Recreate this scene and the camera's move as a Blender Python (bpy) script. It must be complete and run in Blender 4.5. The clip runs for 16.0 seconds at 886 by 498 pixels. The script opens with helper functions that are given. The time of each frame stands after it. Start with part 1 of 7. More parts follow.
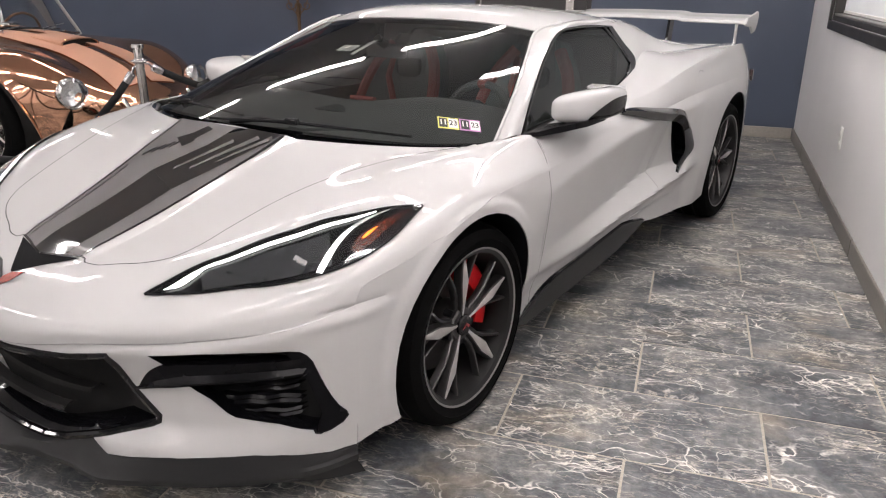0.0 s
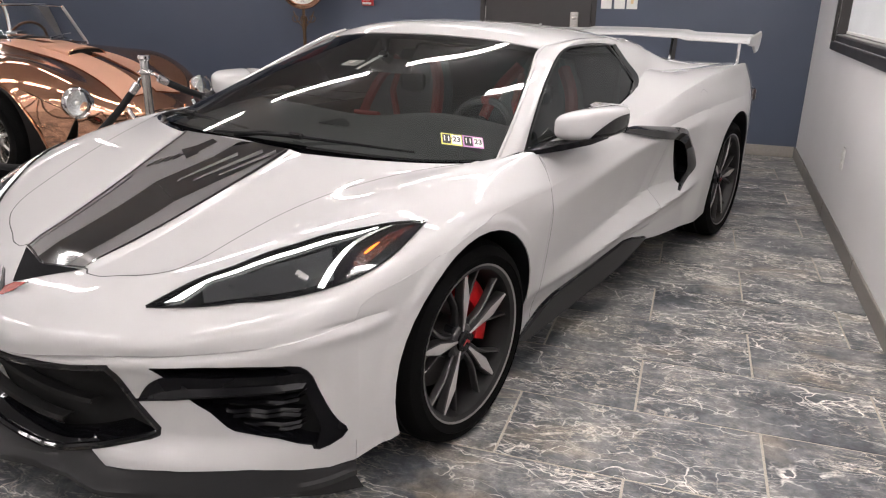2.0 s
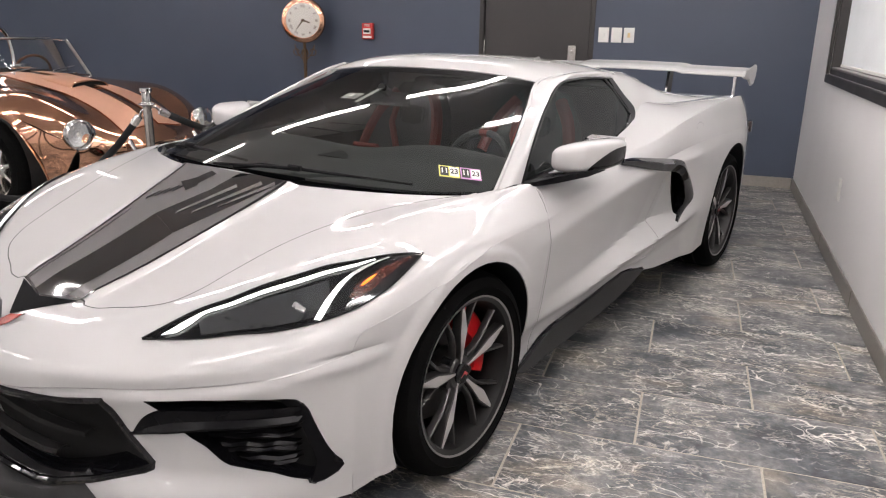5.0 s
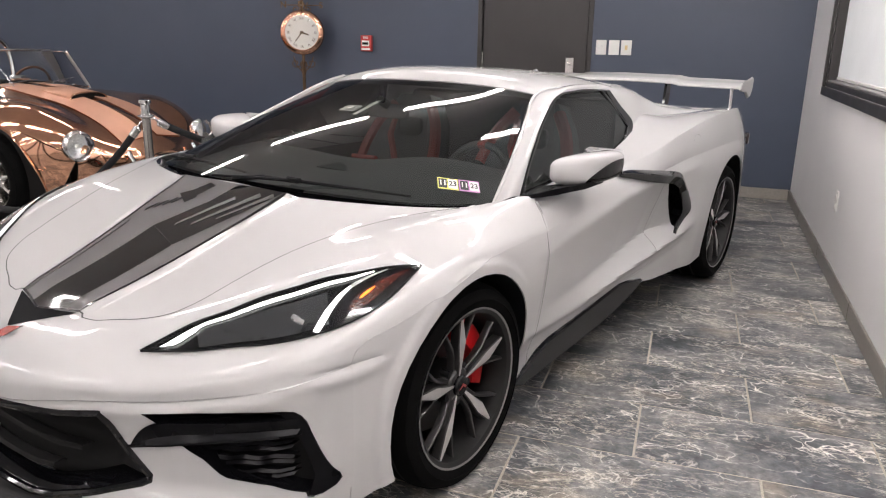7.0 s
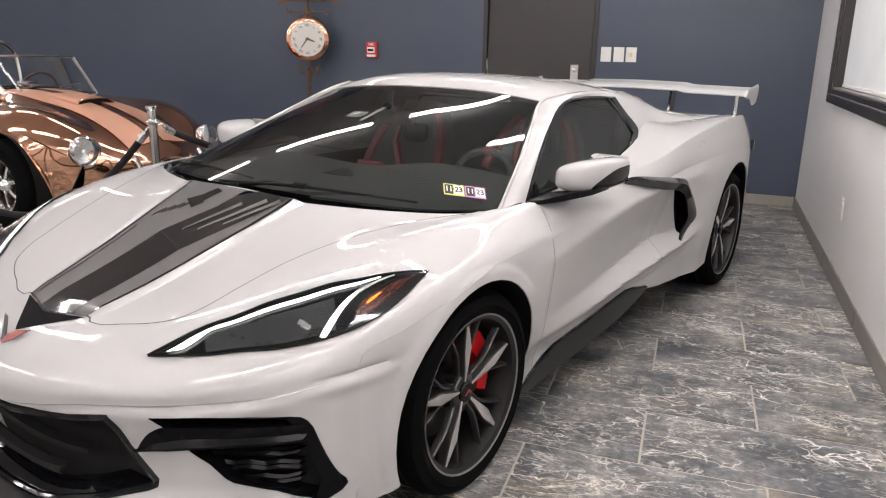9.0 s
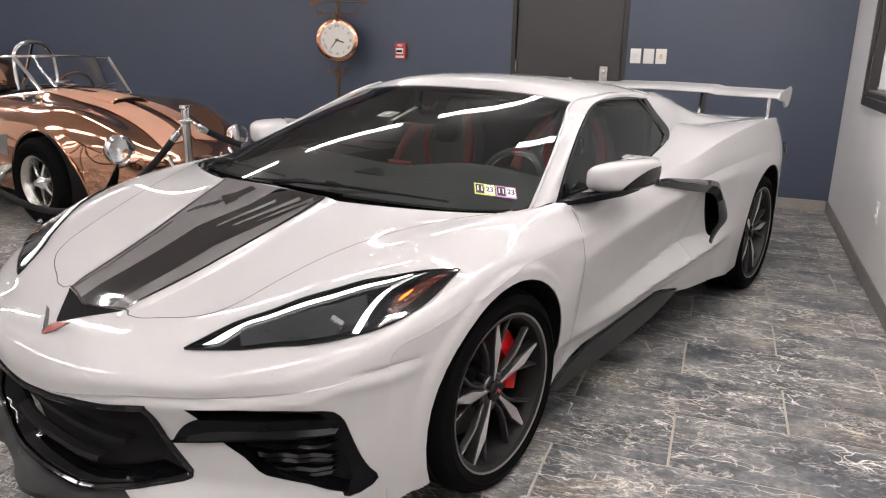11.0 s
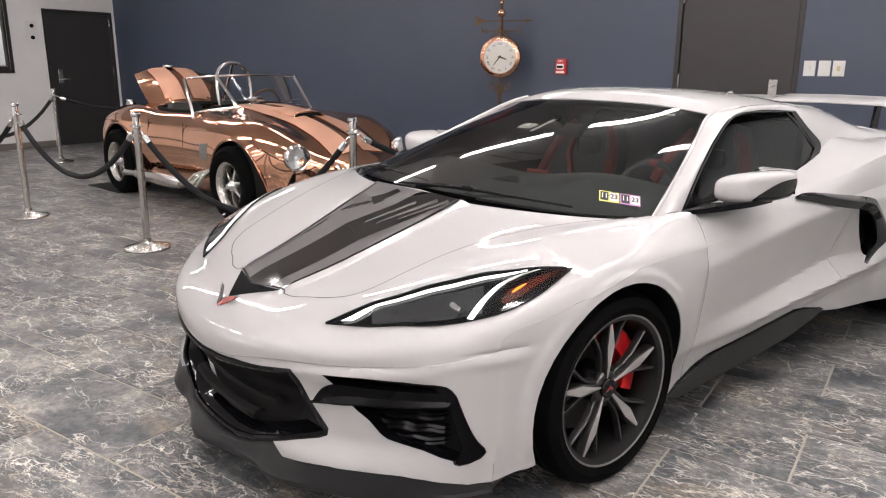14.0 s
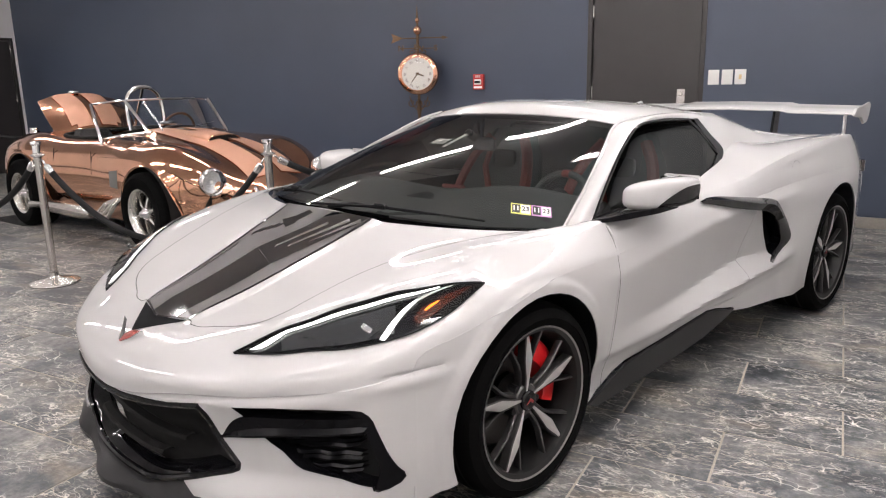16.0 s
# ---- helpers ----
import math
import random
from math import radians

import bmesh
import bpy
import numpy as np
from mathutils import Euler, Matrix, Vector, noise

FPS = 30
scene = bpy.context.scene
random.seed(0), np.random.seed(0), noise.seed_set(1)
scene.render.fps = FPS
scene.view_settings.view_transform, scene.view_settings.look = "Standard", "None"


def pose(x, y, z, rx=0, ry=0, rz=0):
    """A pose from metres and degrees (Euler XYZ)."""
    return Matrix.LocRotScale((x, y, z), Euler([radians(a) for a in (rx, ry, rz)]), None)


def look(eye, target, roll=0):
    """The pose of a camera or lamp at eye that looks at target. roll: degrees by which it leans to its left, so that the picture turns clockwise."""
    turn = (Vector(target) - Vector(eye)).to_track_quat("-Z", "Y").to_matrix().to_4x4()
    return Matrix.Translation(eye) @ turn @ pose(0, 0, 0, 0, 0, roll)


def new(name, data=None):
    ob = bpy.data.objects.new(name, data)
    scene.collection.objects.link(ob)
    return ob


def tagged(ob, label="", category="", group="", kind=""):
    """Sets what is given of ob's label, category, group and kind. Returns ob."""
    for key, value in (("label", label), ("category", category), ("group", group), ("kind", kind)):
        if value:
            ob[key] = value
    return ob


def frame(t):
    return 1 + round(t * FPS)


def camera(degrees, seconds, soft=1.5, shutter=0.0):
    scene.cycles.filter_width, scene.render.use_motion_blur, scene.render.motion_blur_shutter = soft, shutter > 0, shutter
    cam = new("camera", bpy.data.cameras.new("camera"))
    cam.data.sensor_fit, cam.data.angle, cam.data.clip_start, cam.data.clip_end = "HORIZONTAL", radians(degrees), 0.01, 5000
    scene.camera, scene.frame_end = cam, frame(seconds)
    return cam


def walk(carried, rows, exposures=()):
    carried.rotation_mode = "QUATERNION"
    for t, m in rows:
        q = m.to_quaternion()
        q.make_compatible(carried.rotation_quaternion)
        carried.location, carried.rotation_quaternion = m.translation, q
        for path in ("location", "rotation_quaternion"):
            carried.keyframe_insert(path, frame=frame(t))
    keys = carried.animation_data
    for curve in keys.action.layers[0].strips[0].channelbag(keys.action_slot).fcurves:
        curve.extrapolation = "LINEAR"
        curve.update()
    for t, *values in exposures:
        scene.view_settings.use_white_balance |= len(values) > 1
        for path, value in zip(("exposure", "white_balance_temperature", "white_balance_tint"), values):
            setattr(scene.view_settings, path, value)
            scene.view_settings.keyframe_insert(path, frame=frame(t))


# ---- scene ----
cam = camera(62.7, 16.0, soft=1.15)
PATH = [
    (0, (1.433, -2.244, 1.325), (0.843, -0.459, 0.642), 0.1),
    (0.5, (1.436, -2.244, 1.326), (0.847, -0.457, 0.647), 0.1),
    (1, (1.433, -2.246, 1.333), (0.843, -0.458, 0.66), 0.4),
    (1.5, (1.431, -2.241, 1.334), (0.837, -0.449, 0.673), 0.6),
    (2, (1.432, -2.245, 1.337), (0.835, -0.451, 0.686), 0.9),
    (2.5, (1.433, -2.245, 1.336), (0.829, -0.45, 0.695), 0.9),
    (3, (1.431, -2.247, 1.337), (0.821, -0.45, 0.706), 0.9),
    (3.5, (1.433, -2.248, 1.339), (0.819, -0.448, 0.721), 0.9),
    (4, (1.434, -2.246, 1.339), (0.82, -0.441, 0.736), 0.9),
    (4.5, (1.436, -2.242, 1.34), (0.826, -0.429, 0.754), 0.9),
    (5, (1.439, -2.244, 1.342), (0.833, -0.426, 0.77), 0.9),
    (7.5, (1.437, -2.246, 1.346), (0.833, -0.417, 0.808), 1.0),
    (8, (1.433, -2.246, 1.345), (0.827, -0.416, 0.812), 1.1),
    (8.5, (1.434, -2.248, 1.346), (0.824, -0.418, 0.817), 1.1),
    (11, (1.419, -2.273, 1.341), (0.74, -0.466, 0.817), 1.2),
    (11.5, (1.409, -2.275, 1.336), (0.691, -0.486, 0.803), 1.3),
    (12, (1.374, -2.276, 1.333), (0.584, -0.52, 0.794), 1.5),
    (12.5, (1.357, -2.286, 1.338), (0.467, -0.578, 0.8), 1.4),
    (13, (1.402, -2.33, 1.346), (0.395, -0.683, 0.821), 1.1),
    (13.5, (1.547, -2.366, 1.341), (0.478, -0.754, 0.832), 0.8),
    (14, (1.624, -2.388, 1.34), (0.541, -0.78, 0.851), 0.4),
    (14.5, (1.644, -2.363, 1.341), (0.597, -0.726, 0.868), -0.0),
    (15, (1.663, -2.337, 1.341), (0.671, -0.662, 0.882), -0.5),
    (15.5, (1.662, -2.331, 1.339), (0.71, -0.631, 0.889), -0.9),
    (16, (1.661, -2.325, 1.337), (0.731, -0.612, 0.891), -1.1),
]
walk(cam, [(t, look(eye, target, roll)) for t, eye, target, roll in PATH],
     [(0, 0.0), (11.0, 0.0), (13.0, 0.03), (14.0, 0.06), (16.0, 0.13)])

# ---- light: white strip lamps under the ceiling, a dim even world outside ----
ROOM_X0, ROOM_X1, ROOM_Y0, ROOM_Y1, CEIL = -10.45, 2.395, -8.0, 5.05, 2.95
# the walls stand a little askew to the tiles
ASKEW = Matrix.Translation((2.385, 5.05, 0)) @ pose(0, 0, 0, 0, 0, -1.2) @ Matrix.Translation((-2.385, -5.05, 0))
world = bpy.data.worlds.new("world")
scene.world = world
world.use_nodes = True
world.node_tree.nodes["Background"].inputs[0].default_value = (0.6, 0.65, 0.7, 1)
world.node_tree.nodes["Background"].inputs[1].default_value = 0.05
LAMP_POWER = 37.5
scene.view_settings.exposure = 0.0

# ---- materials ----
MATS = {}


def nodes_of(name):
    m = bpy.data.materials.new(name)
    m.use_nodes = True
    nt = m.node_tree
    return m, nt, nt.nodes["Principled BSDF"]


def mat(name, color, rough=0.5, metal=0.0, grain=0.0, grain_scale=60.0, patch=0.0, patch_scale=4.0, bump=0.0, coat=0.0,
        spec=0.5, random_tone=0.0):
    """A principled surface with variation at two scales: fine grain and broad patches."""
    if name in MATS:
        return MATS[name]
    m, nt, p = nodes_of(name)
    p.inputs["Roughness"].default_value = rough
    p.inputs["Metallic"].default_value = metal
    p.inputs["Specular IOR Level"].default_value = spec
    p.inputs["Coat Weight"].default_value = coat
    p.inputs["Coat Roughness"].default_value = 0.03
    p.inputs["Base Color"].default_value = (*color, 1)
    co = nt.nodes.new("ShaderNodeTexCoord")
    last = None
    for amount, scale, detail in ((grain, grain_scale, 3), (patch, patch_scale, 2)):
        if not amount:
            continue
        n = nt.nodes.new("ShaderNodeTexNoise")
        n.inputs["Scale"].default_value = scale
        n.inputs["Detail"].default_value = detail
        nt.links.new(co.outputs["Object"], n.inputs["Vector"])
        r = nt.nodes.new("ShaderNodeMapRange")
        r.inputs[1].default_value, r.inputs[2].default_value = 0.3, 0.7
        r.inputs[3].default_value, r.inputs[4].default_value = 1 - amount, 1 + amount
        nt.links.new(n.outputs["Fac"], r.inputs[0])
        mul = nt.nodes.new("ShaderNodeMix")
        mul.data_type, mul.blend_type = "RGBA", "MULTIPLY"
        mul.inputs[0].default_value = 1
        if last is None:
            mul.inputs[6].default_value = (*color, 1)
        else:
            nt.links.new(last, mul.inputs[6])
        nt.links.new(r.outputs[0], mul.inputs[7])
        last = mul.outputs[2]
        if amount == grain and bump:
            b = nt.nodes.new("ShaderNodeBump")
            b.inputs["Strength"].default_value = bump
            b.inputs["Distance"].default_value = 0.002
            nt.links.new(n.outputs["Fac"], b.inputs["Height"])
            nt.links.new(b.outputs[0], p.inputs["Normal"])
    if last is not None:
        nt.links.new(last, p.inputs["Base Color"])
    if patch:
        rr = nt.nodes.new("ShaderNodeMapRange")
        rr.inputs[3].default_value, rr.inputs[4].default_value = rough * 0.85, min(1, rough * 1.2)
        nt.links.new(n.outputs["Fac"], rr.inputs[0])
        nt.links.new(rr.outputs[0], p.inputs["Roughness"])
    MATS[name] = m
    return m


def glow(name, color, strength):
    if name not in MATS:
        m, nt, p = nodes_of(name)
        p.inputs["Base Color"].default_value = (*color, 1)
        p.inputs["Emission Color"].default_value = (*color, 1)
        p.inputs["Emission Strength"].default_value = strength
        MATS[name] = m
    return MATS[name]


def glass(name, tint, gloss_rough=0.0, ior=1.5):
    """A thin pane: clear light of the given tint, with the reflection that its angle gives."""
    if name not in MATS:
        m, nt, p = nodes_of(name)
        nt.nodes.remove(p)
        out = nt.nodes["Material Output"]
        tr = nt.nodes.new("ShaderNodeBsdfTransparent")
        tr.inputs[0].default_value = (*tint, 1)
        gl = nt.nodes.new("ShaderNodeBsdfGlossy")
        gl.inputs["Roughness"].default_value = gloss_rough
        fr = nt.nodes.new("ShaderNodeFresnel")
        fr.inputs[0].default_value = ior
        mx = nt.nodes.new("ShaderNodeMixShader")
        nt.links.new(fr.outputs[0], mx.inputs[0])
        nt.links.new(tr.outputs[0], mx.inputs[1])
        nt.links.new(gl.outputs[0], mx.inputs[2])
        nt.links.new(mx.outputs[0], out.inputs[0])
        MATS[name] = m
    return MATS[name]


def tile_stone():
    """Dark slate-blue marble with pale and ochre veins; every tile takes its own piece of it."""
    m, nt, p = nodes_of("marble_tile")
    N, L = nt.nodes.new, nt.links.new
    co, info, geo = N("ShaderNodeTexCoord"), N("ShaderNodeObjectInfo"), N("ShaderNodeNewGeometry")
    add = N("ShaderNodeMath")
    L(info.outputs["Random"], add.inputs[0])
    L(geo.outputs["Random Per Island"], add.inputs[1])
    comb = N("ShaderNodeCombineXYZ")
    for k, f in ((0, 37.0), (1, 53.0), (2, 71.0)):
        mm = N("ShaderNodeMath")
        mm.operation = "MULTIPLY"
        mm.inputs[1].default_value = f
        L(add.outputs[0], mm.inputs[0])
        L(mm.outputs[0], comb.inputs[k])
    vadd = N("ShaderNodeVectorMath")
    L(co.outputs["Object"], vadd.inputs[0])
    L(comb.outputs[0], vadd.inputs[1])
    base = N("ShaderNodeTexNoise")
    base.inputs["Scale"].default_value, base.inputs["Detail"].default_value = 3.2, 9
    base.inputs["Roughness"].default_value = 0.68
    L(vadd.outputs[0], base.inputs["Vector"])
    ramp = N("ShaderNodeValToRGB")
    e = ramp.color_ramp.elements
    e[0].position, e[0].color = 0.30, (0.026, 0.029, 0.034, 1)
    e[1].position, e[1].color = 0.72, (0.46, 0.43, 0.39, 1)
    for pos, c in ((0.45, (0.066, 0.073, 0.084, 1)), (0.58, (0.185, 0.186, 0.184, 1))):
        q = e.new(pos)
        q.color = c
    L(base.outputs["Fac"], ramp.inputs[0])
    last = ramp.outputs[0]
    fine = N("ShaderNodeTexNoise")
    fine.inputs["Scale"].default_value, fine.inputs["Detail"].default_value = 34, 8
    fine.inputs["Roughness"].default_value = 0.72
    L(vadd.outputs[0], fine.inputs["Vector"])
    # veins: the thin zero lines of a folded noise
    stretch = N("ShaderNodeMapping")
    stretch.inputs["Scale"].default_value = (0.75, 1.9, 1)
    stretch.inputs["Rotation"].default_value = (0, 0, 0.35)
    L(vadd.outputs[0], stretch.inputs[0])
    gate = N("ShaderNodeTexNoise")
    gate.inputs["Scale"].default_value, gate.inputs["Detail"].default_value = 2.3, 3
    L(vadd.outputs[0], gate.inputs["Vector"])
    gr = N("ShaderNodeMapRange")
    gr.inputs[1].default_value, gr.inputs[2].default_value = 0.40, 0.60
    L(gate.outputs["Fac"], gr.inputs[0])
    for scale, width, color, power in ((2.6, 0.010, (0.84, 0.80, 0.73, 1), 1.0), (6.5, 0.016, (0.68, 0.61, 0.50, 1), 0.85),
                                       (15.0, 0.035, (0.36, 0.34, 0.31, 1), 0.6)):
        v = N("ShaderNodeTexNoise")
        v.inputs["Scale"].default_value, v.inputs["Detail"].default_value = scale, 5
        v.inputs["Roughness"].default_value = 0.6
        v.inputs["Distortion"].default_value = 0.6
        L(stretch.outputs[0], v.inputs["Vector"])
        s = N("ShaderNodeMath")
        s.operation = "SUBTRACT"
        s.inputs[1].default_value = 0.5
        L(v.outputs["Fac"], s.inputs[0])
        a = N("ShaderNodeMath")
        a.operation = "ABSOLUTE"
        L(s.outputs[0], a.inputs[0])
        r = N("ShaderNodeMapRange")
        r.inputs[1].default_value, r.inputs[2].default_value = 0.0, width
        r.inputs[3].default_value, r.inputs[4].default_value = power, 0.0
        L(a.outputs[0], r.inputs[0])
        g = N("ShaderNodeMath")
        g.operation = "MULTIPLY"
        L(r.outputs[0], g.inputs[0])
        L(gr.outputs[0], g.inputs[1])
        mix = N("ShaderNodeMix")
        mix.data_type = "RGBA"
        L(g.outputs[0], mix.inputs[0])
        L(last, mix.inputs[6])
        mix.inputs[7].default_value = color
        last = mix.outputs[2]
    # crackled cream veins along broken cell edges
    warp = N("ShaderNodeTexNoise")
    warp.inputs["Scale"].default_value, warp.inputs["Detail"].default_value = 5.0, 4
    L(vadd.outputs[0], warp.inputs["Vector"])
    wv = N("ShaderNodeVectorMath")
    wv.operation = "SCALE"
    wv.inputs["Scale"].default_value = 0.35
    L(warp.outputs["Color"], wv.inputs[0])
    wadd = N("ShaderNodeVectorMath")
    L(stretch.outputs[0], wadd.inputs[0])
    L(wv.outputs[0], wadd.inputs[1])
    for cells, width, color, lo_gate in ((2.4, 0.014, (0.90, 0.86, 0.79, 1), 0.44), (6.0, 0.022, (0.80, 0.76, 0.69, 1), 0.46), (11.0, 0.030, (0.62, 0.59, 0.54, 1), 0.50)):
        vo = N("ShaderNodeTexVoronoi")
        vo.feature = "DISTANCE_TO_EDGE"
        vo.inputs["Scale"].default_value = cells
        L(wadd.outputs[0], vo.inputs["Vector"])
        r = N("ShaderNodeMapRange")
        r.inputs[1].default_value, r.inputs[2].default_value = 0.0, width
        r.inputs[3].default_value, r.inputs[4].default_value = 1.0, 0.0
        L(vo.outputs["Distance"], r.inputs[0])
        gn = N("ShaderNodeTexNoise")
        gn.inputs["Scale"].default_value, gn.inputs["Detail"].default_value = 4.5, 4
        L(wadd.outputs[0], gn.inputs["Vector"])
        gg = N("ShaderNodeMapRange")
        gg.inputs[1].default_value, gg.inputs[2].default_value = lo_gate, lo_gate + 0.16
        L(gn.outputs["Fac"], gg.inputs[0])
        g = N("ShaderNodeMath")
        g.operation = "MULTIPLY"
        L(r.outputs[0], g.inputs[0])
        L(gg.outputs[0], g.inputs[1])
        mix = N("ShaderNodeMix")
        mix.data_type = "RGBA"
        L(g.outputs[0], mix.inputs[0])
        L(last, mix.inputs[6])
        mix.inputs[7].default_value = color
        last = mix.outputs[2]
    # ochre rust patches
    oc = N("ShaderNodeTexNoise")
    oc.inputs["Scale"].default_value, oc.inputs["Detail"].default_value = 2.0, 5
    L(comb.outputs[0], oc.inputs["Vector"])
    ocn = N("ShaderNodeTexNoise")
    ocn.inputs["Scale"].default_value, ocn.inputs["Detail"].default_value = 3.0, 6
    L(wadd.outputs[0], ocn.inputs["Vector"])
    orr = N("ShaderNodeMapRange")
    orr.inputs[1].default_value, orr.inputs[2].default_value = 0.56, 0.74
    orr.inputs[4].default_value = 0.45
    L(ocn.outputs["Fac"], orr.inputs[0])
    mix = N("ShaderNodeMix")
    mix.data_type = "RGBA"
    L(orr.outputs[0], mix.inputs[0])
    L(last, mix.inputs[6])
    mix.inputs[7].default_value = (0.34, 0.27, 0.18, 1)
    last = mix.outputs[2]
    fm = N("ShaderNodeMapRange")
    fm.inputs[1].default_value, fm.inputs[2].default_value = 0.3, 0.7
    fm.inputs[3].default_value, fm.inputs[4].default_value = 0.52, 1.42
    L(fine.outputs["Fac"], fm.inputs[0])
    mul = N("ShaderNodeMix")
    mul.data_type, mul.blend_type = "RGBA", "MULTIPLY"
    mul.inputs[0].default_value = 1
    L(last, mul.inputs[6])
    L(fm.outputs[0], mul.inputs[7])
    L(mul.outputs[2], p.inputs["Base Color"])
    rr = N("ShaderNodeMapRange")
    rr.inputs[3].default_value, rr.inputs[4].default_value = 0.30, 0.50
    L(base.outputs["Fac"], rr.inputs[0])
    L(rr.outputs[0], p.inputs["Roughness"])
    b = N("ShaderNodeBump")
    b.inputs["Strength"].default_value, b.inputs["Distance"].default_value = 0.25, 0.002
    L(base.outputs["Fac"], b.inputs["Height"])
    L(b.outputs[0], p.inputs["Normal"])
    return m


TILE = tile_stone()
GROUT = mat("grout", (0.42, 0.38, 0.32), 0.85, grain=0.15, grain_scale=150)
NAVY = mat("navy_wall_paint", (0.054, 0.069, 0.104), 0.45, grain=0.06, grain_scale=180, patch=0.05, patch_scale=1.5, bump=0.12)
GREY = mat("grey_wall_paint", (0.80, 0.79, 0.79), 0.55, grain=0.04, grain_scale=180, patch=0.03, patch_scale=1.5, bump=0.12)
CEILM = mat("ceiling_paint", (0.68, 0.68, 0.68), 0.8, grain=0.04, grain_scale=120, patch=0.03)
BASEM = mat("baseboard_tile", (0.20, 0.185, 0.165), 0.35, grain=0.08, patch=0.06)
BASET = mat("baseboard_tile_pale", (0.30, 0.275, 0.245), 0.35, grain=0.08, patch=0.06)
DOORM = mat("dark_door_steel", (0.030, 0.027, 0.027), 0.42, grain=0.06, grain_scale=90, patch=0.06, bump=0.05)
FRAMEM = mat("dark_frame_paint", (0.022, 0.019, 0.018), 0.38, grain=0.06, grain_scale=90, patch=0.05)
STEEL = mat("brushed_steel", (0.62, 0.60, 0.57), 0.22, 1.0, grain=0.06, grain_scale=220, patch=0.05)
CHROME = mat("chrome", (0.80, 0.80, 0.80), 0.06, 1.0, patch=0.03, patch_scale=9)
WHITEP = mat("white_plastic", (0.78, 0.77, 0.74), 0.4, grain=0.02, patch=0.02)
BLACKP = mat("black_plastic", (0.007, 0.007, 0.008), 0.5, spec=0.15, grain=0.1, grain_scale=300, bump=0.1)
GLOSSB = mat("gloss_black", (0.004, 0.004, 0.005), 0.07, coat=0.55, spec=0.05, patch=0.1, patch_scale=5)
VENTB = mat("satin_jet_black", (0.004, 0.004, 0.005), 0.22, spec=0.12, patch=0.1, patch_scale=9)
SATINB = mat("satin_dark_grey_plastic", (0.017, 0.017, 0.018), 0.45, spec=0.28, grain=0.1, grain_scale=320, bump=0.1)
PAINT = mat("white_car_paint", (0.450, 0.448, 0.446), 0.50, coat=1.0, spec=0.0, grain=0.01, grain_scale=500, patch=0.012, patch_scale=3)
STRIPEG = mat("stripe_gloss_black", (0.008, 0.008, 0.009), 0.06, spec=0.1, coat=1.0, patch=0.1)
STRIPEM = mat("stripe_grey_vinyl", (0.050, 0.047, 0.048), 0.34, coat=0.1, grain=0.05, grain_scale=400)
RUBBER = mat("tyre_rubber", (0.004, 0.004, 0.004), 0.75, spec=0.04, grain=0.15, grain_scale=140, patch=0.1, bump=0.2)
ALLOY = mat("machined_alloy", (0.46, 0.45, 0.44), 0.42, 0.6, grain=0.06, grain_scale=260, patch=0.05)
DARKALLOY = mat("graphite_alloy", (0.050, 0.048, 0.048), 0.33, 0.7, grain=0.06, patch=0.06, coat=0.4)
DISC = mat("brake_disc_iron", (0.07, 0.066, 0.064), 0.42, 0.8, grain=0.1, grain_scale=160)
REDCAL = mat("red_caliper_paint", (0.58, 0.010, 0.014), 0.28, coat=0.7, patch=0.05)
REDLEATHER = mat("red_leather", (0.27, 0.026, 0.015), 0.5, grain=0.12, grain_scale=220, patch=0.08, bump=0.3)
DARKLEATHER = mat("charcoal_leather", (0.05, 0.052, 0.052), 0.55, grain=0.12, grain_scale=240, patch=0.08, bump=0.3)
CABIN = mat("cabin_black", (0.008, 0.008, 0.008), 0.75, spec=0.2, grain=0.1)
COPPER = mat("polished_copper", (0.80, 0.45, 0.30), 0.085, 1.0, patch=0.06, patch_scale=2.5, grain=0.02, grain_scale=40)
COPPERM = mat("brushed_copper", (0.53, 0.29, 0.195), 0.48, 0.45, grain=0.06, grain_scale=200, patch=0.05)
BRONZE = mat("aged_bronze", (0.12, 0.075, 0.045), 0.45, 0.8, grain=0.2, grain_scale=60, patch=0.15)
ROPE = mat("black_velvet", (0.008, 0.008, 0.009), 0.9, grain=0.25, grain_scale=350, bump=0.3)
REDP = mat("red_plastic", (0.50, 0.03, 0.03), 0.4, patch=0.05)
AMBER = glow("amber_lamp", (1.0, 0.20, 0.01), 1.6)
DRL = glow("white_lamp", (1.0, 0.98, 0.95), 5.0)
TUBE = glow("strip_lamp", (1.0, 0.93, 0.92), LAMP_POWER)
WSGLASS = glass("windscreen_glass", (0.37, 0.40, 0.39), ior=1.52)
TINTGLASS = glass("tinted_side_glass", (0.15, 0.17, 0.17), ior=1.30)
CLEAR = glass("clear_glass", (0.93, 0.95, 0.95), ior=1.5)
SCREEN = glass("thin_clear_screen", (0.90, 0.93, 0.93), ior=1.22)
FROST = mat("pale_glowing_blind", (0.60, 0.61, 0.61), 0.6, patch=0.04, grain=0.03)
# an added glow in the blinds stands in for light from behind them
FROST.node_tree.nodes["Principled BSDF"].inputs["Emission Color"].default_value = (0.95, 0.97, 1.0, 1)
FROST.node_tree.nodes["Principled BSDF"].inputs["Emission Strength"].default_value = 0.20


# ---- mesh helpers ----
def bm_new():
    return bmesh.new()


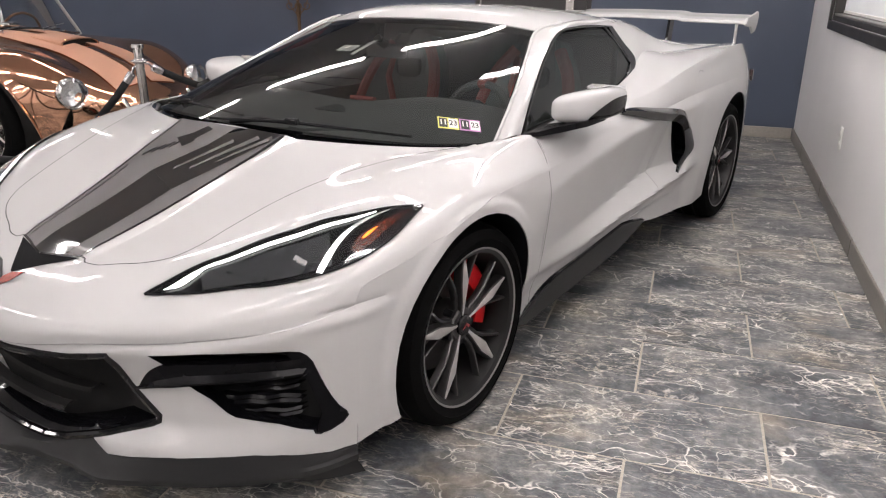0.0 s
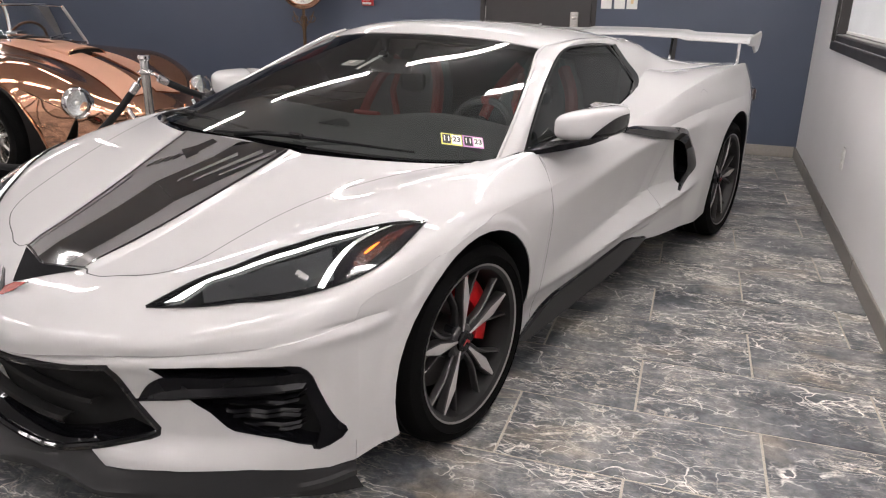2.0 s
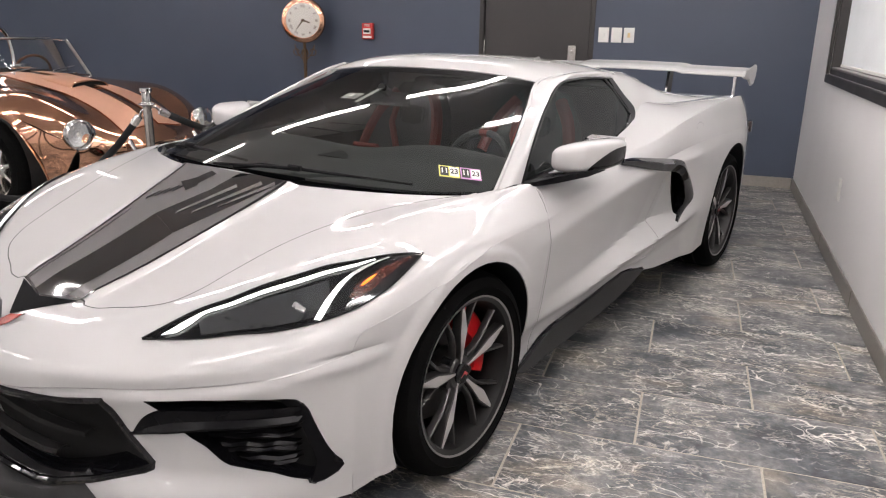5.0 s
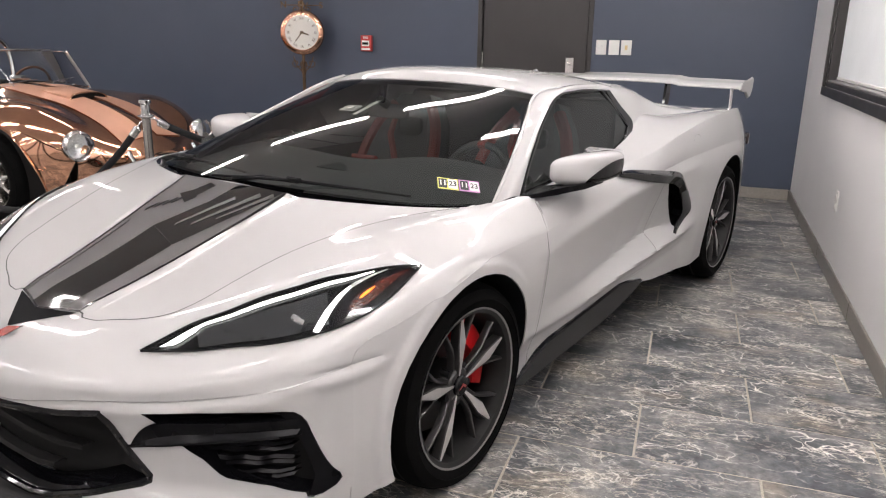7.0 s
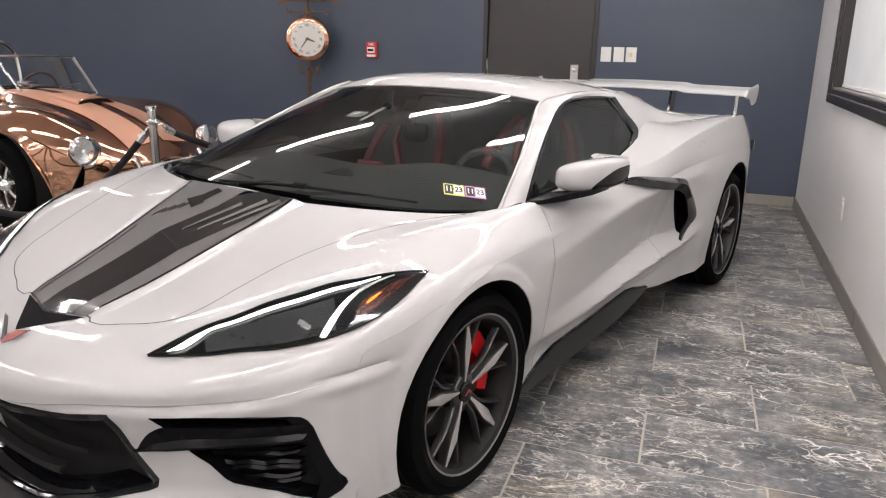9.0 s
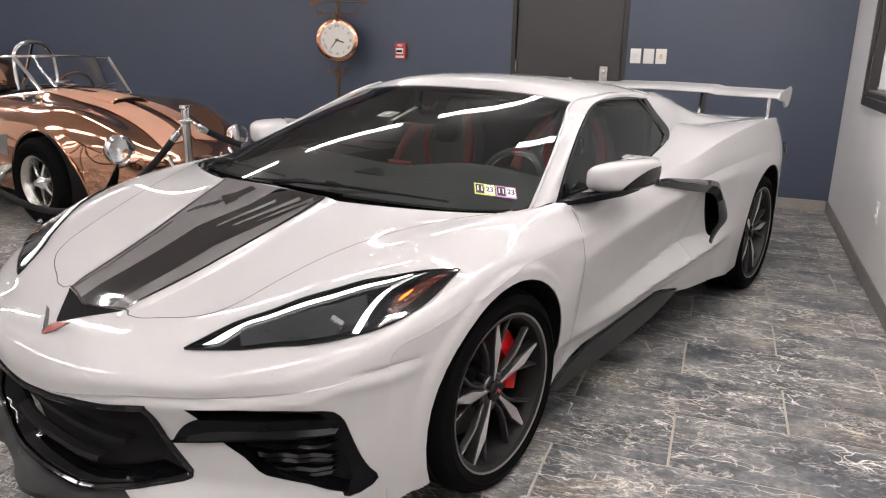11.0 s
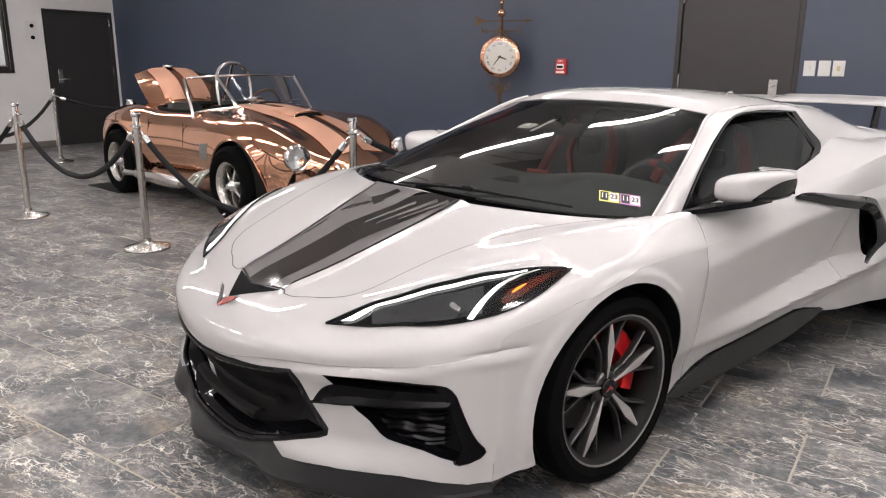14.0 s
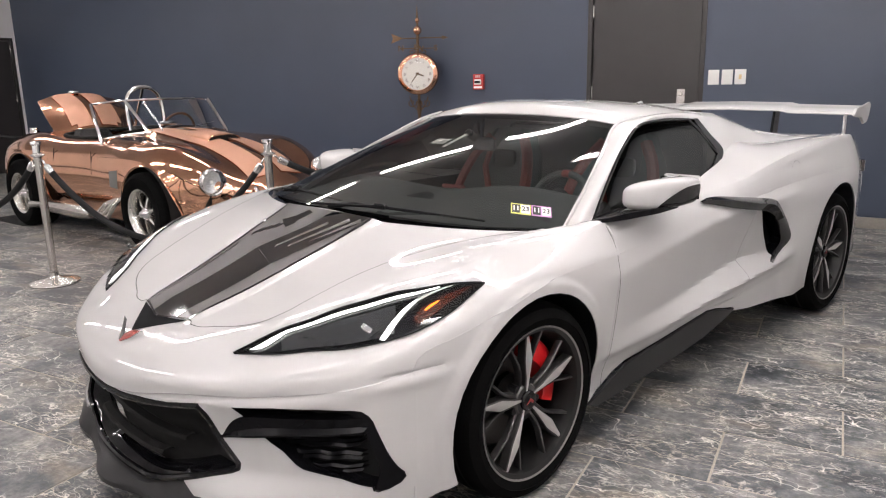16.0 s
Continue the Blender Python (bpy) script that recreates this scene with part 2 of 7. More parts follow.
def finish(name, bm, material, angle=35, smooth=True):
    me = bpy.data.meshes.new(name)
    bm.normal_update()
    bm.to_mesh(me)
    bm.free()
    for mm in (material if isinstance(material, (list, tuple)) else [material]):
        me.materials.append(mm)
    if smooth:
        for poly in me.polygons:
            poly.use_smooth = True
        me.set_sharp_from_angle(angle=radians(angle))
    return me


def part(name, bm, material, parent, label="", angle=35, smooth=True, solid=0.0, m=None):
    ob = new(name, finish(name, bm, material, angle, smooth))
    ob.parent = parent
    if m is not None:
        ob.matrix_basis = m
    if label:
        tagged(ob, label)
    if solid:
        s = ob.modifiers.new("thickness", "SOLIDIFY")
        s.thickness, s.offset = solid, -1
        e = ob.modifiers.new("crisp_edges", "EDGE_SPLIT")
        e.split_angle = radians(40)
    return ob


def share(name, src, parent, m=None):
    ob = new(name, src.data)
    ob.parent = parent
    if m is not None:
        ob.matrix_basis = m
    return ob


def thing(name, label, category, m=None, group="", kind=""):
    ob = new(name)
    ob.empty_display_size = 0.1
    if m is not None:
        ob.matrix_basis = m
    return tagged(ob, label, category, group, kind)


def add_box(bm, lo, hi, bevel=0.0, seg=2, mi=0):
    lo, hi = Vector(lo), Vector(hi)
    r = bmesh.ops.create_cube(bm, size=1)
    for v in r["verts"]:
        v.co = Vector(((lo[i] + hi[i]) / 2 + v.co[i] * (hi[i] - lo[i]) for i in range(3)))
    faces = {f for v in r["verts"] for f in v.link_faces}
    for f in faces:
        f.material_index = mi
    if bevel:
        edges = list({e for v in r["verts"] for e in v.link_edges})
        bmesh.ops.bevel(bm, geom=edges, offset=bevel, segments=seg, affect="EDGES", profile=0.5)
    return bm


def box(lo, hi, bevel=0.0, seg=2):
    return add_box(bm_new(), lo, hi, bevel, seg)


def add_grid(bm, pts, closed_u=False, closed_v=False, mi=0, flip=False):
    """pts: rows of equal length. Faces between neighbouring rows."""
    rows = [[bm.verts.new(Vector(p)) for p in row] for row in pts]
    nu, nv = len(rows), len(rows[0])
    for i in range(nu if closed_u else nu - 1):
        for j in range(nv if closed_v else nv - 1):
            q = [rows[i][j], rows[(i + 1) % nu][j], rows[(i + 1) % nu][(j + 1) % nv], rows[i][(j + 1) % nv]]
            if flip:
                q.reverse()
            try:
                f = bm.faces.new(q)
                f.material_index = mi
            except ValueError:
                pass
    return rows


def add_lathe(bm, prof, n=32, m=Matrix.Identity(4), mi=0):
    """prof: (radius, height) pairs, turned about z, then placed by m."""
    pts = [[m @ Vector((r * math.cos(2 * math.pi * k / n), r * math.sin(2 * math.pi * k / n), h)) for k in range(n)] for r, h in prof]
    add_grid(bm, pts, closed_v=True, mi=mi, flip=True)
    return bm


def lathe(prof, n=32, m=Matrix.Identity(4)):
    return add_lathe(bm_new(), prof, n, m)


def add_tube(bm, path, r, n=10, closed=False, caps=True, mi=0):
    path = [Vector(p) for p in path]
    rr = r if isinstance(r, (list, tuple)) else [r] * len(path)
    rows, up = [], None
    for i, p in enumerate(path):
        a = path[i - 1] if i or closed else p
        b = path[(i + 1) % len(path)] if i < len(path) - 1 or closed else p
        d = (b - a).normalized()
        if up is None:
            up = Vector((0, 0, 1)) if abs(d.z) < 0.9 else Vector((1, 0, 0))
        s = d.cross(up).normalized()
        up = s.cross(d).normalized()
        rows.append([p + rr[i] * (math.cos(2 * math.pi * k / n) * s + math.sin(2 * math.pi * k / n) * up) for k in range(n)])
    vs = add_grid(bm, rows, closed_u=closed, closed_v=True, mi=mi)
    if caps and not closed:
        for row in (vs[0], vs[-1]):
            try:
                f = bm.faces.new(row)
                f.material_index = mi
            except ValueError:
                pass
    return bm


def tube(path, r, n=10, closed=False):
    bm = add_tube(bm_new(), path, r, n, closed)
    bmesh.ops.recalc_face_normals(bm, faces=bm.faces)
    return bm


def prism(outline, thickness, m=Matrix.Identity(4), bevel=0.0):
    """A flat outline in x, y, made thick along z from 0 to thickness."""
    bm = bm_new()
    lo = [bm.verts.new((x, y, 0)) for x, y in outline]
    hi = [bm.verts.new((x, y, thickness)) for x, y in outline]
    bm.faces.new(lo[::-1])
    top = bm.faces.new(hi)
    for i in range(len(lo)):
        j = (i + 1) % len(lo)
        bm.faces.new((lo[i], lo[j], hi[j], hi[i]))
    bmesh.ops.recalc_face_normals(bm, faces=bm.faces)
    if bevel:
        bmesh.ops.bevel(bm, geom=list(top.edges), offset=bevel, segments=2, affect="EDGES")
    bm.transform(m)
    return bm


def spline(knots, n):
    """n points along a smooth curve through the knots, evenly in the knots' own count."""
    k = np.array(knots, float)
    c = len(k)
    d = np.linalg.norm(np.diff(k, axis=0), axis=1) ** 0.7 + 1e-6
    t = np.r_[0, np.cumsum(d)]
    tan = np.zeros_like(k)
    for i in range(c):
        if i == 0:
            tan[i] = (k[1] - k[0]) / d[0]
        elif i == c - 1:
            tan[i] = (k[-1] - k[-2]) / d[-1]
        else:
            a, b = (k[i] - k[i - 1]) / d[i - 1], (k[i + 1] - k[i]) / d[i]
            tan[i] = (a * d[i] + b * d[i - 1]) / (d[i] + d[i - 1])
    out = []
    for u in np.linspace(0, c - 1, n):
        i = min(int(u), c - 2)
        s, h = u - i, d[i]
        out.append((2 * s**3 - 3 * s**2 + 1) * k[i] + (s**3 - 2 * s**2 + s) * h * tan[i] + (-2 * s**3 + 3 * s**2) * k[i + 1] + (s**3 - s**2) * h * tan[i + 1])
    return np.array(out)


def loft(guides, along, across):
    """A grid over guide curves: 'along' points for each gap between knots, 'across' for each gap between guides. Indexed [across, along]."""
    g = np.array([spline(q, (len(q) - 1) * along + 1) for q in guides])
    n = (len(guides) - 1) * across + 1
    return np.stack([spline(g[:, i], n) for i in range(g.shape[1])], axis=1)


def mirrored(p):
    p = np.array(p, float).copy()
    p[..., 0] *= -1
    return p


def grid_mesh(grids, centre=None):
    """One bmesh from one or more point grids, faces turned away from the centre."""
    bm = bm_new()
    for g in grids:
        add_grid(bm, g)
    bmesh.ops.remove_doubles(bm, verts=bm.verts, dist=0.0004)
    outward(bm, centre)
    return bm


def outward(bm, centre):
    if centre is None:
        bmesh.ops.recalc_face_normals(bm, faces=bm.faces)
        return
    bm.normal_update()
    c = Vector(centre)
    flips = [f for f in bm.faces if f.normal.dot(f.calc_center_median() - c) < 0]
    bmesh.ops.reverse_faces(bm, faces=flips)


from mathutils.bvhtree import BVHTree
from mathutils.geometry import delaunay_2d_cdt, intersect_point_tri_2d


def rounded(poly, times=2, keep=()):
    """Corner cutting; corners whose number stands in keep stay sharp."""
    marks = [(p, i in keep) for i, p in enumerate(poly)]
    for _ in range(times):
        out = []
        for i, (p, k) in enumerate(marks):
            a, b = marks[i - 1][0], marks[(i + 1) % len(marks)][0]
            if k:
                out.append((p, True))
            else:
                out.append(((p[0] * .75 + a[0] * .25, p[1] * .75 + a[1] * .25), False))
                out.append(((p[0] * .75 + b[0] * .25, p[1] * .75 + b[1] * .25), False))
        marks = out
    return [p for p, _ in marks]


def inside(p, poly):
    x, y = p
    c, j = False, len(poly) - 1
    for i in range(len(poly)):
        (xi, yi), (xj, yj) = poly[i], poly[j]
        if (yi > y) != (yj > y) and x < (xj - xi) * (y - yi) / (yj - yi) + xi:
            c = not c
        j = i
    return c


def finer(poly, step):
    out = []
    for i, a in enumerate(poly):
        b = poly[(i + 1) % len(poly)]
        n = max(1, int(math.hypot(b[0] - a[0], b[1] - a[1]) / step))
        out += [(a[0] + (b[0] - a[0]) * k / n, a[1] + (b[1] - a[1]) * k / n) for k in range(n)]
    return out


def inside_many(pts, poly):
    """Which of many points lie inside an outline."""
    p, q = np.asarray(pts, float), np.asarray(poly, float)
    c = np.zeros(len(p), bool)
    for (xi, yi), (xj, yj) in zip(q, np.roll(q, 1, axis=0)):
        if yi != yj:
            c ^= ((yi > p[:, 1]) != (yj > p[:, 1])) & (p[:, 0] < (xj - xi) * (p[:, 1] - yi) / (yj - yi) + xi)
    return c


def sheet(outer, holes, step, lift):
    """A panel with clean edges: a flat outline with holes, filled with a fine net and lifted into space by lift(a, b)."""
    rings = [finer(r, step) for r in [outer, *holes]]
    pts, faces = [], []
    for r in rings:
        faces.append(list(range(len(pts), len(pts) + len(r))))
        pts += r
    edges = [(f[i], f[(i + 1) % len(f)]) for f in faces for i in range(len(f))]
    ring_pts = np.array(pts, float)
    lo, hi = np.array(rings[0]).min(axis=0), np.array(rings[0]).max(axis=0)
    net = np.array([(a, b) for a in np.arange(lo[0] + step / 2, hi[0], step) for b in np.arange(lo[1] + step / 2, hi[1], step)]).reshape(-1, 2)

    def within(p):
        ok = inside_many(p, rings[0])
        for h in rings[1:]:
            ok &= ~inside_many(p, h)
        return ok

    net = net[within(net)]
    near = np.full(len(net), 9.0)
    for r in ring_pts:
        near = np.minimum(near, np.hypot(net[:, 0] - r[0], net[:, 1] - r[1]))
    pts += [tuple(p) for p in net[near > step * 0.45]]
    vs, _, fs, _, _, _ = delaunay_2d_cdt([Vector(p) for p in pts], edges, [], 0, 1e-6)
    flat = np.array([(v[0], v[1]) for v in vs])
    keep = within(np.array([flat[list(f)].mean(axis=0) for f in fs]))
    bm = bm_new()
    mv = [bm.verts.new(lift(float(v[0]), float(v[1]))) for v in flat]
    for f, ok in zip(fs, keep):
        if ok:
            bm.faces.new([mv[i] for i in f])
    loose = [v for v in bm.verts if not v.link_faces]
    bmesh.ops.delete(bm, geom=loose, context="VERTS")
    return bm


def interp(x, xs, ys):
    return float(np.interp(x, xs, ys))


def smooth_table(xs, ys):
    """A smooth function through a few values."""
    k = np.array(list(zip(xs, ys)), float)
    s = spline(k, (len(k) - 1) * 16 + 1)
    return lambda v: float(np.interp(v, s[:, 0], s[:, 1]))


def project(grid, tree, direction, lift):
    """Lay a grid of points on a surface along a direction, lifted off it."""
    d = Vector(direction).normalized()
    out = []
    for row in grid:
        r = []
        for p in row:
            p = Vector(p)
            best = None
            for sgn in (1, -1):
                hit, nrm, _, dist = tree.ray_cast(p - d * sgn * 0.0005, d * sgn)
                if hit is not None and (best is None or dist < best[0]):
                    best = (dist, hit, nrm)
            if best is None:
                hit, nrm, _, dist = tree.find_nearest(p)
                best = (dist, hit, nrm)
            nrm = best[2]
            if nrm.dot(d) > 0:
                nrm = -nrm
            r.append(best[1] + nrm * lift)
        out.append(r)
    return out


def between(a, b, n, m):
    """Grid of n x m points between two curves of knots."""
    A, B = spline(a, n), spline(b, n)
    return [[A[i] * (1 - k / (m - 1)) + B[i] * k / (m - 1) for k in range(m)] for i in range(n)]


def strip_on(path, width, tree, direction, lift, n=40):
    """A narrow band along a path laid on a surface."""
    c = spline(path, n)
    d = np.array(Vector(direction).normalized())
    rows = []
    for i in range(n):
        t = c[min(i + 1, n - 1)] - c[max(i - 1, 0)]
        s = np.cross(t, d)
        s = s / np.linalg.norm(s) * width / 2
        rows.append([c[i] - s, c[i] + s])
    return project(rows, tree, direction, lift)


# ---- the room ----
def slab(name, lo, hi, material, label, category, holes=(), axis=0):
    """A wall as one solid with openings right through it. axis: the one it is thin along (0 or 1). holes: (a0, a1, z0, z1)."""
    other = 1 - axis
    a_cuts = sorted({lo[other], hi[other], *[h[i] for h in holes for i in (0, 1)]})
    z_cuts = sorted({lo[2], hi[2], *[h[i] for h in holes for i in (2, 3)]})
    bm = bm_new()
    for a0, a1 in zip(a_cuts, a_cuts[1:]):
        for z0, z1 in zip(z_cuts, z_cuts[1:]):
            c = ((a0 + a1) / 2, (z0 + z1) / 2)
            if any(h[0] < c[0] < h[1] and h[2] < c[1] < h[3] for h in holes):
                continue
            l, u = list(lo), list(hi)
            l[other], u[other], l[2], u[2] = a0, a1, z0, z1
            add_box(bm, l, u)
    bmesh.ops.remove_doubles(bm, verts=bm.verts, dist=0.0005)
    doubled = [f for f in bm.faces if all(len(e.link_faces) > 2 for e in f.edges)]
    seen = {}
    for f in bm.faces:
        key = tuple(round(v, 3) for v in f.calc_center_median())
        seen.setdefault(key, []).append(f)
    bmesh.ops.delete(bm, geom=[f for fs in seen.values() if len(fs) > 1 for f in fs], context="FACES")
    bmesh.ops.recalc_face_normals(bm, faces=bm.faces)
    ob = new(name, finish(name, bm, material, smooth=False))
    ob.matrix_basis = ASKEW
    return tagged(ob, label, category, kind="structure")


WIN_W = (0.6, 3.24, 1.24, 2.30)
WIN_E = (0.6, 3.84, 1.09, 2.25)
slab("wall_north", (ROOM_X0 - 0.15, ROOM_Y1, -0.05), (ROOM_X1 + 0.15, ROOM_Y1 + 0.15, CEIL), NAVY, "navy blue painted plaster wall behind the cars", "wall", [(-0.665, 0.485, -0.05, 2.205)], 1)
slab("wall_east", (ROOM_X1, ROOM_Y0, -0.05), (ROOM_X1 + 0.15, ROOM_Y1, CEIL), GREY, "light grey painted wall with a dark-framed window", "wall", [WIN_E], 0)
slab("wall_west", (ROOM_X0 - 0.15, ROOM_Y0, -0.05), (ROOM_X0, ROOM_Y1, CEIL), GREY, "light grey painted wall with a dark door", "wall", [(3.815, 5.005, -0.05, 2.18), WIN_W], 0)
# out of view behind the camera; its light grey is assumed, to light the bumper
slab("wall_south", (ROOM_X0 - 0.15, ROOM_Y0 - 0.15, -0.05), (ROOM_X1 + 0.15, ROOM_Y0, CEIL), GREY, "unseen wall, light grey to brighten the car's front", "wall", [], 1)
tagged(new("ceiling", finish("ceiling", box((ROOM_X0 - 0.6, ROOM_Y0 - 0.6, CEIL), (ROOM_X1 + 0.6, ROOM_Y1 + 0.6, CEIL + 0.15)), CEILM, smooth=False)),
       "pale painted ceiling with strip lamps", "ceiling", kind="structure")
floor = tagged(new("floor", finish("floor", box((ROOM_X0 - 0.6, ROOM_Y0 - 0.6, -0.12), (ROOM_X1 + 0.6, ROOM_Y1 + 0.6, -0.0025)), GROUT, smooth=False)),
               "floor of dark veined marble tiles with pale joints", "floor", kind="structure")

# skirting along the walls
SKIRT = 0.10


def skirting(lo, hi, material, label):
    ob = new("baseboard", finish("baseboard", box(lo, hi, 0.004, 1), material, smooth=False))
    ob.matrix_basis = ASKEW
    return tagged(ob, label, "baseboard", kind="structure")


for y0 in np.arange(ROOM_Y0, ROOM_Y1 - .2, 1.22):
    skirting((ROOM_X1 - 0.012, float(y0) + .002, 0.0), (ROOM_X1 + 0.001, min(float(y0) + 1.218, ROOM_Y1 - 0.014), SKIRT), BASEM, "grey-brown tile skirting along the grey wall")
skirting((0.49, ROOM_Y1 - 0.012, 0.0), (ROOM_X1 - 0.014, ROOM_Y1 + 0.001, SKIRT), BASET, "pale tile skirting along the navy wall")
skirting((ROOM_X0 + 0.014, ROOM_Y1 - 0.012, 0.0), (-0.67, ROOM_Y1 + 0.001, SKIRT), BASET, "pale tile skirting along the navy wall")
skirting((ROOM_X0 - 0.001, ROOM_Y0, 0.0), (ROOM_X0 + 0.012, 3.80, SKIRT), BASEM, "grey-brown tile skirting along the grey wall")
skirting((ROOM_X0, ROOM_Y0 - 0.001, 0.0), (ROOM_X1 - 0.014, ROOM_Y0 + 0.012, SKIRT), BASEM, "grey-brown tile skirting along the grey wall")


def wall_door(name, width, height, label, lever_left, m, kick=False):
    """A steel door in its frame. Local x runs along the wall, -y faces the room, the middle of the sill is the origin."""
    top = thing(name, label, "door", m, kind="structure")
    w = width / 2
    part("door_leaf", box((-w + 0.006, 0.02, 0.006), (w - 0.006, 0.064, height - 0.006), 0.003, 1), DOORM, top, smooth=False)
    bm = bm_new()
    add_box(bm, (-w - 0.045, -0.014, 0), (-w, 0.13, height + 0.045), 0.003, 1)
    add_box(bm, (w, -0.014, 0), (w + 0.045, 0.13, height + 0.045), 0.003, 1)
    add_box(bm, (-w, -0.014, height), (w, 0.13, height + 0.045), 0.003, 1)
    part("door_frame", bm, FRAMEM, top, smooth=False)
    sx = -1 if lever_left else 1
    for z in (0.25, 1.16, 1.95):
        bm = lathe([(0.0001, 0), (0.011, 0), (0.011, 0.11), (0.0001, 0.11)], 10, pose(-sx * (w - 0.004), 0.008, z))
        part("hinge", bm, STEEL, top)
    lock = part("lock_plate", box((sx * (w - 0.165) - 0.04, 0.006, 1.02), (sx * (w - 0.165) + 0.04, 0.0195, 1.235), 0.004, 1), STEEL, top, "pale steel lock plate", smooth=False)
    part("lever", tube([(sx * (w - 0.165), 0.004, 1.08), (sx * (w - 0.165), -0.045, 1.08), (sx * (w - 0.19), -0.055, 1.08), (sx * (w - 0.28), -0.052, 1.08)], 0.010), STEEL, lock)
    part("lock_cylinder", lathe([(0.0001, 0), (0.017, 0), (0.017, 0.012), (0.0001, 0.014)], 14, pose(sx * (w - 0.165), 0.005, 1.18, 90)), STEEL, lock)
    return top


wall_door("door_1", 1.06, 2.16, "closed dark brown steel door in the navy wall", False, ASKEW @ pose(-0.090, ROOM_Y1 + 0.01, 0))
wall_door("door_2", 1.10, 2.135, "closed near-black door in the grey wall", True, ASKEW @ pose(ROOM_X0 - 0.01, 4.41, 0, 0, 0, 90))


def wall_window(name, a0, a1, z0, z1, m, label):
    """A window with a deep dark frame. Local x along the wall, -y faces the room."""
    top = thing(name, label, "window", m, kind="structure")
    f, d = 0.035, 0.135
    bm = bm_new()
    for l, h in (((a0 - .05, -.022, z0 - .06), (a1 + .05, .0, z0)), ((a0 - .05, -.022, z1), (a1 + .05, .0, z1 + .06)), ((a0 - .05, -.0215, z0), (a0, .0, z1)), ((a1, -.0215, z0), (a1 + .05, .0, z1))):
        add_box(bm, l, h, 0.004, 1)
    for l, h in (((a0 + f, .0, z0), (a1 - f, d, z0 + f)), ((a0 + f, .0, z1 - f), (a1 - f, d, z1)), ((a0, .0, z0), (a0 + f, d, z1)), ((a1 - f, .0, z0), (a1, d, z1))):
        add_box(bm, l, h, 0.003, 1)
    part("window_frame", bm, FRAMEM, top, smooth=False)
    part("window_sill", box((a0 + f, .004, z0 + f), (a1 - f, .062, z0 + f + .014), .003, 1), mat("grey_window_ledge", (0.20, 0.19, 0.18), 0.4, patch=0.05), top, "grey ledge under the blind", smooth=False)
    # the blind glows of itself; no light comes from behind it
    part("blind", box((a0 + f + .004, .064, z0 + f + .02), (a1 - f - .004, .070, z1 - f)), FROST, top, "closed pale roller blind with an added glow", smooth=False)
    part("blind_rail", box((a0 + f + .004, .058, z0 + f + .016), (a1 - f - .004, .076, z0 + f + .036), .003, 1), WHITEP, top, "white bottom rail", smooth=False)
    pane = part("pane", box((a0 + f - .005, .112, z0 + f - .005), (a1 - f + .005, .118, z1 - f + .005)), CLEAR, top, smooth=False)
    pane.visible_shadow = False
    return top


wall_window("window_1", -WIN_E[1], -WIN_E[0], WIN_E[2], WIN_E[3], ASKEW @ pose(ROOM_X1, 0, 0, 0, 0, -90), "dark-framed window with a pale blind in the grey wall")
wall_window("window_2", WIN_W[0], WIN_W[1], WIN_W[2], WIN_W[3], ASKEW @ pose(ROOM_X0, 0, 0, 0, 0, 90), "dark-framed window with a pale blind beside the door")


def plate(name, w, h, m, label, category, detail):
    """A small wall plate. Local x along the wall, z up, -y faces the room; the origin is its middle."""
    top = thing(name, label, category, m)
    part("cover", box((-w / 2, -0.007, -h / 2), (w / 2, 0.0, h / 2), 0.003, 2), WHITEP, top, angle=30)
    if detail == "toggle":
        part("toggle", box((-0.012, -0.016, -0.016), (0.012, -0.0068, 0.016), 0.003, 1), WHITEP, top)
    elif detail == "rocker":
        part("rocker", box((-w * 0.22, -0.011, -h * 0.28), (w * 0.22, -0.0068, h * 0.28), 0.002, 1), WHITEP, top)
    elif detail == "dimmer":
        part("dimmer", box((-w * 0.13, -0.015, -h * 0.16), (w * 0.13, -0.0068, h * 0.16), 0.004, 2), mat("ivory_plastic", (0.72, 0.55, 0.30), 0.4, patch=0.04), top, "ivory dimmer slide")
    elif detail == "outlet":
        for z in (-h * 0.22, h * 0.22):
            part("socket", lathe([(0.0001, 0), (0.017, 0), (0.017, 0.004), (0.0001, 0.004)], 16, pose(0, -0.0065, z, 90)), WHITEP, top)
    elif detail == "round":
        part("knob", lathe([(0.0001, 0), (0.030, 0), (0.030, 0.012), (0.024, 0.018), (0.0001, 0.018)], 20, pose(0.012, -0.006, 0, 90)), BLACKP, top, "round black cap")
    return top


for x, d, lab in ((0.574, "toggle", "white toggle light switch on the navy wall"), (0.695, "rocker", "white rocker light switch on the navy wall"), (0.810, "dimmer", "white dimmer switch with an ivory slide")):
    plate("light_switch", 0.098, 0.136, ASKEW @ pose(x, ROOM_Y1, 1.338), lab, "switch", d)
plate("wall_outlet", 0.078, 0.13, ASKEW @ pose(ROOM_X1, 2.63, 0.462, 0, 0, -90), "white power outlet low on the grey wall", "outlet", "outlet")
for z in (1.905, 1.728):
    plate("wall_control", 0.16, 0.13, ASKEW @ pose(ROOM_X0, 3.62, z, 0, 0, 90), "square white control plate with a black knob", "control", "round")

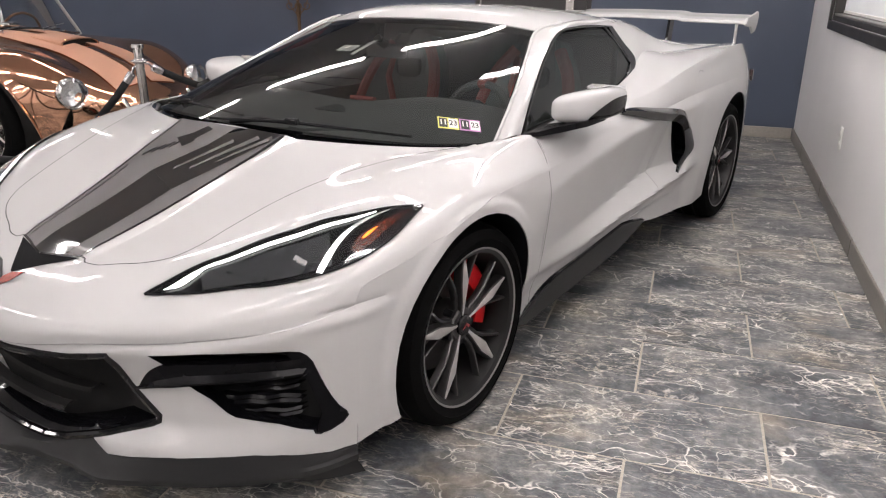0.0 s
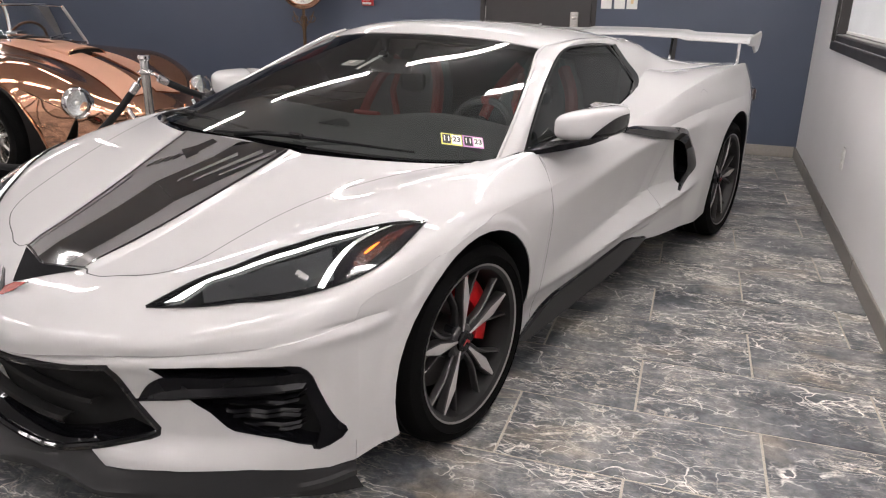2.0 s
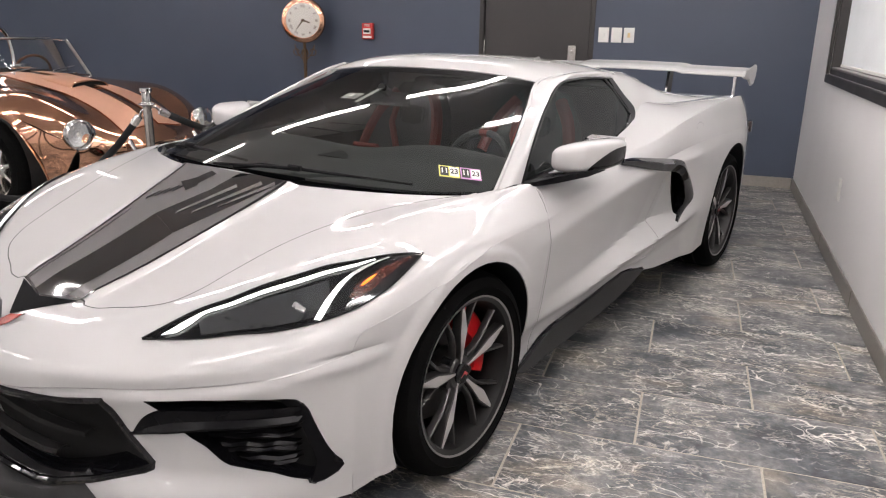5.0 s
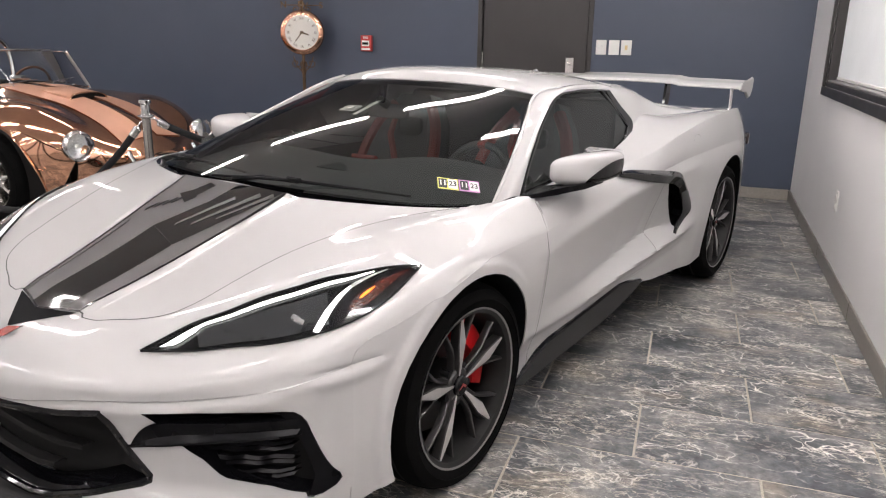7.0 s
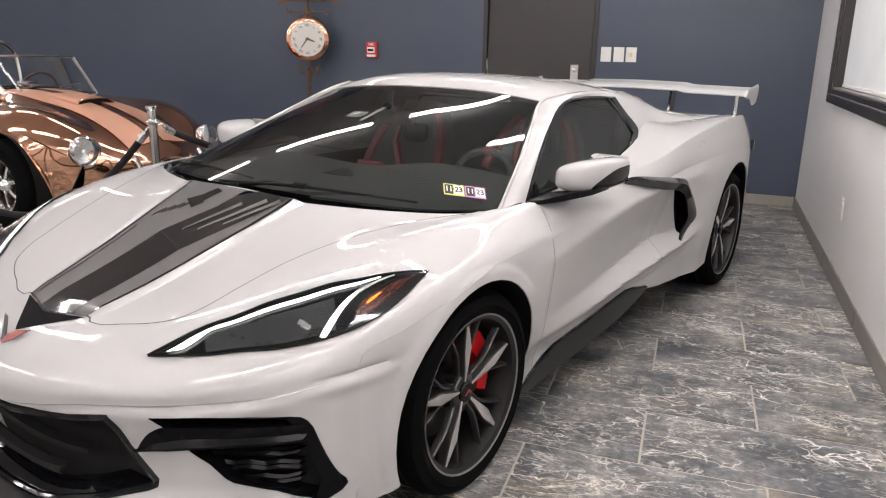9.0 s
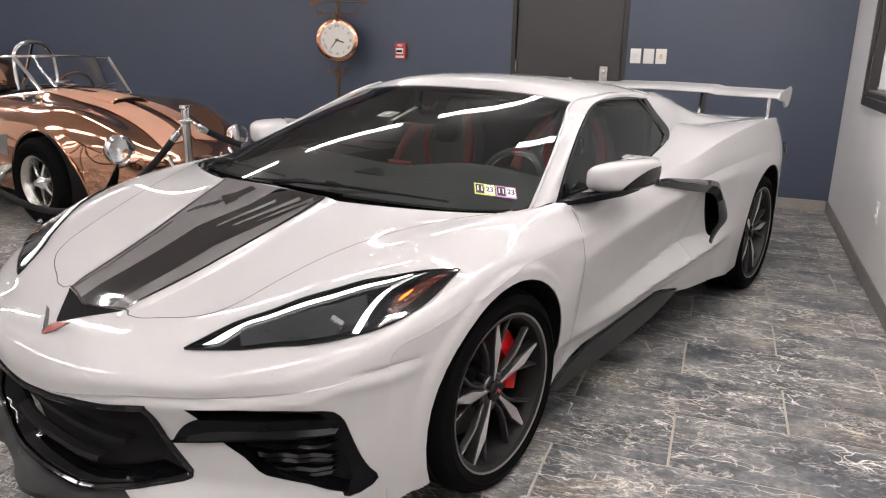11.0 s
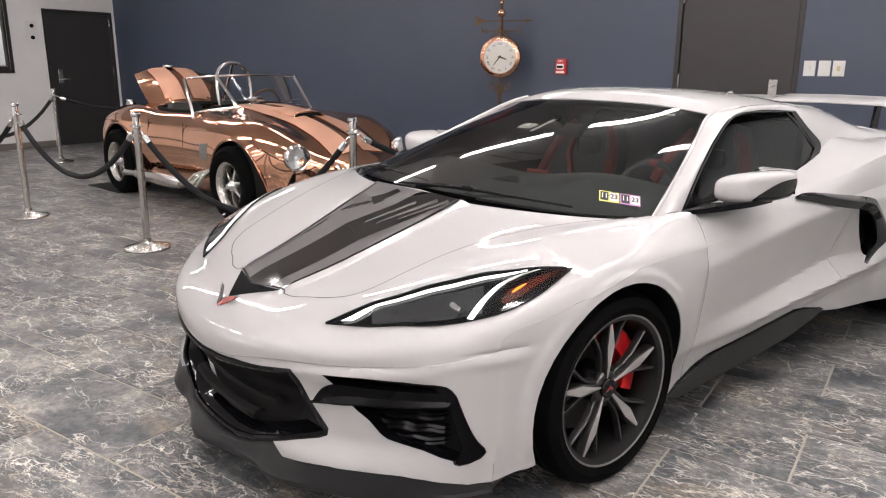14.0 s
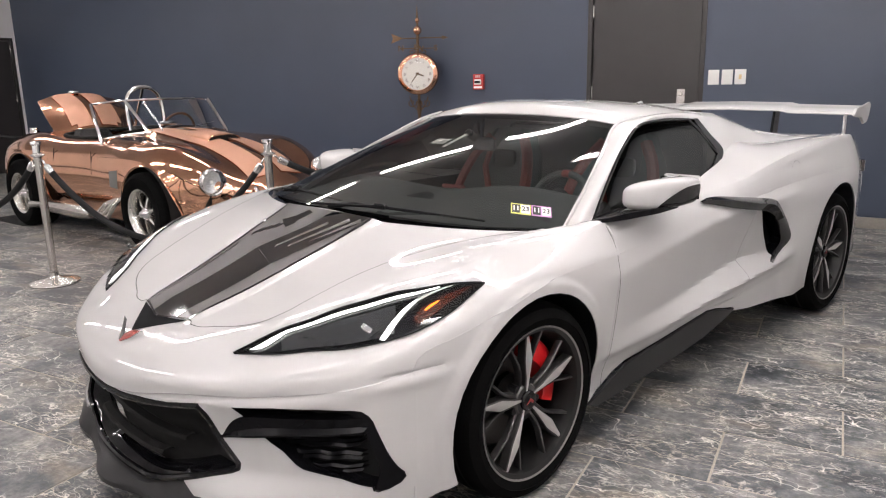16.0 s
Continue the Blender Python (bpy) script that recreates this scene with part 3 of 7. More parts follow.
alarm = thing("fire_alarm_pull", "red fire alarm pull station on the navy wall", "fire alarm", ASKEW @ pose(-1.890, ROOM_Y1, 1.338))
part("case", box((-0.062, -0.045, -0.082), (0.062, 0, 0.082), 0.006, 2), REDP, alarm)
handle = part("pull_bar", box((-0.042, -0.058, -0.030), (0.042, -0.046, 0.028), 0.003, 1), WHITEP, alarm, "white pull bar")
part("grip", box((-0.034, -0.064, -0.014), (0.034, -0.0585, 0.010), 0.002, 1), BLACKP, handle)
part("base_strip", box((-0.050, -0.050, -0.070), (0.050, -0.0455, -0.048), 0.001, 1), WHITEP, alarm)


def letters(text, size, depth, m, material, parent, name="lettering", font_bold=0.0):
    cu = bpy.data.curves.new(name, "FONT")
    cu.body, cu.size, cu.extrude, cu.offset = text, size, depth, font_bold
    cu.align_x, cu.align_y = "CENTER", "CENTER"
    tmp = bpy.data.objects.new("tmp_text", cu)
    scene.collection.objects.link(tmp)
    dg = bpy.context.evaluated_depsgraph_get()
    dg.update()
    me = bpy.data.meshes.new_from_object(tmp.evaluated_get(dg))
    bpy.data.objects.remove(tmp)
    bpy.data.curves.remove(cu)
    me.transform(m)
    me.materials.clear()
    me.materials.append(material)
    ob = new(name, me)
    ob.parent = parent
    return ob


letters("FIRE", 0.034, 0.001, pose(0, -0.0462, 0.056, 90), WHITEP, alarm)

# ---- standing clock with weathervane ----
clock = thing("pedestal_clock", "copper-rimmed round clock on a bronze post with weathervane", "clock", ASKEW @ pose(-2.528, 4.80, 0, 0, 0, 22))
part("base_plate", lathe([(0.0001, 0), (0.20, 0), (0.20, 0.015), (0.15, 0.03), (0.05, 0.05), (0.03, 0.10)], 28), BRONZE, clock)
part("post", lathe([(0.018, 0.05), (0.018, 1.11), (0.026, 1.12), (0.026, 1.14), (0.016, 1.15), (0.016, 1.95), (0.0001, 1.95)], 16), BRONZE, clock)
CZ = 1.436
ring = [(0.0001, -0.075), (0.16, -0.075), (0.200, -0.070), (0.217, -0.056), (0.214, -0.044), (0.220, -0.030), (0.228, -0.010), (0.220, 0.0),
        (0.228, 0.010), (0.220, 0.030), (0.214, 0.044), (0.222, 0.056), (0.205, 0.070), (0.180, 0.072), (0.178, 0.058), (0.0001, 0.058)]
body = part("case", lathe(ring, 48, pose(0, 0, CZ, 90)), COPPER, clock, "polished copper case")
part("dial", lathe([(0.0001, 0.0), (0.176, 0.0), (0.176, 0.004), (0.0001, 0.004)], 40, pose(0, -0.0585, CZ, 90)), mat("ivory_dial", (0.74, 0.71, 0.66), 0.5, patch=0.03), body, "ivory dial")
for i, s in enumerate("XII I II III IIII V VI VII VIII IX X XI".split()):
    a = radians(90 - 30 * i)
    letters(s, 0.040, 0.0008, pose(0.140 * math.cos(a), -0.0635, CZ + 0.140 * math.sin(a), 90, 0, 0) @ pose(0, 0, 0, 0, 0, -30 * i), BRONZE, body, "numeral")
for ang, ln, wd in ((108, 0.085, 0.010), (218, 0.125, 0.007)):
    a = radians(90 - ang)
    part("clock_hand", prism([(-wd, -0.02), (wd, -0.02), (wd * 0.7, ln * 0.8), (0, ln), (-wd * 0.7, ln * 0.8)], 0.002, pose(0, -0.066, CZ, 90) @ pose(0, 0, 0, 0, 0, -ang)), BRONZE, body)
part("clock_glass", lathe([(0.0001, 0.006), (0.09, 0.005), (0.176, 0.0)], 32, pose(0, -0.0705, CZ, 90)), CLEAR, body).visible_shadow = False
for sx in (-1, 1):
    for zz, k in ((1.10, 1), (1.66, 0.7)):
        pts = []
        for t in np.linspace(0, 1, 26):
            r = 0.055 * k * (1 - 0.72 * t)
            a = -1.9 + t * 7.2
            pts.append((sx * (0.020 + 0.062 * k + r * math.sin(a)), 0, zz + 0.02 * k - r * math.cos(a) * 0.9))
        pts = [(sx * 0.016, 0, zz - 0.10 * k)] + pts
        part("scroll", tube(pts, 0.0055, 6), BRONZE, clock)
    part("bracket_arm", tube([(sx * 0.014, 0, 1.03), (sx * 0.075, 0, 1.10), (sx * 0.105, 0, 1.19)], 0.006, 6), BRONZE, clock)
vane = part("vane_spindle", lathe([(0.0001, 1.62), (0.013, 1.62), (0.013, 1.80), (0.02, 1.82), (0.013, 1.84), (0.012, 2.03), (0.0001, 2.18)], 12), BRONZE, clock)
part("ball", lathe([(0.0001, 1.855)] + [(0.048 * math.sin(a), 1.903 - 0.048 * math.cos(a)) for a in np.linspace(0.15, 3.0, 12)] + [(0.0001, 1.951)], 24), COPPER, clock, "copper ball")
part("small_ball", lathe([(0.024 * math.sin(a) + 0.0001, 2.01 - 0.03 * math.cos(a)) for a in np.linspace(0, 3.14, 10)], 16), COPPER, clock)
arrow = bm_new()
add_tube(arrow, [(-0.20, 0, 1.822), (0.30, 0, 1.822)], 0.006, 8)
part("arrow_shaft", arrow, BRONZE, clock)
part("arrow_head", prism([(0.27, -0.022), (0.345, 0), (0.27, 0.022)], 0.006, pose(0, 0.003, 1.822, 90)), BRONZE, clock)
part("arrow_tail", prism([(-0.30, -0.055), (-0.19, -0.012), (-0.15, 0), (-0.19, 0.012), (-0.30, 0.055), (-0.275, 0.0)], 0.006, pose(0, 0.003, 1.822, 90)), BRONZE, clock, "fletched bronze tail")
part("compass_arm", tube([(-0.20, 0, 1.712), (0.20, 0, 1.712)], 0.005, 8), BRONZE, clock)
part("compass_arm", tube([(0, -0.15, 1.712), (0, 0.15, 1.712)], 0.005, 8), BRONZE, clock)
for s, x in (("N", -0.19), ("S", 0.20)):
    letters(s, 0.085, 0.003, pose(x, 0, 1.712, 90), BRONZE, clock, "compass_letter", 0.002)
for s, y in (("E", -0.14), ("W", 0.14)):
    letters(s, 0.085, 0.003, pose(0, y, 1.712, 90, 0, 20), BRONZE, clock, "compass_letter", 0.002)


# ---- rope barrier ----
def stanchion(x, y, height=1.0):
    top = thing("stanchion", "polished steel barrier post on a round base", "barrier post", pose(x, y, 0), "barrier posts")
    part("base", lathe([(0.0001, 0), (0.165, 0), (0.168, 0.008), (0.165, 0.018), (0.12, 0.030), (0.05, 0.042), (0.034, 0.055), (0.030, 0.08)], 40), STEEL, top)
    part("post", lathe([(0.0255, 0.05), (0.0255, height - 0.075), (0.0001, height - 0.075)], 24), STEEL, top)
    head = part("head", lathe([(0.0255, height - 0.11), (0.034, height - 0.105), (0.034, height - 0.085), (0.026, height - 0.080), (0.026, height - 0.03),
                               (0.035, height - 0.02), (0.035, height - 0.004), (0.030, height), (0.0001, height)], 24), CHROME, top)
    part("ring", tube([(0.043 * math.cos(a), 0.043 * math.sin(a), height - 0.095) for a in np.linspace(0, 2 * math.pi, 24, endpoint=False)], 0.005, 8, True), CHROME, head)
    return top


POSTS = [(-3.15, 0.752), (-1.62, 1.34), (-5.03, 0.84), (-6.70, 0.75), (-8.45, 3.03), (-0.75, 3.6), (-7.4, 4.75)]
PH = 1.0
for x, y in POSTS:
    stanchion(x, y, PH)


def rope(a, b, sag, h=PH - 0.095):
    top = thing("barrier_rope", "black velvet rope with chrome snap ends", "rope", pose(a[0], a[1], 0), "barrier ropes")
    A, B = Vector((0, 0, h)), Vector((b[0] - a[0], b[1] - a[1], h))
    d = (B - A).normalized()
    pts = []
    for t in np.linspace(0, 1, 40):
        p = A.lerp(B, t)
        p.z -= sag * (1 - (2 * t - 1) ** 2)
        pts.append(p)
    span = [0.0]
    for p, q in zip(pts, pts[1:]):
        span.append(span[-1] + (q - p).length)

    def at(d):
        return Vector([float(np.interp(d, span, [p[k] for p in pts])) for k in range(3)])

    end = span[-1]
    part("rope", tube([at(d) for d in np.linspace(.125, end - .125, 40)], 0.0215, 12), ROPE, top)
    for m in (lambda d: at(d), lambda d: at(end - d)):
        part("ferrule", tube([m(.085), m(.092), m(.135), m(.150)], [0.013, 0.0245, 0.0245, 0.0225], 14), CHROME, top)
        part("snap_hook", tube([m(.040), m(.060) + Vector((0, 0, 0.012)), m(.087)], 0.007, 8), CHROME, top)
    return top


rope(POSTS[0], POSTS[1], 0.58)
rope(POSTS[0], POSTS[2], 0.45)
rope(POSTS[2], POSTS[3], 0.40)
rope(POSTS[3], POSTS[4], 0.42)
rope(POSTS[1], POSTS[5], 0.34)
rope(POSTS[4], POSTS[6], 0.20)

# ---- floor grate beside the roadster ----
grate = thing("floor_grate", "dark iron grate let into the tiled floor", "floor grate", pose(-5.88, 2.22, 0, 0, 0, -8))
part("grate_frame", prism([(-.39, -.15), (.39, -.15), (.39, .15), (-.39, .15)], .004, pose(0, 0, .0005)), BLACKP, grate)
bar = part("grate_bar", box((-.37, -.006, .0045), (.37, .006, .010), .0015, 1), SATINB, grate, m=pose(0, -.125, 0))
for i in range(1, 11):
    share("grate_bar", bar, grate, pose(0, -.125 + .025 * i, 0))

# ---- ceiling strip lamps ----
def strip_lamp(x, y, length=1.24, turned=0):
    top = thing("strip_lamp", "lit white linear strip lamp on the ceiling", "lamp", pose(x, y, CEIL, 0, 0, turned), "ceiling strip lamps")
    part("housing", box((-length / 2, -0.05, -0.035), (length / 2, 0.05, 0.0), 0.006, 1), WHITEP, top, smooth=False)
    part("diffuser", box((-length / 2 + 0.01, -0.04, -0.060), (length / 2 - 0.01, 0.04, -0.0355), 0.012, 2), TUBE, top, "glowing white diffuser")
    return top


for y in (3.0, 0.6, -1.8, -4.2, -6.6):
    for k in range(7):
        strip_lamp(1.30 - 1.65 * k, y)
# extra lamps between the rows, added as fill for the car's right-hand surroundings
for x, y in ((1.30, 1.8), (1.30, -0.6), (1.30, -3.0)):
    strip_lamp(x, y)
# a run of lamps along the grey wall, added to brighten flank and floor
for y in (2.35, 0.70, -0.95, -2.60):
    strip_lamp(2.02, y, 1.24, 90)

# ---- white sports car: local frame with the front axle at y = 0, the nose towards -y, its left side at +x ----
TURN_CAR = -17.2
car = thing("sports_car", "glossy white sports car with black hood stripe and tall rear wing", "car", pose(0, 0, 0, 0, 0, TURN_CAR))
MID = (0, 1.3, 0.45)
Y_A, Y_B = -0.03, 2.66
R_A, R_B = 0.372, 0.410


def finer_open(pts, n):
    p = np.array(pts, float)
    for _ in range(2):
        q = [p[0]]
        for a, b in zip(p[:-1], p[1:]):
            q += [a * .75 + b * .25, a * .25 + b * .75]
        p = np.array(q + [p[-1]])
    d = np.concatenate([[0], np.cumsum(np.linalg.norm(np.diff(p, axis=0), axis=1))])
    return [[float(np.interp(s, d, p[:, k])) for k in range(p.shape[1])] for s in np.linspace(0, d[-1], n)]


# guide curves of the front clip, centre to side; each runs from the nose lip up and back to the cowl
G0 = [(0, -1.010, .447), (0, -1.008, .498), (0, -.945, .568), (0, -.79, .622), (0, -.62, .675), (0, -.44, .735), (0, -.27, .80), (0, -.11, .862)]
G1 = [(.175, -1.0, .463), (.175, -.998, .512), (.165, -.932, .573), (.154, -.779, .619), (.19, -.60, .672), (.22, -.43, .735), (.25, -.27, .80), (.275, -.12, .860)]
G2 = [(.390, -.950, .505), (.387, -.949, .543), (.345, -.890, .582), (.30, -.778, .620), (.49, -.655, .670), (.555, -.45, .750), (.60, -.235, .816), (.80, .13, .855)]
G3 = [(.641, -.818, .529), (.632, -.824, .556), (.566, -.820, .580), (.465, -.795, .597), (.61, -.61, .69), (.74, -.46, .764), (.79, -.17, .842), (.835, .26, .856)]
G4 = [(.838, -.656, .560), (.825, -.660, .594), (.796, -.677, .612), (.708, -.694, .627), (.855, -.52, .662), (.912, -.32, .737), (.905, -.03, .790), (.888, .42, .846)]
G5 = [(.905, -.515, .581), (.909, -.508, .602), (.914, -.496, .620), (.921, -.475, .633), (.942, -.40, .650), (.955, -.22, .690), (.958, 0, .735), (.945, .42, .745)]
# one more below, only to steer the curve into the flank
G6 = [(.912, -.500, .50), (.915, -.49, .51), (.920, -.48, .52), (.926, -.46, .53), (.948, -.38, .54), (.957, -.20, .59), (.960, 0, .63), (.953, .42, .64)]
half = [G0, G1, G2, G3, G4, G5, G6]
full = [mirrored(g) for g in half[:0:-1]] + half
AC, AL = 16, 10
front = loft(full, AL, AC)[AC:-AC]


def flare(y, z):
    """The raised lip round the front wheel."""
    k = min(1, max(0, (math.hypot(y - Y_A, z - .327) - R_A - .032) / .014))
    f = min(1, max(0, (.32 - y) / .20))
    return .010 * (1 - k * k * (3 - 2 * k)) * f * f * (3 - 2 * f)


# even out the ripples between the guides; the rim and the lip stay where they are
for _ in range(24):
    mid = (front[:-2, 1:-1] + front[2:, 1:-1] + front[1:-1, :-2] + front[1:-1, 2:]) / 4
    hold = np.clip((np.arange(1, front.shape[1] - 1) - 3) / AL, 0, 1)[None, :, None]
    rim = np.minimum(np.arange(1, front.shape[0] - 1), np.arange(front.shape[0] - 2, 0, -1))
    front[1:-1, 1:-1] += (mid - front[1:-1, 1:-1]) * .5 * hold * np.clip((rim - 2) / AC, 0, 1)[:, None, None]
NC = 5 * AC
g2a, g2b = NC - 2 * AC, NC + 2 * AC


# side: how far out the flank lies for a place along and a height
ST_Y = [-.52, -.30, 0, .42, .80, 1.15, 1.50, 1.80, 2.10, 2.45, 2.90, 3.20, 3.55]
ST_Z = [.12, .22, .32, .42, .54, .66, .76, .86]
ST_X = [
    [.890, .898, .906, .908, .908, .906, .900, .890],
    [.935, .938, .942, .945, .950, .953, .945, .90],
    [.935, .938, .942, .945, .950, .955, .955, .90],
    [.885, .892, .905, .925, .945, .952, .943, .90],
    [.885, .895, .902, .885, .900, .938, .935, .885],
    [.890, .905, .910, .862, .868, .930, .935, .895],
    [.895, .920, .925, .872, .842, .895, .935, .915],
    [.905, .932, .945, .930, .905, .915, .945, .935],
    [.915, .938, .952, .960, .962, .962, .962, .945],
    [.930, .940, .952, .962, .967, .967, .967, .950],
    [.930, .936, .943, .949, .952, .952, .950, .934],
    [.880, .886, .892, .897, .900, .900, .896, .880],
    [.775, .783, .790, .797, .800, .800, .795, .775],
]
_fz = [smooth_table(ST_Z, r) for r in ST_X]


def flank(y, z):
    col = [f(z) for f in _fz]
    s = spline(np.array(list(zip(ST_Y, col))), (len(ST_Y) - 1) * 10 + 1)
    return float(np.interp(y, s[:, 0], s[:, 1]))


_gy = np.linspace(-.56, 3.56, 207)
_gz = np.linspace(.10, .90, 161)
_gx = np.array([[0.0] * len(_gz) for _ in _gy])
for j, z in enumerate(_gz):
    col = [f(z) for f in _fz]
    s = spline(np.array(list(zip(ST_Y, col))), (len(ST_Y) - 1) * 10 + 1)
    _gx[:, j] = np.interp(_gy, s[:, 0], s[:, 1])


def flank_at(y, z):
    i = min(max((y - _gy[0]) / (_gy[1] - _gy[0]), 0), len(_gy) - 1.001)
    j = min(max((z - _gz[0]) / (_gz[1] - _gz[0]), 0), len(_gz) - 1.001)
    a, b = int(i), int(j)
    u, v = i - a, j - b
    return float(_gx[a, b] * (1 - u) * (1 - v) + _gx[a + 1, b] * u * (1 - v) + _gx[a, b + 1] * (1 - u) * v + _gx[a + 1, b + 1] * u * v)


# the pressed door: an upper crease, a hollow that deepens to the intake, and a lower blade
DY = [.42, .80, 1.15, 1.45, 1.62, 1.80, 2.02, 2.12]
D_UP = [(.670, .954), (.716, .951), (.752, .948), (.765, .947), (.768, .949), (.766, .953), (.775, .962), (.78, .962)]
D_IN = [(.44, .925), (.445, .898), (.462, .870), (.490, .858), (.505, .866), (.50, .905), (.52, .952), (.53, .962)]
D_RIDGE = [(.362, .912), (.372, .924), (.402, .934), (.418, .942), (.430, .948), (.441, .955), (.460, .960), (.47, .960)]


def flank_at_new(y, z, old):
    w = smoothstep(.26, .48, y) * (1 - smoothstep(1.92, 2.12, y))
    if w <= 0:
        return old
    cu = [[interp(y, DY, [p[k] for p in tab]) for k in (0, 1)] for tab in (D_RIDGE, D_IN, D_UP)]
    zs = [.12, cu[0][0] - .075, cu[0][0] - .030, cu[0][0], cu[1][0], cu[2][0], .86]
    xs = [cu[0][1] - .040, cu[0][1] - .032, cu[0][1] - .018, cu[0][1], cu[1][1], cu[2][1], cu[2][1] - .035]
    new_x = sum(float(np.interp(z + d, zs, xs)) for d in (-.006, -.003, 0, .003, .006)) / 5
    return old * (1 - w) + new_x * w


def smoothstep(a, b, v):
    k = min(1, max(0, (v - a) / (b - a)))
    return k * k * (3 - 2 * k)


_old = _gx.copy()
for i, y in enumerate(_gy):
    for j, z in enumerate(_gz):
        _gx[i, j] = flank_at_new(float(y), float(z), float(_old[i, j]))


def arch(yc, zc, r, z0, n=28):
    """Points over a wheel arch, from its front foot to its rear foot at height z0."""
    a0 = math.asin(max(-1, min(1, (z0 - zc) / r)))
    return [(yc - r * math.cos(a), zc + r * math.sin(a)) for a in np.linspace(a0, math.pi - a0, n)]


g5 = spline(G5, 57)[:, 1:]
H2 = [(.945, .42, .745), (.934, .80, .765), (.934, 1.15, .785), (.940, 1.5, .80), (.948, 1.80, .815), (.962, 2.1, .83), (.967, 2.45, .835), (.962, 2.9, .825), (.920, 3.2, .79), (.83, 3.55, .74)]
H2 = [(flank_at(y, z), y, z) for x, y, z in H2]
h2 = spline(H2, 73)


def h2z(y):
    return interp(y, h2[:, 1], h2[:, 2])


def side_sheet(outline, holes, step=0.012):
    return sheet(outline, holes, step, lambda y, z: Vector((flank_at(y, z), y, z)))


ARCH_A = arch(Y_A, .327, R_A, .15)
ARCH_B = arch(Y_B, .345, R_B, .236)
g5_top = [(float(y), float(z)) for y, z in g5]
# the bumper's skin reaches round to the wheel, as far as a seam behind the lamp
SEAM_TOP = (-.215, interp(-.215, g5[:, 0], g5[:, 1]))
SEAM_LOW = (-.19, .327 + math.sqrt(R_A ** 2 - .16 ** 2))
SEAM_Z = list(np.linspace(.180, .5808, 38))
wing_rear = [SEAM_TOP] + [p for p in g5_top if p[0] > -.213] + [(.4204, .238), (.355, .206)] + [p for p in ARCH_A[::-1] if p[0] > -.188 and p[1] > .20] + [SEAM_LOW]
wing_front = [p for p in g5_top if p[0] < -.217] + [SEAM_TOP, SEAM_LOW] + [p for p in ARCH_A[::-1] if p[0] < -.192 and p[1] > .168] + [(-.515, z) for z in SEAM_Z]
door_out = [(.4210, .742)] + [(y, h2z(y)) for y in np.linspace(.46, 1.50, 18)] + [(1.578, .765), (1.572, .70), (1.555, .59), (1.558, .46), (1.535, .375), (1.50, .355), (1.30, .352), (1.19, .347), (1.07, .335), (.81, .312), (.58, .291), (.50, .269), (.4210, .229)]
quarter_out = [(1.50, h2z(1.50))] + [(y, h2z(y)) for y in np.linspace(1.55, 3.55, 32)] + [(3.55, .42), (3.20, .30), (3.09, .20)] + ARCH_B[::-1] + \
    [(2.12, .223), (1.62, .262), (1.445, .288), (1.466, .303), (1.42, .310), (1.30, .335), (1.21, .3465), (1.30, .3485), (1.504, .3515), (1.538, .3735), (1.561, .4601), (1.558, .59), (1.575, .70), (1.581, .765)]
INTAKE = rounded([(1.63, .742), (1.73, .738), (1.82, .705), (1.885, .64), (1.930, .565), (1.90, .505), (1.835, .470), (1.785, .54), (1.725, .62), (1.675, .69)], 2, (0,))
sill_out = [(.335, .19), (.40, .212), (.50, .263), (.58, .285), (.81, .306), (1.07, .329), (1.19, .340), (1.30, .329), (1.42, .304), (1.458, .300), (1.40, .281), (1.30, .262), (1.18, .234), (1.0, .212), (.73, .190), (.40, .165)]


def crease(y, z):
    """The nose crease, dying out along the front wing: a groove with a ledge below it."""
    d = z - .580 - .04 * (y + .515)
    return smoothstep(-.34, -.49, y) * (-.007 * math.exp(-(d / .0065) ** 2) + .008 * math.exp(-((d + .026) / .016) ** 2))


def fender_skin(y, z):
    """The front wing below its shoulder, with a raised lip round the wheel."""
    x = flank_at(y, z) + flare(y, z) + crease(y, z)
    return Vector((x, y, z))


# the shoulder of the wing runs into the flank without a step
for i in range(front.shape[1]):
    for row, step in ((0, 1), (-1, -1)):
        y, z = float(front[row, i, 1]), float(front[row, i, 2])
        d = flank_at(y, z) - abs(front[row, i, 0])
        for k in range(AC):
            q = front[row + step * k, i]
            q[0] += math.copysign(d * (1 - smoothstep(0, AC, k)), q[0])


def laplace(a):
    b = np.zeros_like(a)
    b[1:-1, :] += a[:-2, :] + a[2:, :] - 2 * a[1:-1, :]
    b[:, 1:-1] += a[:, :-2] + a[:, 2:] - 2 * a[:, 1:-1]
    return b


def laplace_back(b):
    a = np.zeros_like(b)
    a[:-2, :] += b[1:-1, :]
    a[2:, :] += b[1:-1, :]
    a[1:-1, :] -= 2 * b[1:-1, :]
    a[:, :-2] += b[:, 1:-1]
    a[:, 2:] += b[:, 1:-1]
    a[:, 1:-1] -= 2 * b[:, 1:-1]
    return a


def faired(grid, keep, free):
    """The grid bent as little as may be, held to its first shape by 'keep' and moved where 'free' is 1."""
    k, m = keep[..., None], free[..., None]

    def pull(a):
        return m * (k * a + laplace_back(laplace(a)))
    d = np.zeros_like(grid)
    r = -m * laplace_back(laplace(grid))
    p, rr = r.copy(), float((r * r).sum())
    for _ in range(400):
        q = pull(p)
        a = rr / max(1e-30, float((p * q).sum()))
        d += a * p
        r -= a * q
        new_rr = float((r * r).sum())
        if new_rr < 1e-14:
            break
        p = r + p * (new_rr / rr)
        rr = new_rr
    return grid + d


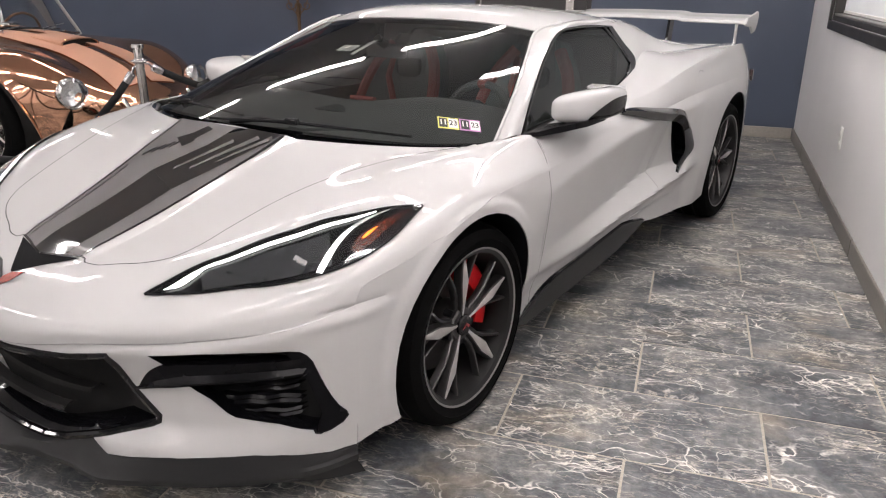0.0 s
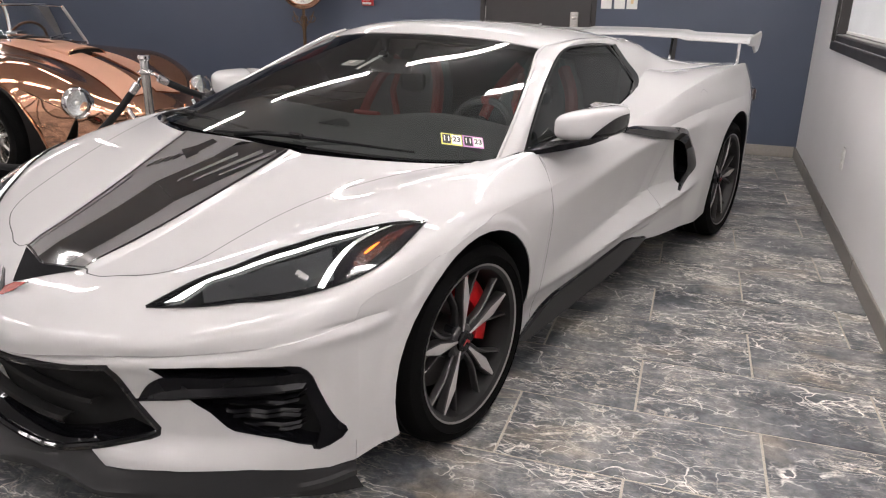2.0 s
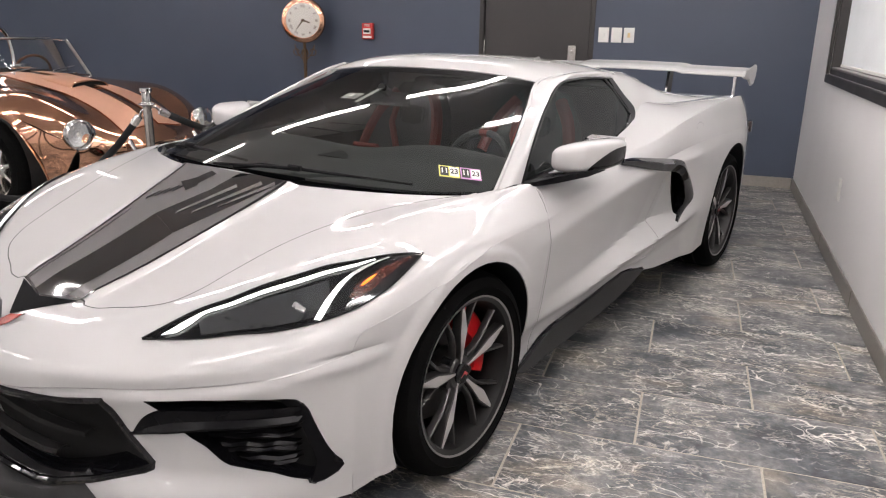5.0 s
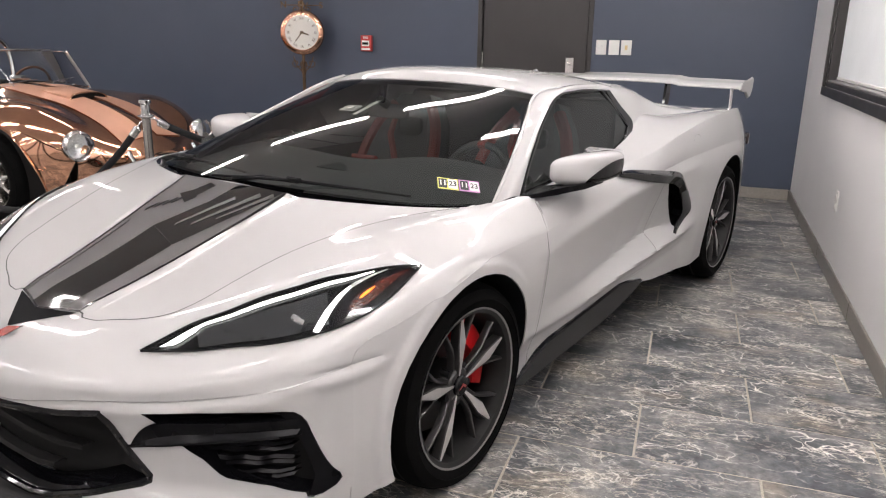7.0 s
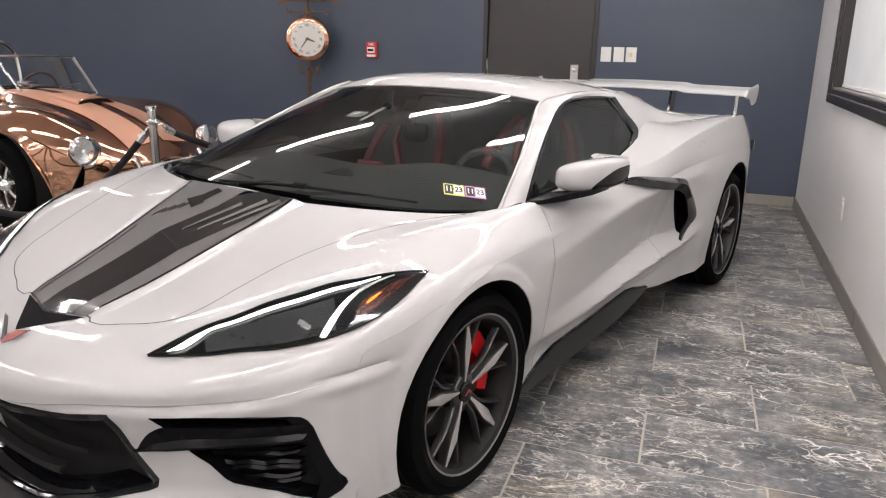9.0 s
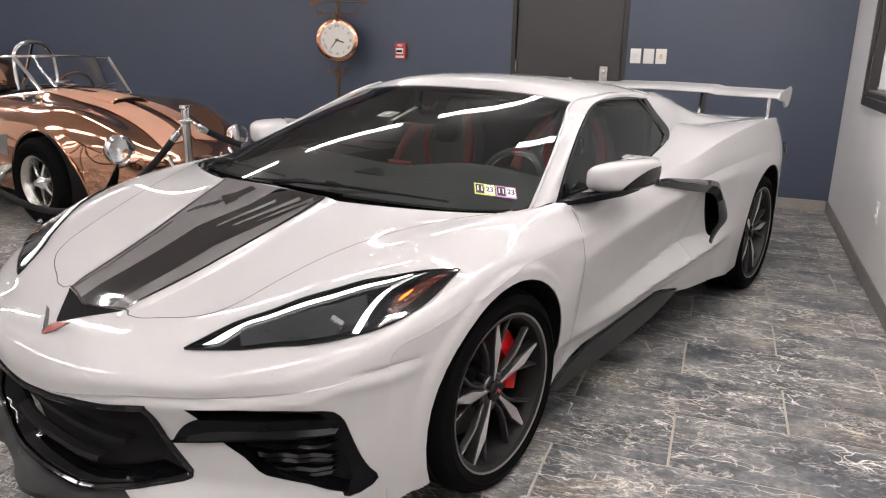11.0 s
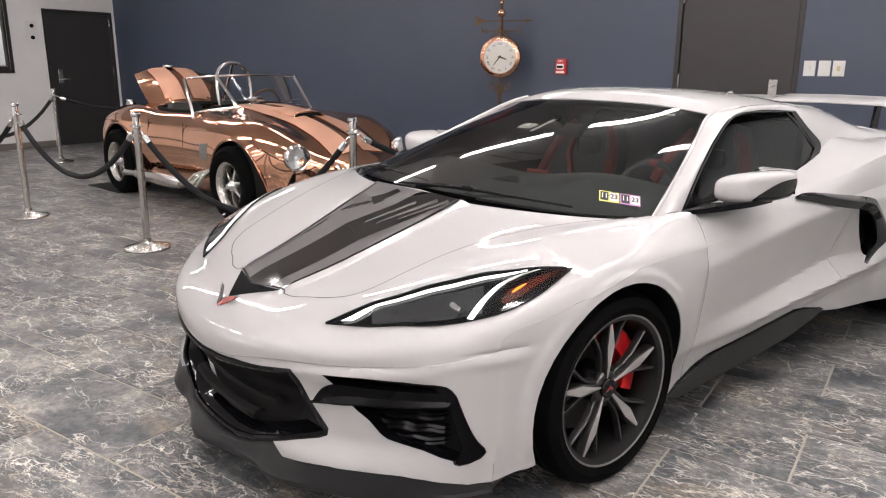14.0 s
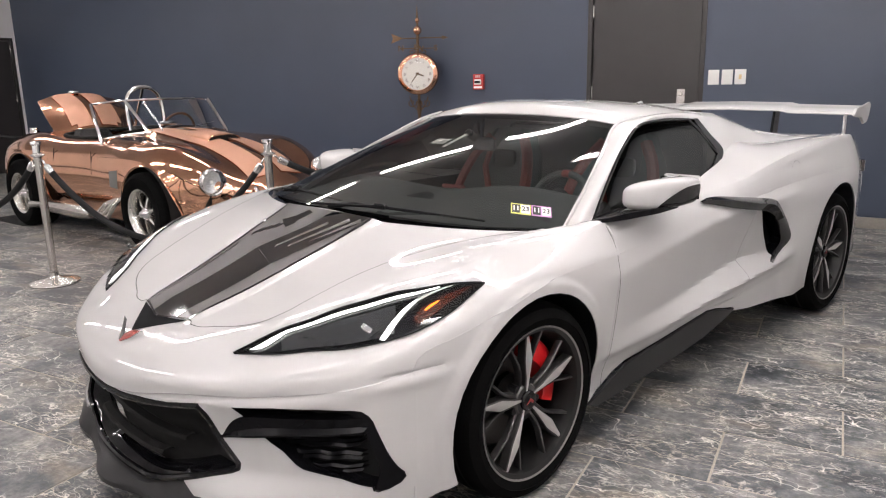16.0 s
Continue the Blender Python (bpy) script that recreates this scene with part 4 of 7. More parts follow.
# the nose crease climbs evenly round the corner
for k in range(AC + 1):
    u = k / AC
    for row in (NC + 4 * AC + k, NC - 4 * AC - k):
        rise = .560 + .021 * (1.35 * u - .35 * u * u) - front[row, 0, 2]
        front[row, :25, 2] += rise * (1 - np.arange(25) / 25)

# fair the whole front clip, carried on a little way down the flanks so that the two meet smoothly
MORE = 4
for row in list(range(AC)) + list(range(-AC, 0)):
    for p in front[row]:
        x = flank_at(float(p[1]), min(.70, float(p[2]))) - .001
        if p[1] > -.515 and abs(p[0]) > x:
            p[0] = math.copysign(x, p[0])
low = []
for row in (0, -1):
    run = np.gradient(front[row, :, 1:], axis=0)
    run /= np.linalg.norm(run, axis=1)[:, None]
    low.append([[(math.copysign(flank_at(float(p[1] + .010 * k * r[1]), float(p[2] - .010 * k * r[0])), p[0]), p[1] + .010 * k * r[1], p[2] - .010 * k * r[0]) for p, r in zip(front[row], run)] for k in range(1, MORE + 1)])
wide = np.concatenate([np.array(low[0][::-1]), front, np.array(low[1])])
ia = np.arange(wide.shape[0])[:, None]
il = np.arange(wide.shape[1])[None, :]
side = np.minimum(ia, wide.shape[0] - 1 - ia) - MORE
keep = np.where(il < 22, np.where(side < 1.5 * AC, .0015, .03), .0006) * np.ones(wide.shape[:2])
free = ((side > 0) & (il > 0) & (il < wide.shape[1] - 2)).astype(float) * ((il > 4) | (side < AC))
front = faired(wide, keep, free)[MORE:-MORE]
for p in front.reshape(-1, 3):
    if abs(p[0]) > .85:
        p[0] += math.copysign(1, p[0]) * (flare(p[1], p[2]) + crease(p[1], p[2]) * smoothstep(.85, .90, abs(p[0])))
# the middle of the hood stands a little proud, with a bevelled edge along each side
for p in front.reshape(-1, 3):
    h = float(np.interp(p[1], [-.785, -.6, -.43, -.27, -.10], [.154, .19, .22, .25, .275]))
    k = min(1, max(0, (abs(p[0]) - h - .002) / .028))
    p[2] += .008 * (1 - k * k * (3 - 2 * k)) * min(1, max(0, (p[1] + .80) / .06))
part("hood", grid_mesh([front[g2a:g2b + 1, 3 * AL:]], MID), PAINT, car)
part("nose_panel", grid_mesh([front[:, :3 * AL + 1]], MID), PAINT, car, solid=0.004)
part("front_fender", grid_mesh([front[g2b:, 3 * AL:]], MID), PAINT, car, solid=0.004)
part("front_fender", grid_mesh([front[:g2a + 1, 3 * AL:]], MID), PAINT, car, solid=0.004)


for sx in (1, -1):
    flip = Matrix.Diagonal((sx, 1, 1, 1))

    def put(name, bm, material, label="", solid=0.004, parent=car):
        bm.transform(flip)
        outward(bm, MID)
        return part(name, bm, material, parent, label, solid=solid)

    put("fender_side", sheet(wing_rear, [], .012, fender_skin), PAINT)
    door = put("door_skin", side_sheet(door_out, []), PAINT)
    put("rear_quarter", side_sheet(quarter_out, [INTAKE]), PAINT)
    put("side_sill", sheet(sill_out, [], 0.03, lambda y, z: Vector((.898 + .022 * min(1, max(0, y - .3)) - max(0, .26 - z) * .12, y, z))), SATINB, "dark grey side sill", 0.012)
    # inner liners of the arches and the air duct behind the door
    for yc, zc, r, w in ((Y_A, .327, R_A, .62), (Y_B, .345, R_B, .58)):
        a = arch(yc, zc, r + 0.004, .17 if yc < 1 else .235, 30)
        g = [[Vector((w + (flank_at(y, max(z, .2)) - .008 - w) * k, y, z)) for y, z in a] for k in np.linspace(0, 1, 6)]
        bm = bm_new()
        add_grid(bm, g)
        cap = [bm.verts.new((w, y, z)) for y, z in a]
        bm.faces.new(cap)
        bm.transform(flip)
        part("wheel_liner", bm, BLACKP, car, "black wheel housing liner")
    rim_i = finer(INTAKE, 0.03)
    g = [[Vector((flank_at(y, z) - d, y + 0.25 * d * k, z - 0.1 * d)) for y, z in rim_i] for d, k in ((0.001, 0), (0.05, 1.2), (0.18, 2.0), (0.30, 2.0))]
    bm = bm_new()
    rows = add_grid(bm, g, closed_v=True)
    bm.faces.new(rows[-1])
    bm.transform(flip)
    part("air_duct", bm, CABIN, car, "black side air duct")
    # gloss black blade over the intake
    top_e = [(1.07, .846), (1.16, .856), (1.35, .832), (1.62, .795), (1.75, .774), (1.835, .725), (1.93, .645), (2.0, .560), (1.965, .520), (1.80, .455)]
    low_e = [(1.072, .840), (1.18, .820), (1.36, .782), (1.59, .744), (1.70, .722), (1.775, .685), (1.85, .62), (1.905, .555), (1.885, .515), (1.79, .462)]
    T, B = np.array(finer_open(top_e, 65)), np.array(finer_open(low_e, 65))
    rows = []
    for i in range(65):
        k = i / 64
        out = 0.010 + 0.035 * math.sin(math.pi * min(1, k * 1.15))
        y0, z0 = T[i]
        y1, z1 = B[i]
        x0, x1 = min(flank_at(y0, z0), .97), flank_at(y1, z1)
        rows.append([(x0 - .004, y0, z0), (x0 + .004, y0, z0), (x0 * .5 + x1 * .5 + out * .7, (y0 + y1) / 2, (z0 + z1) / 2 + .004), (x1 + out * .5, y1, z1), (x1 - .05, y1 + .01, z1 - .004)])
    bm = bm_new()
    add_grid(bm, rows)
    put("intake_blade", bm, GLOSSB, "gloss black blade round the side intake", 0.004)

# shoulder above the flank, belt line to tail
H0 = [(.815, .42, .846), (.812, .80, .872), (.80, 1.15, .893), (.775, 1.5, .955), (.70, 1.80, 1.02), (.69, 2.1, 1.003), (.715, 2.45, .993), (.74, 2.9, .990), (.72, 3.2, .975), (.65, 3.55, .915)]
H1 = [(.888, .42, .846), (.885, .80, .862), (.888, 1.15, .868), (.904, 1.5, .893), (.913, 1.80, .942), (.918, 2.1, .978), (.918, 2.45, 1.005), (.890, 2.9, 1.004), (.840, 3.2, .958), (.750, 3.55, .860)]
H3 = [(flank_at(y, z - .10), y, z - .10) for x, y, z in H2]
shoulder = loft([H0, H1, H2, H3], 8, 8)[:17]
UA, UB = [0, .16, .32, .48, .63, .77, .89, .97], [0, .03, .11, .23, .37, .52, .68, .84, 1]
for j in range(shoulder.shape[1]):
    h0, h1, hh = shoulder[0, j].copy(), shoulder[8, j].copy(), shoulder[16, j].copy()
    w = smoothstep(.95, 1.40, h1[1])
    crisp = [h0 + (h1 - h0) * u + np.array((0, 0, .030 * u * (1 - u))) for u in UA] + [h1 + (hh - h1) * u + np.array((.030 * u * (1 - u), 0, 0)) for u in UB]
    shoulder[:, j] = shoulder[:, j] * (1 - w) + np.array(crisp) * w
for sx in (1, -1):
    flip = Matrix.Diagonal((sx, 1, 1, 1))
    cut = 24
    for name, sl in (("door_shoulder", slice(0, cut + 1)), ("quarter_shoulder", slice(cut, None))):
        bm = grid_mesh([shoulder[:, sl]])
        bm.transform(flip)
        outward(bm, (0, 1.6, .3))
        part(name, bm, PAINT, car, solid=0.004)

# windscreen, roof, pillars, side glass
WB = [(-.80, .285, .834), (-.665, .062, .853), (-.35, -.055, .864), (0, -.087, .868), (.35, -.055, .864), (.665, .062, .853), (.80, .285, .834)]
WT = [(-.575, .955, 1.152), (-.45, .94, 1.168), (-.22, .925, 1.181), (0, .92, 1.185), (.22, .925, 1.181), (.45, .94, 1.168), (.575, .955, 1.152)]
wb, wt = spline(WB, 49), spline(WT, 49)
rows = []
for k in np.linspace(0, 1, 17):
    bow = 0.012 * math.sin(math.pi * k)
    rows.append([Vector(wb[i] * (1 - k) + wt[i] * k) + Vector((0, -.4, .9)) * bow for i in range(49)])
glass_bm = bm_new()
add_grid(glass_bm, rows)
outward(glass_bm, (0, 1.0, .5))
ws = part("windscreen", glass_bm, WSGLASS, car, "tinted laminated windscreen")
ws.visible_shadow = False
# black ceramic band along the top and foot of the glass
for nm, a, b in (("top_band", 15.15, 16.0), ("foot_band", 0.0, 0.3)):
    g = []
    for k in np.linspace(a, b, 4) / 16:
        bow = 0.012 * math.sin(math.pi * k) - 0.003
        g.append([Vector(wb[i] * (1 - k) + wt[i] * k) + Vector((0, -.4, .9)) * bow for i in range(49)])
    bm = bm_new()
    add_grid(bm, g)
    outward(bm, (0, 1.0, .5))
    part(nm, bm, GLOSSB, ws, "black printed glass edge")

# roof: across stations from side to side, front edge at the glass to the rear edge
def roof_row(y, half_w, z_mid, z_edge, y_sag):
    out = []
    for u in np.linspace(-1, 1, 33):
        s = 1 - abs(u) ** 2.6
        out.append((u * half_w, y + y_sag * (1 - u * u), z_edge + (z_mid - z_edge) * s))
    return out


RF = [(.958, .585, 1.190, 1.152, -.036), (1.02, .600, 1.226, 1.166, -.036), (1.14, .615, 1.243, 1.182, -.033), (1.30, .622, 1.244, 1.188, -.028), (1.48, .620, 1.236, 1.186, -.02), (1.64, .605, 1.216, 1.172, 0.0), (1.80, .580, 1.178, 1.142, .03)]
rf = spline(RF, 41)
bm = bm_new()
add_grid(bm, [roof_row(*r) for r in rf])
outward(bm, MID)
part("roof", bm, PAINT, car, solid=0.006)
bm = bm_new()
add_grid(bm, [[(x * .985, y, z - .022) for x, y, z in roof_row(*r)] for r in rf])
outward(bm, (0, 1.4, 2.5))
part("headliner", bm, CABIN, car, "black headliner", solid=0.004)
part("antenna_fin", prism([(-.04, 1.58), (.04, 1.58), (.05, 1.74), (-.05, 1.74)], .022, pose(0, 0, 1.200), .010), PAINT, car)

for sx in (1, -1):
    flip = Matrix.Diagonal((sx, 1, 1, 1))
    # A pillar and roof rail: outer and inner edges from the cowl to the C pillar
    INN = [(.805, .285, .838), (.735, .52, .958), (.655, .745, 1.066), (.588, .945, 1.154), (.612, 1.10, 1.178), (.622, 1.28, 1.188), (.620, 1.46, 1.186), (.603, 1.63, 1.172)]
    CRE = [(.825, .350, .852), (.770, .555, .955), (.703, .745, 1.052), (.634, .955, 1.152), (.640, 1.13, 1.182), (.644, 1.30, 1.184), (.645, 1.46, 1.180), (.640, 1.60, 1.162)]
    OUT = [(.826, .425, .850), (.791, .527, .911), (.742, .670, .998), (.700, .808, 1.074), (.661, .985, 1.149), (.653, 1.18, 1.166), (.655, 1.36, 1.163), (.660, 1.502, 1.155)]
    bm = grid_mesh([loft([INN, CRE, OUT], 8, 5)])
    bm.transform(flip)
    outward(bm, (0, 1.2, .8))
    rail = part("roof_rail", bm, PAINT, car, solid=0.008)
    part("pillar_edge", tube([(sx * (x + .004), y - .002, z + .003) for x, y, z in spline(INN[:5], 30)], .0065, 8), PAINT, rail)
    bm = grid_mesh([loft([[(x - .020, y + .004, z - .022) for x, y, z in c] for c in (INN, CRE, OUT)], 8, 5)])
    bm.transform(flip)
    outward(bm, (0, 1.2, .8))
    part("pillar_liner", bm, CABIN, car, "black pillar trim", solid=0.003)
    # C pillar buttress down to the rear deck
    b0 = [(.603, 1.63, 1.176), (.595, 1.80, 1.162), (.585, 2.00, 1.126), (.59, 2.25, 1.064), (.63, 2.75, 1.000)]
    b1 = [(.640, 1.60, 1.164), (.642, 1.80, 1.136), (.642, 2.02, 1.086), (.655, 2.28, 1.034), (.69, 2.75, .996)]
    b2 = [(.660, 1.502, 1.155), (.700, 1.68, 1.055), (.69, 2.0, 1.012), (.70, 2.35, 1.000), (.738, 2.75, .993)]
    b3 = [(.664, 1.510, 1.146), (.752, 1.605, .975), (.745, 1.82, .975), (.745, 2.15, .970), (.760, 2.75, .965)]
    bm = grid_mesh([loft([b0, b1, b2, b3], 8, 5)])
    bm.transform(flip)
    outward(bm, (0, 1.6, .6))
    part("buttress", bm, PAINT, car, solid=0.006)
    # side glass with black edge trim
    low = [(.826, .430, .848), (.820, .70, .868), (.810, 1.0, .890), (.797, 1.22, .904), (.783, 1.36, .922), (.766, 1.48, .952), (.742, 1.555, .992)]
    up = [(.826, .432, .852), (.789, .535, .914), (.741, .678, .997), (.699, .815, 1.072), (.661, .99, 1.146), (.654, 1.20, 1.160), (.658, 1.47, 1.150)]
    L_, U_ = spline(low, 37), spline(up, 37)
    g = []
    for k in np.linspace(0, 1, 9):
        g.append([Vector(L_[i] * (1 - k) + U_[i] * k) + Vector((.007 * math.sin(math.pi * k), 0, 0)) for i in range(37)])
    bm = bm_new()
    add_grid(bm, g)
    bm.transform(flip)
    outward(bm, MID)
    sg = part("side_window", bm, TINTGLASS, car, "dark tinted side window")
    sg.visible_shadow = False
    loop = [Vector(p) + Vector((.003, 0, 0)) for p in list(L_) + list(U_[::-1])[1:]]
    bm = bm_new()
    add_tube(bm, [(sx * p.x, p.y, p.z) for p in loop], 0.006, 6, True)
    bmesh.ops.recalc_face_normals(bm, faces=bm.faces)
    part("window_trim", bm, GLOSSB, sg, "black window trim")
    # black quarter blade behind the glass
    q0, q1 = [(.658, 1.468, 1.150), (.697, 1.515, 1.075), (.738, 1.557, .998), (.765, 1.482, .953), (.788, 1.32, .914)], [(.660, 1.502, 1.154), (.698, 1.556, 1.082), (.739, 1.612, 1.010), (.772, 1.51, .946), (.792, 1.31, .908)]
    bm = bm_new()
    add_grid(bm, [[p + np.array((.006, 0, 0)) for p in r] for r in between(q0, q1, 21, 3)])
    bm.transform(flip)
    outward(bm, MID)
    part("quarter_trim", bm, GLOSSB, sg, solid=0.005)

# rear deck between the buttresses, tail and diffuser
DK = [[(-.63, 2.75, 1.0), (-.3, 2.72, .985), (0, 2.70, .98), (.3, 2.72, .985), (.63, 2.75, 1.0)],
      [(-.74, 2.95, .992), (-.35, 2.95, .985), (0, 2.95, .982), (.35, 2.95, .985), (.74, 2.95, .992)],
      [(-.72, 3.2, .975), (-.35, 3.24, .972), (0, 3.25, .970), (.35, 3.24, .972), (.72, 3.2, .975)],
      [(-.65, 3.55, .915), (-.32, 3.58, .92), (0, 3.60, .922), (.32, 3.58, .92), (.65, 3.55, .915)]]
bm = grid_mesh([loft(DK, 6, 6)])
outward(bm, MID)
part("rear_deck", bm, PAINT, car, solid=0.006)
EB = [[(-.585, 1.80, 1.158), (-.3, 1.85, 1.166), (0, 1.86, 1.172), (.3, 1.85, 1.166), (.585, 1.80, 1.158)],
      [(-.582, 2.00, 1.122), (-.3, 2.1, 1.07), (0, 2.1, 1.065), (.3, 2.1, 1.07), (.582, 2.00, 1.122)],
      [(-.588, 2.25, 1.060), (-.3, 2.4, 1.02), (0, 2.4, 1.015), (.3, 2.4, 1.02), (.588, 2.25, 1.060)],
      [(-.63, 2.75, 1.0), (-.3, 2.72, .985), (0, 2.70, .98), (.3, 2.72, .985), (.63, 2.75, 1.0)]]
bm = grid_mesh([loft(EB, 6, 6)])
outward(bm, MID)
part("engine_cover", bm, PAINT, car, solid=0.006)
TL = [[(-.65, 3.55, .915), (-.32, 3.58, .92), (0, 3.60, .922), (.32, 3.58, .92), (.65, 3.55, .915)],
      [(-.75, 3.55, .85), (-.4, 3.64, .86), (0, 3.66, .86), (.4, 3.64, .86), (.75, 3.55, .85)],
      [(-.80, 3.55, .74), (-.4, 3.65, .70), (0, 3.67, .70), (.4, 3.65, .70), (.80, 3.55, .74)],
      [(-.797, 3.55, .42), (-.4, 3.62, .38), (0, 3.63, .38), (.4, 3.62, .38), (.797, 3.55, .42)]]
bm = grid_mesh([loft(TL, 8, 6)])
outward(bm, MID)
part("rear_fascia", bm, PAINT, car, solid=0.006)
part("diffuser", box((-.80, 3.18, .16), (.80, 3.58, .40), .04, 3), SATINB, car, "dark grey rear diffuser")
for sx in (1, -1):
    bm = box((-.015, -.030, -.036), (.015, .030, .036), .010, 2)
    bm.transform(pose(sx * .876, 3.28, .79, 0, 0, sx * 16))
    part("rear_side_lamp", bm, mat("dark_red_lens", (0.015, 0.004, 0.004), 0.18, coat=1.0, patch=0.05), car, "dark red side lamp")

# tall rear wing
wing = part("wing_blade", bm_new(), PAINT, car, "white tall rear wing")
WGR = []
for x in np.linspace(-.80, .80, 33):
    dip = 0.018 if abs(x) < .36 else 0.018 * max(0, 1 - (abs(x) - .36) / .02)
    z0, y0 = 1.098 + dip * .6 + 0.012 * (1 - abs(x) / .8), 3.38
    c = 0.20
    prof = [(-.5, 0), (-.46, .016), (-.25, .026), (0, .028), (.3, .030), (.5, .034), (.5, .028), (.3, .018), (0, .006), (-.3, -.006), (-.46, -.008)]
    WGR.append([(x, y0 + a * c, z0 + b * .85 + .03 * (a + .5) * .6) for a, b in prof])
bm = bm_new()
vs = add_grid(bm, WGR, closed_v=True)
for r in (vs[0], vs[-1]):
    bm.faces.new(r)
bmesh.ops.recalc_face_normals(bm, faces=bm.faces)
old = wing.data
wing.data = finish("wing_blade", bm, PAINT)
bpy.data.meshes.remove(old)
for sx in (1, -1):
    o = [(-.16, -.010), (-.12, .030), (.06, .050), (.13, .062), (.15, .040), (.135, -.02), (.10, -.062), (.05, -.072), (-.02, -.030), (-.12, -.022)]
    part("wing_endplate", prism(o, .014, pose(sx * .812 - .007, 3.38, 1.105, 90, 0, 90), .004), PAINT, wing)
    part("wing_strut", prism([(-.04, 0), (.05, 0), (.07, .15), (-.01, .15)], .016, pose(sx * .30 - .008, 3.33, .962, 90, 0, 90), .003), GLOSSB, wing, "black wing strut")
    part("wing_strut", prism([(-.02, 0), (.02, 0), (.025, .14), (-.015, .14)], .010, pose(sx * .735 - .005, 3.33, .962, 90, 0, 90), .003), CHROME, wing, "thin bright wing strut")

# ---- sports car: lower front, lamps, stripes, glass foot, mirrors, wheels, cabin ----
bmf = bm_new()
add_grid(bmf, front)
bmesh.ops.recalc_face_normals(bmf, faces=bmf.faces)
NOSE = BVHTree.FromBMesh(bmf)
bmf.free()

LIP = front[NC:, 0]


def plan_y(x):
    return interp(x, LIP[:, 0], LIP[:, 1])


def lip_z(x):
    return interp(x, LIP[:, 0], LIP[:, 2])


JUT_X, JUT_Y = [0, .30, .42, .62, .80, .92], [.035, .03, .045, .042, .024, 0]
BACK_X, BACK_Y = [0, .36, .50, .62], [.05, .05, .018, 0]
UNDER = .009


def corner_x(z):
    return fender_skin(-.515, z).x


def fascia(x, z):
    """The bumper face: a groove under the nose lip, a rounded band below it, then a slight lean back."""
    a = abs(x)
    if a > .60:
        a += (LIP[-1, 0] - corner_x(z)) * smoothstep(.60, .88, a)
    t = max(0, lip_z(a) - z)
    edge = min(1, max(0, (.915 - a) / .10))
    y = plan_y(a) + edge * (UNDER * math.exp(-(t / .013) ** 2) - .008 * math.exp(-((t - .030) / .017) ** 2) + .006 * min(1, max(0, t - .05) / .06))
    y += interp(a, BACK_X, BACK_Y) * min(1, t / .12)
    low = min(1, max(0, (.305 - z) / .085))
    y -= interp(a, JUT_X, JUT_Y) * low * low * (3 - 2 * low)
    return Vector((x, y, z))


SIDE_X = [(corner_x(z), z) for z in SEAM_Z[-2::-1]]
VENT = [(.566, .492), (.669, .501), (.765, .504), (.832, .500), (.848, .495), (.857, .482), (.863, .464), (.873, .406), (.888, .318), (.893, .296), (.894, .280), (.888, .263), (.876, .252), (.866, .251), (.859, .257), (.857, .269), (.805, .299),
        (.758, .313), (.723, .322), (.707, .334), (.677, .372), (.649, .394), (.624, .419), (.591, .465)]
LIP_DROP = .004
lip_edge = [(float(p[0]), float(p[2]) - LIP_DROP * min(1, max(0, (.90 - p[0]) / .14)) - .0003) for p in LIP]
GRILLE_HALF = [(.360, .229), (.455, .264), (.528, .289), (.546, .300), (.549, .313), (.482, .396), (.459, .481), (.354, .463), (.144, .438), (0, .428)]
white = lip_edge + SIDE_X + [(.872, .186), (.855, .197), (.81, .214), (.765, .223), (.598, .222), (.425, .197)] + GRILLE_HALF
bm = bm_new()
for piece in (sheet(white, [VENT], 0.011, fascia), sheet(wing_front, [], .012, fender_skin)):
    for sx in (1, -1):
        piece.transform(Matrix.Diagonal((sx, 1, 1, 1)))
        tmp = bpy.data.meshes.new("tmp_half")
        piece.to_mesh(tmp)
        bm.from_mesh(tmp)
        bpy.data.meshes.remove(tmp)
    piece.free()
bmesh.ops.remove_doubles(bm, verts=bm.verts, dist=0.0025)
outward(bm, (0, 0.9, .35))
under = []
for p in list(front[:, 0]):
    q = fascia(float(p[0]), float(p[2]) - LIP_DROP * min(1, max(0, (.90 - abs(p[0])) / .14)) - .0003)
    under.append([Vector(p), Vector(p).lerp(q, .5) + Vector((0, 0, -.002)), q])
ub = bm_new()
add_grid(ub, under)
outward(ub, (0, 0, 3))
part("nose_lip", ub, PAINT, car)
bumper = part("front_bumper", bm, PAINT, car, solid=0.005)

# grille between the bumper blades
GR = [(-x, z) for x, z in GRILLE_HALF] + GRILLE_HALF[-2::-1] + [(.263, .195), (.18, .180), (-.18, .180), (-.263, .195)]


def grille_back(x, z):
    p = fascia(x, z)
    k = max(0, 1 - abs(x) / .53)
    p.y = max(p.y, plan_y(abs(x))) + 0.02 + 0.075 * min(1, k * 3)
    return p


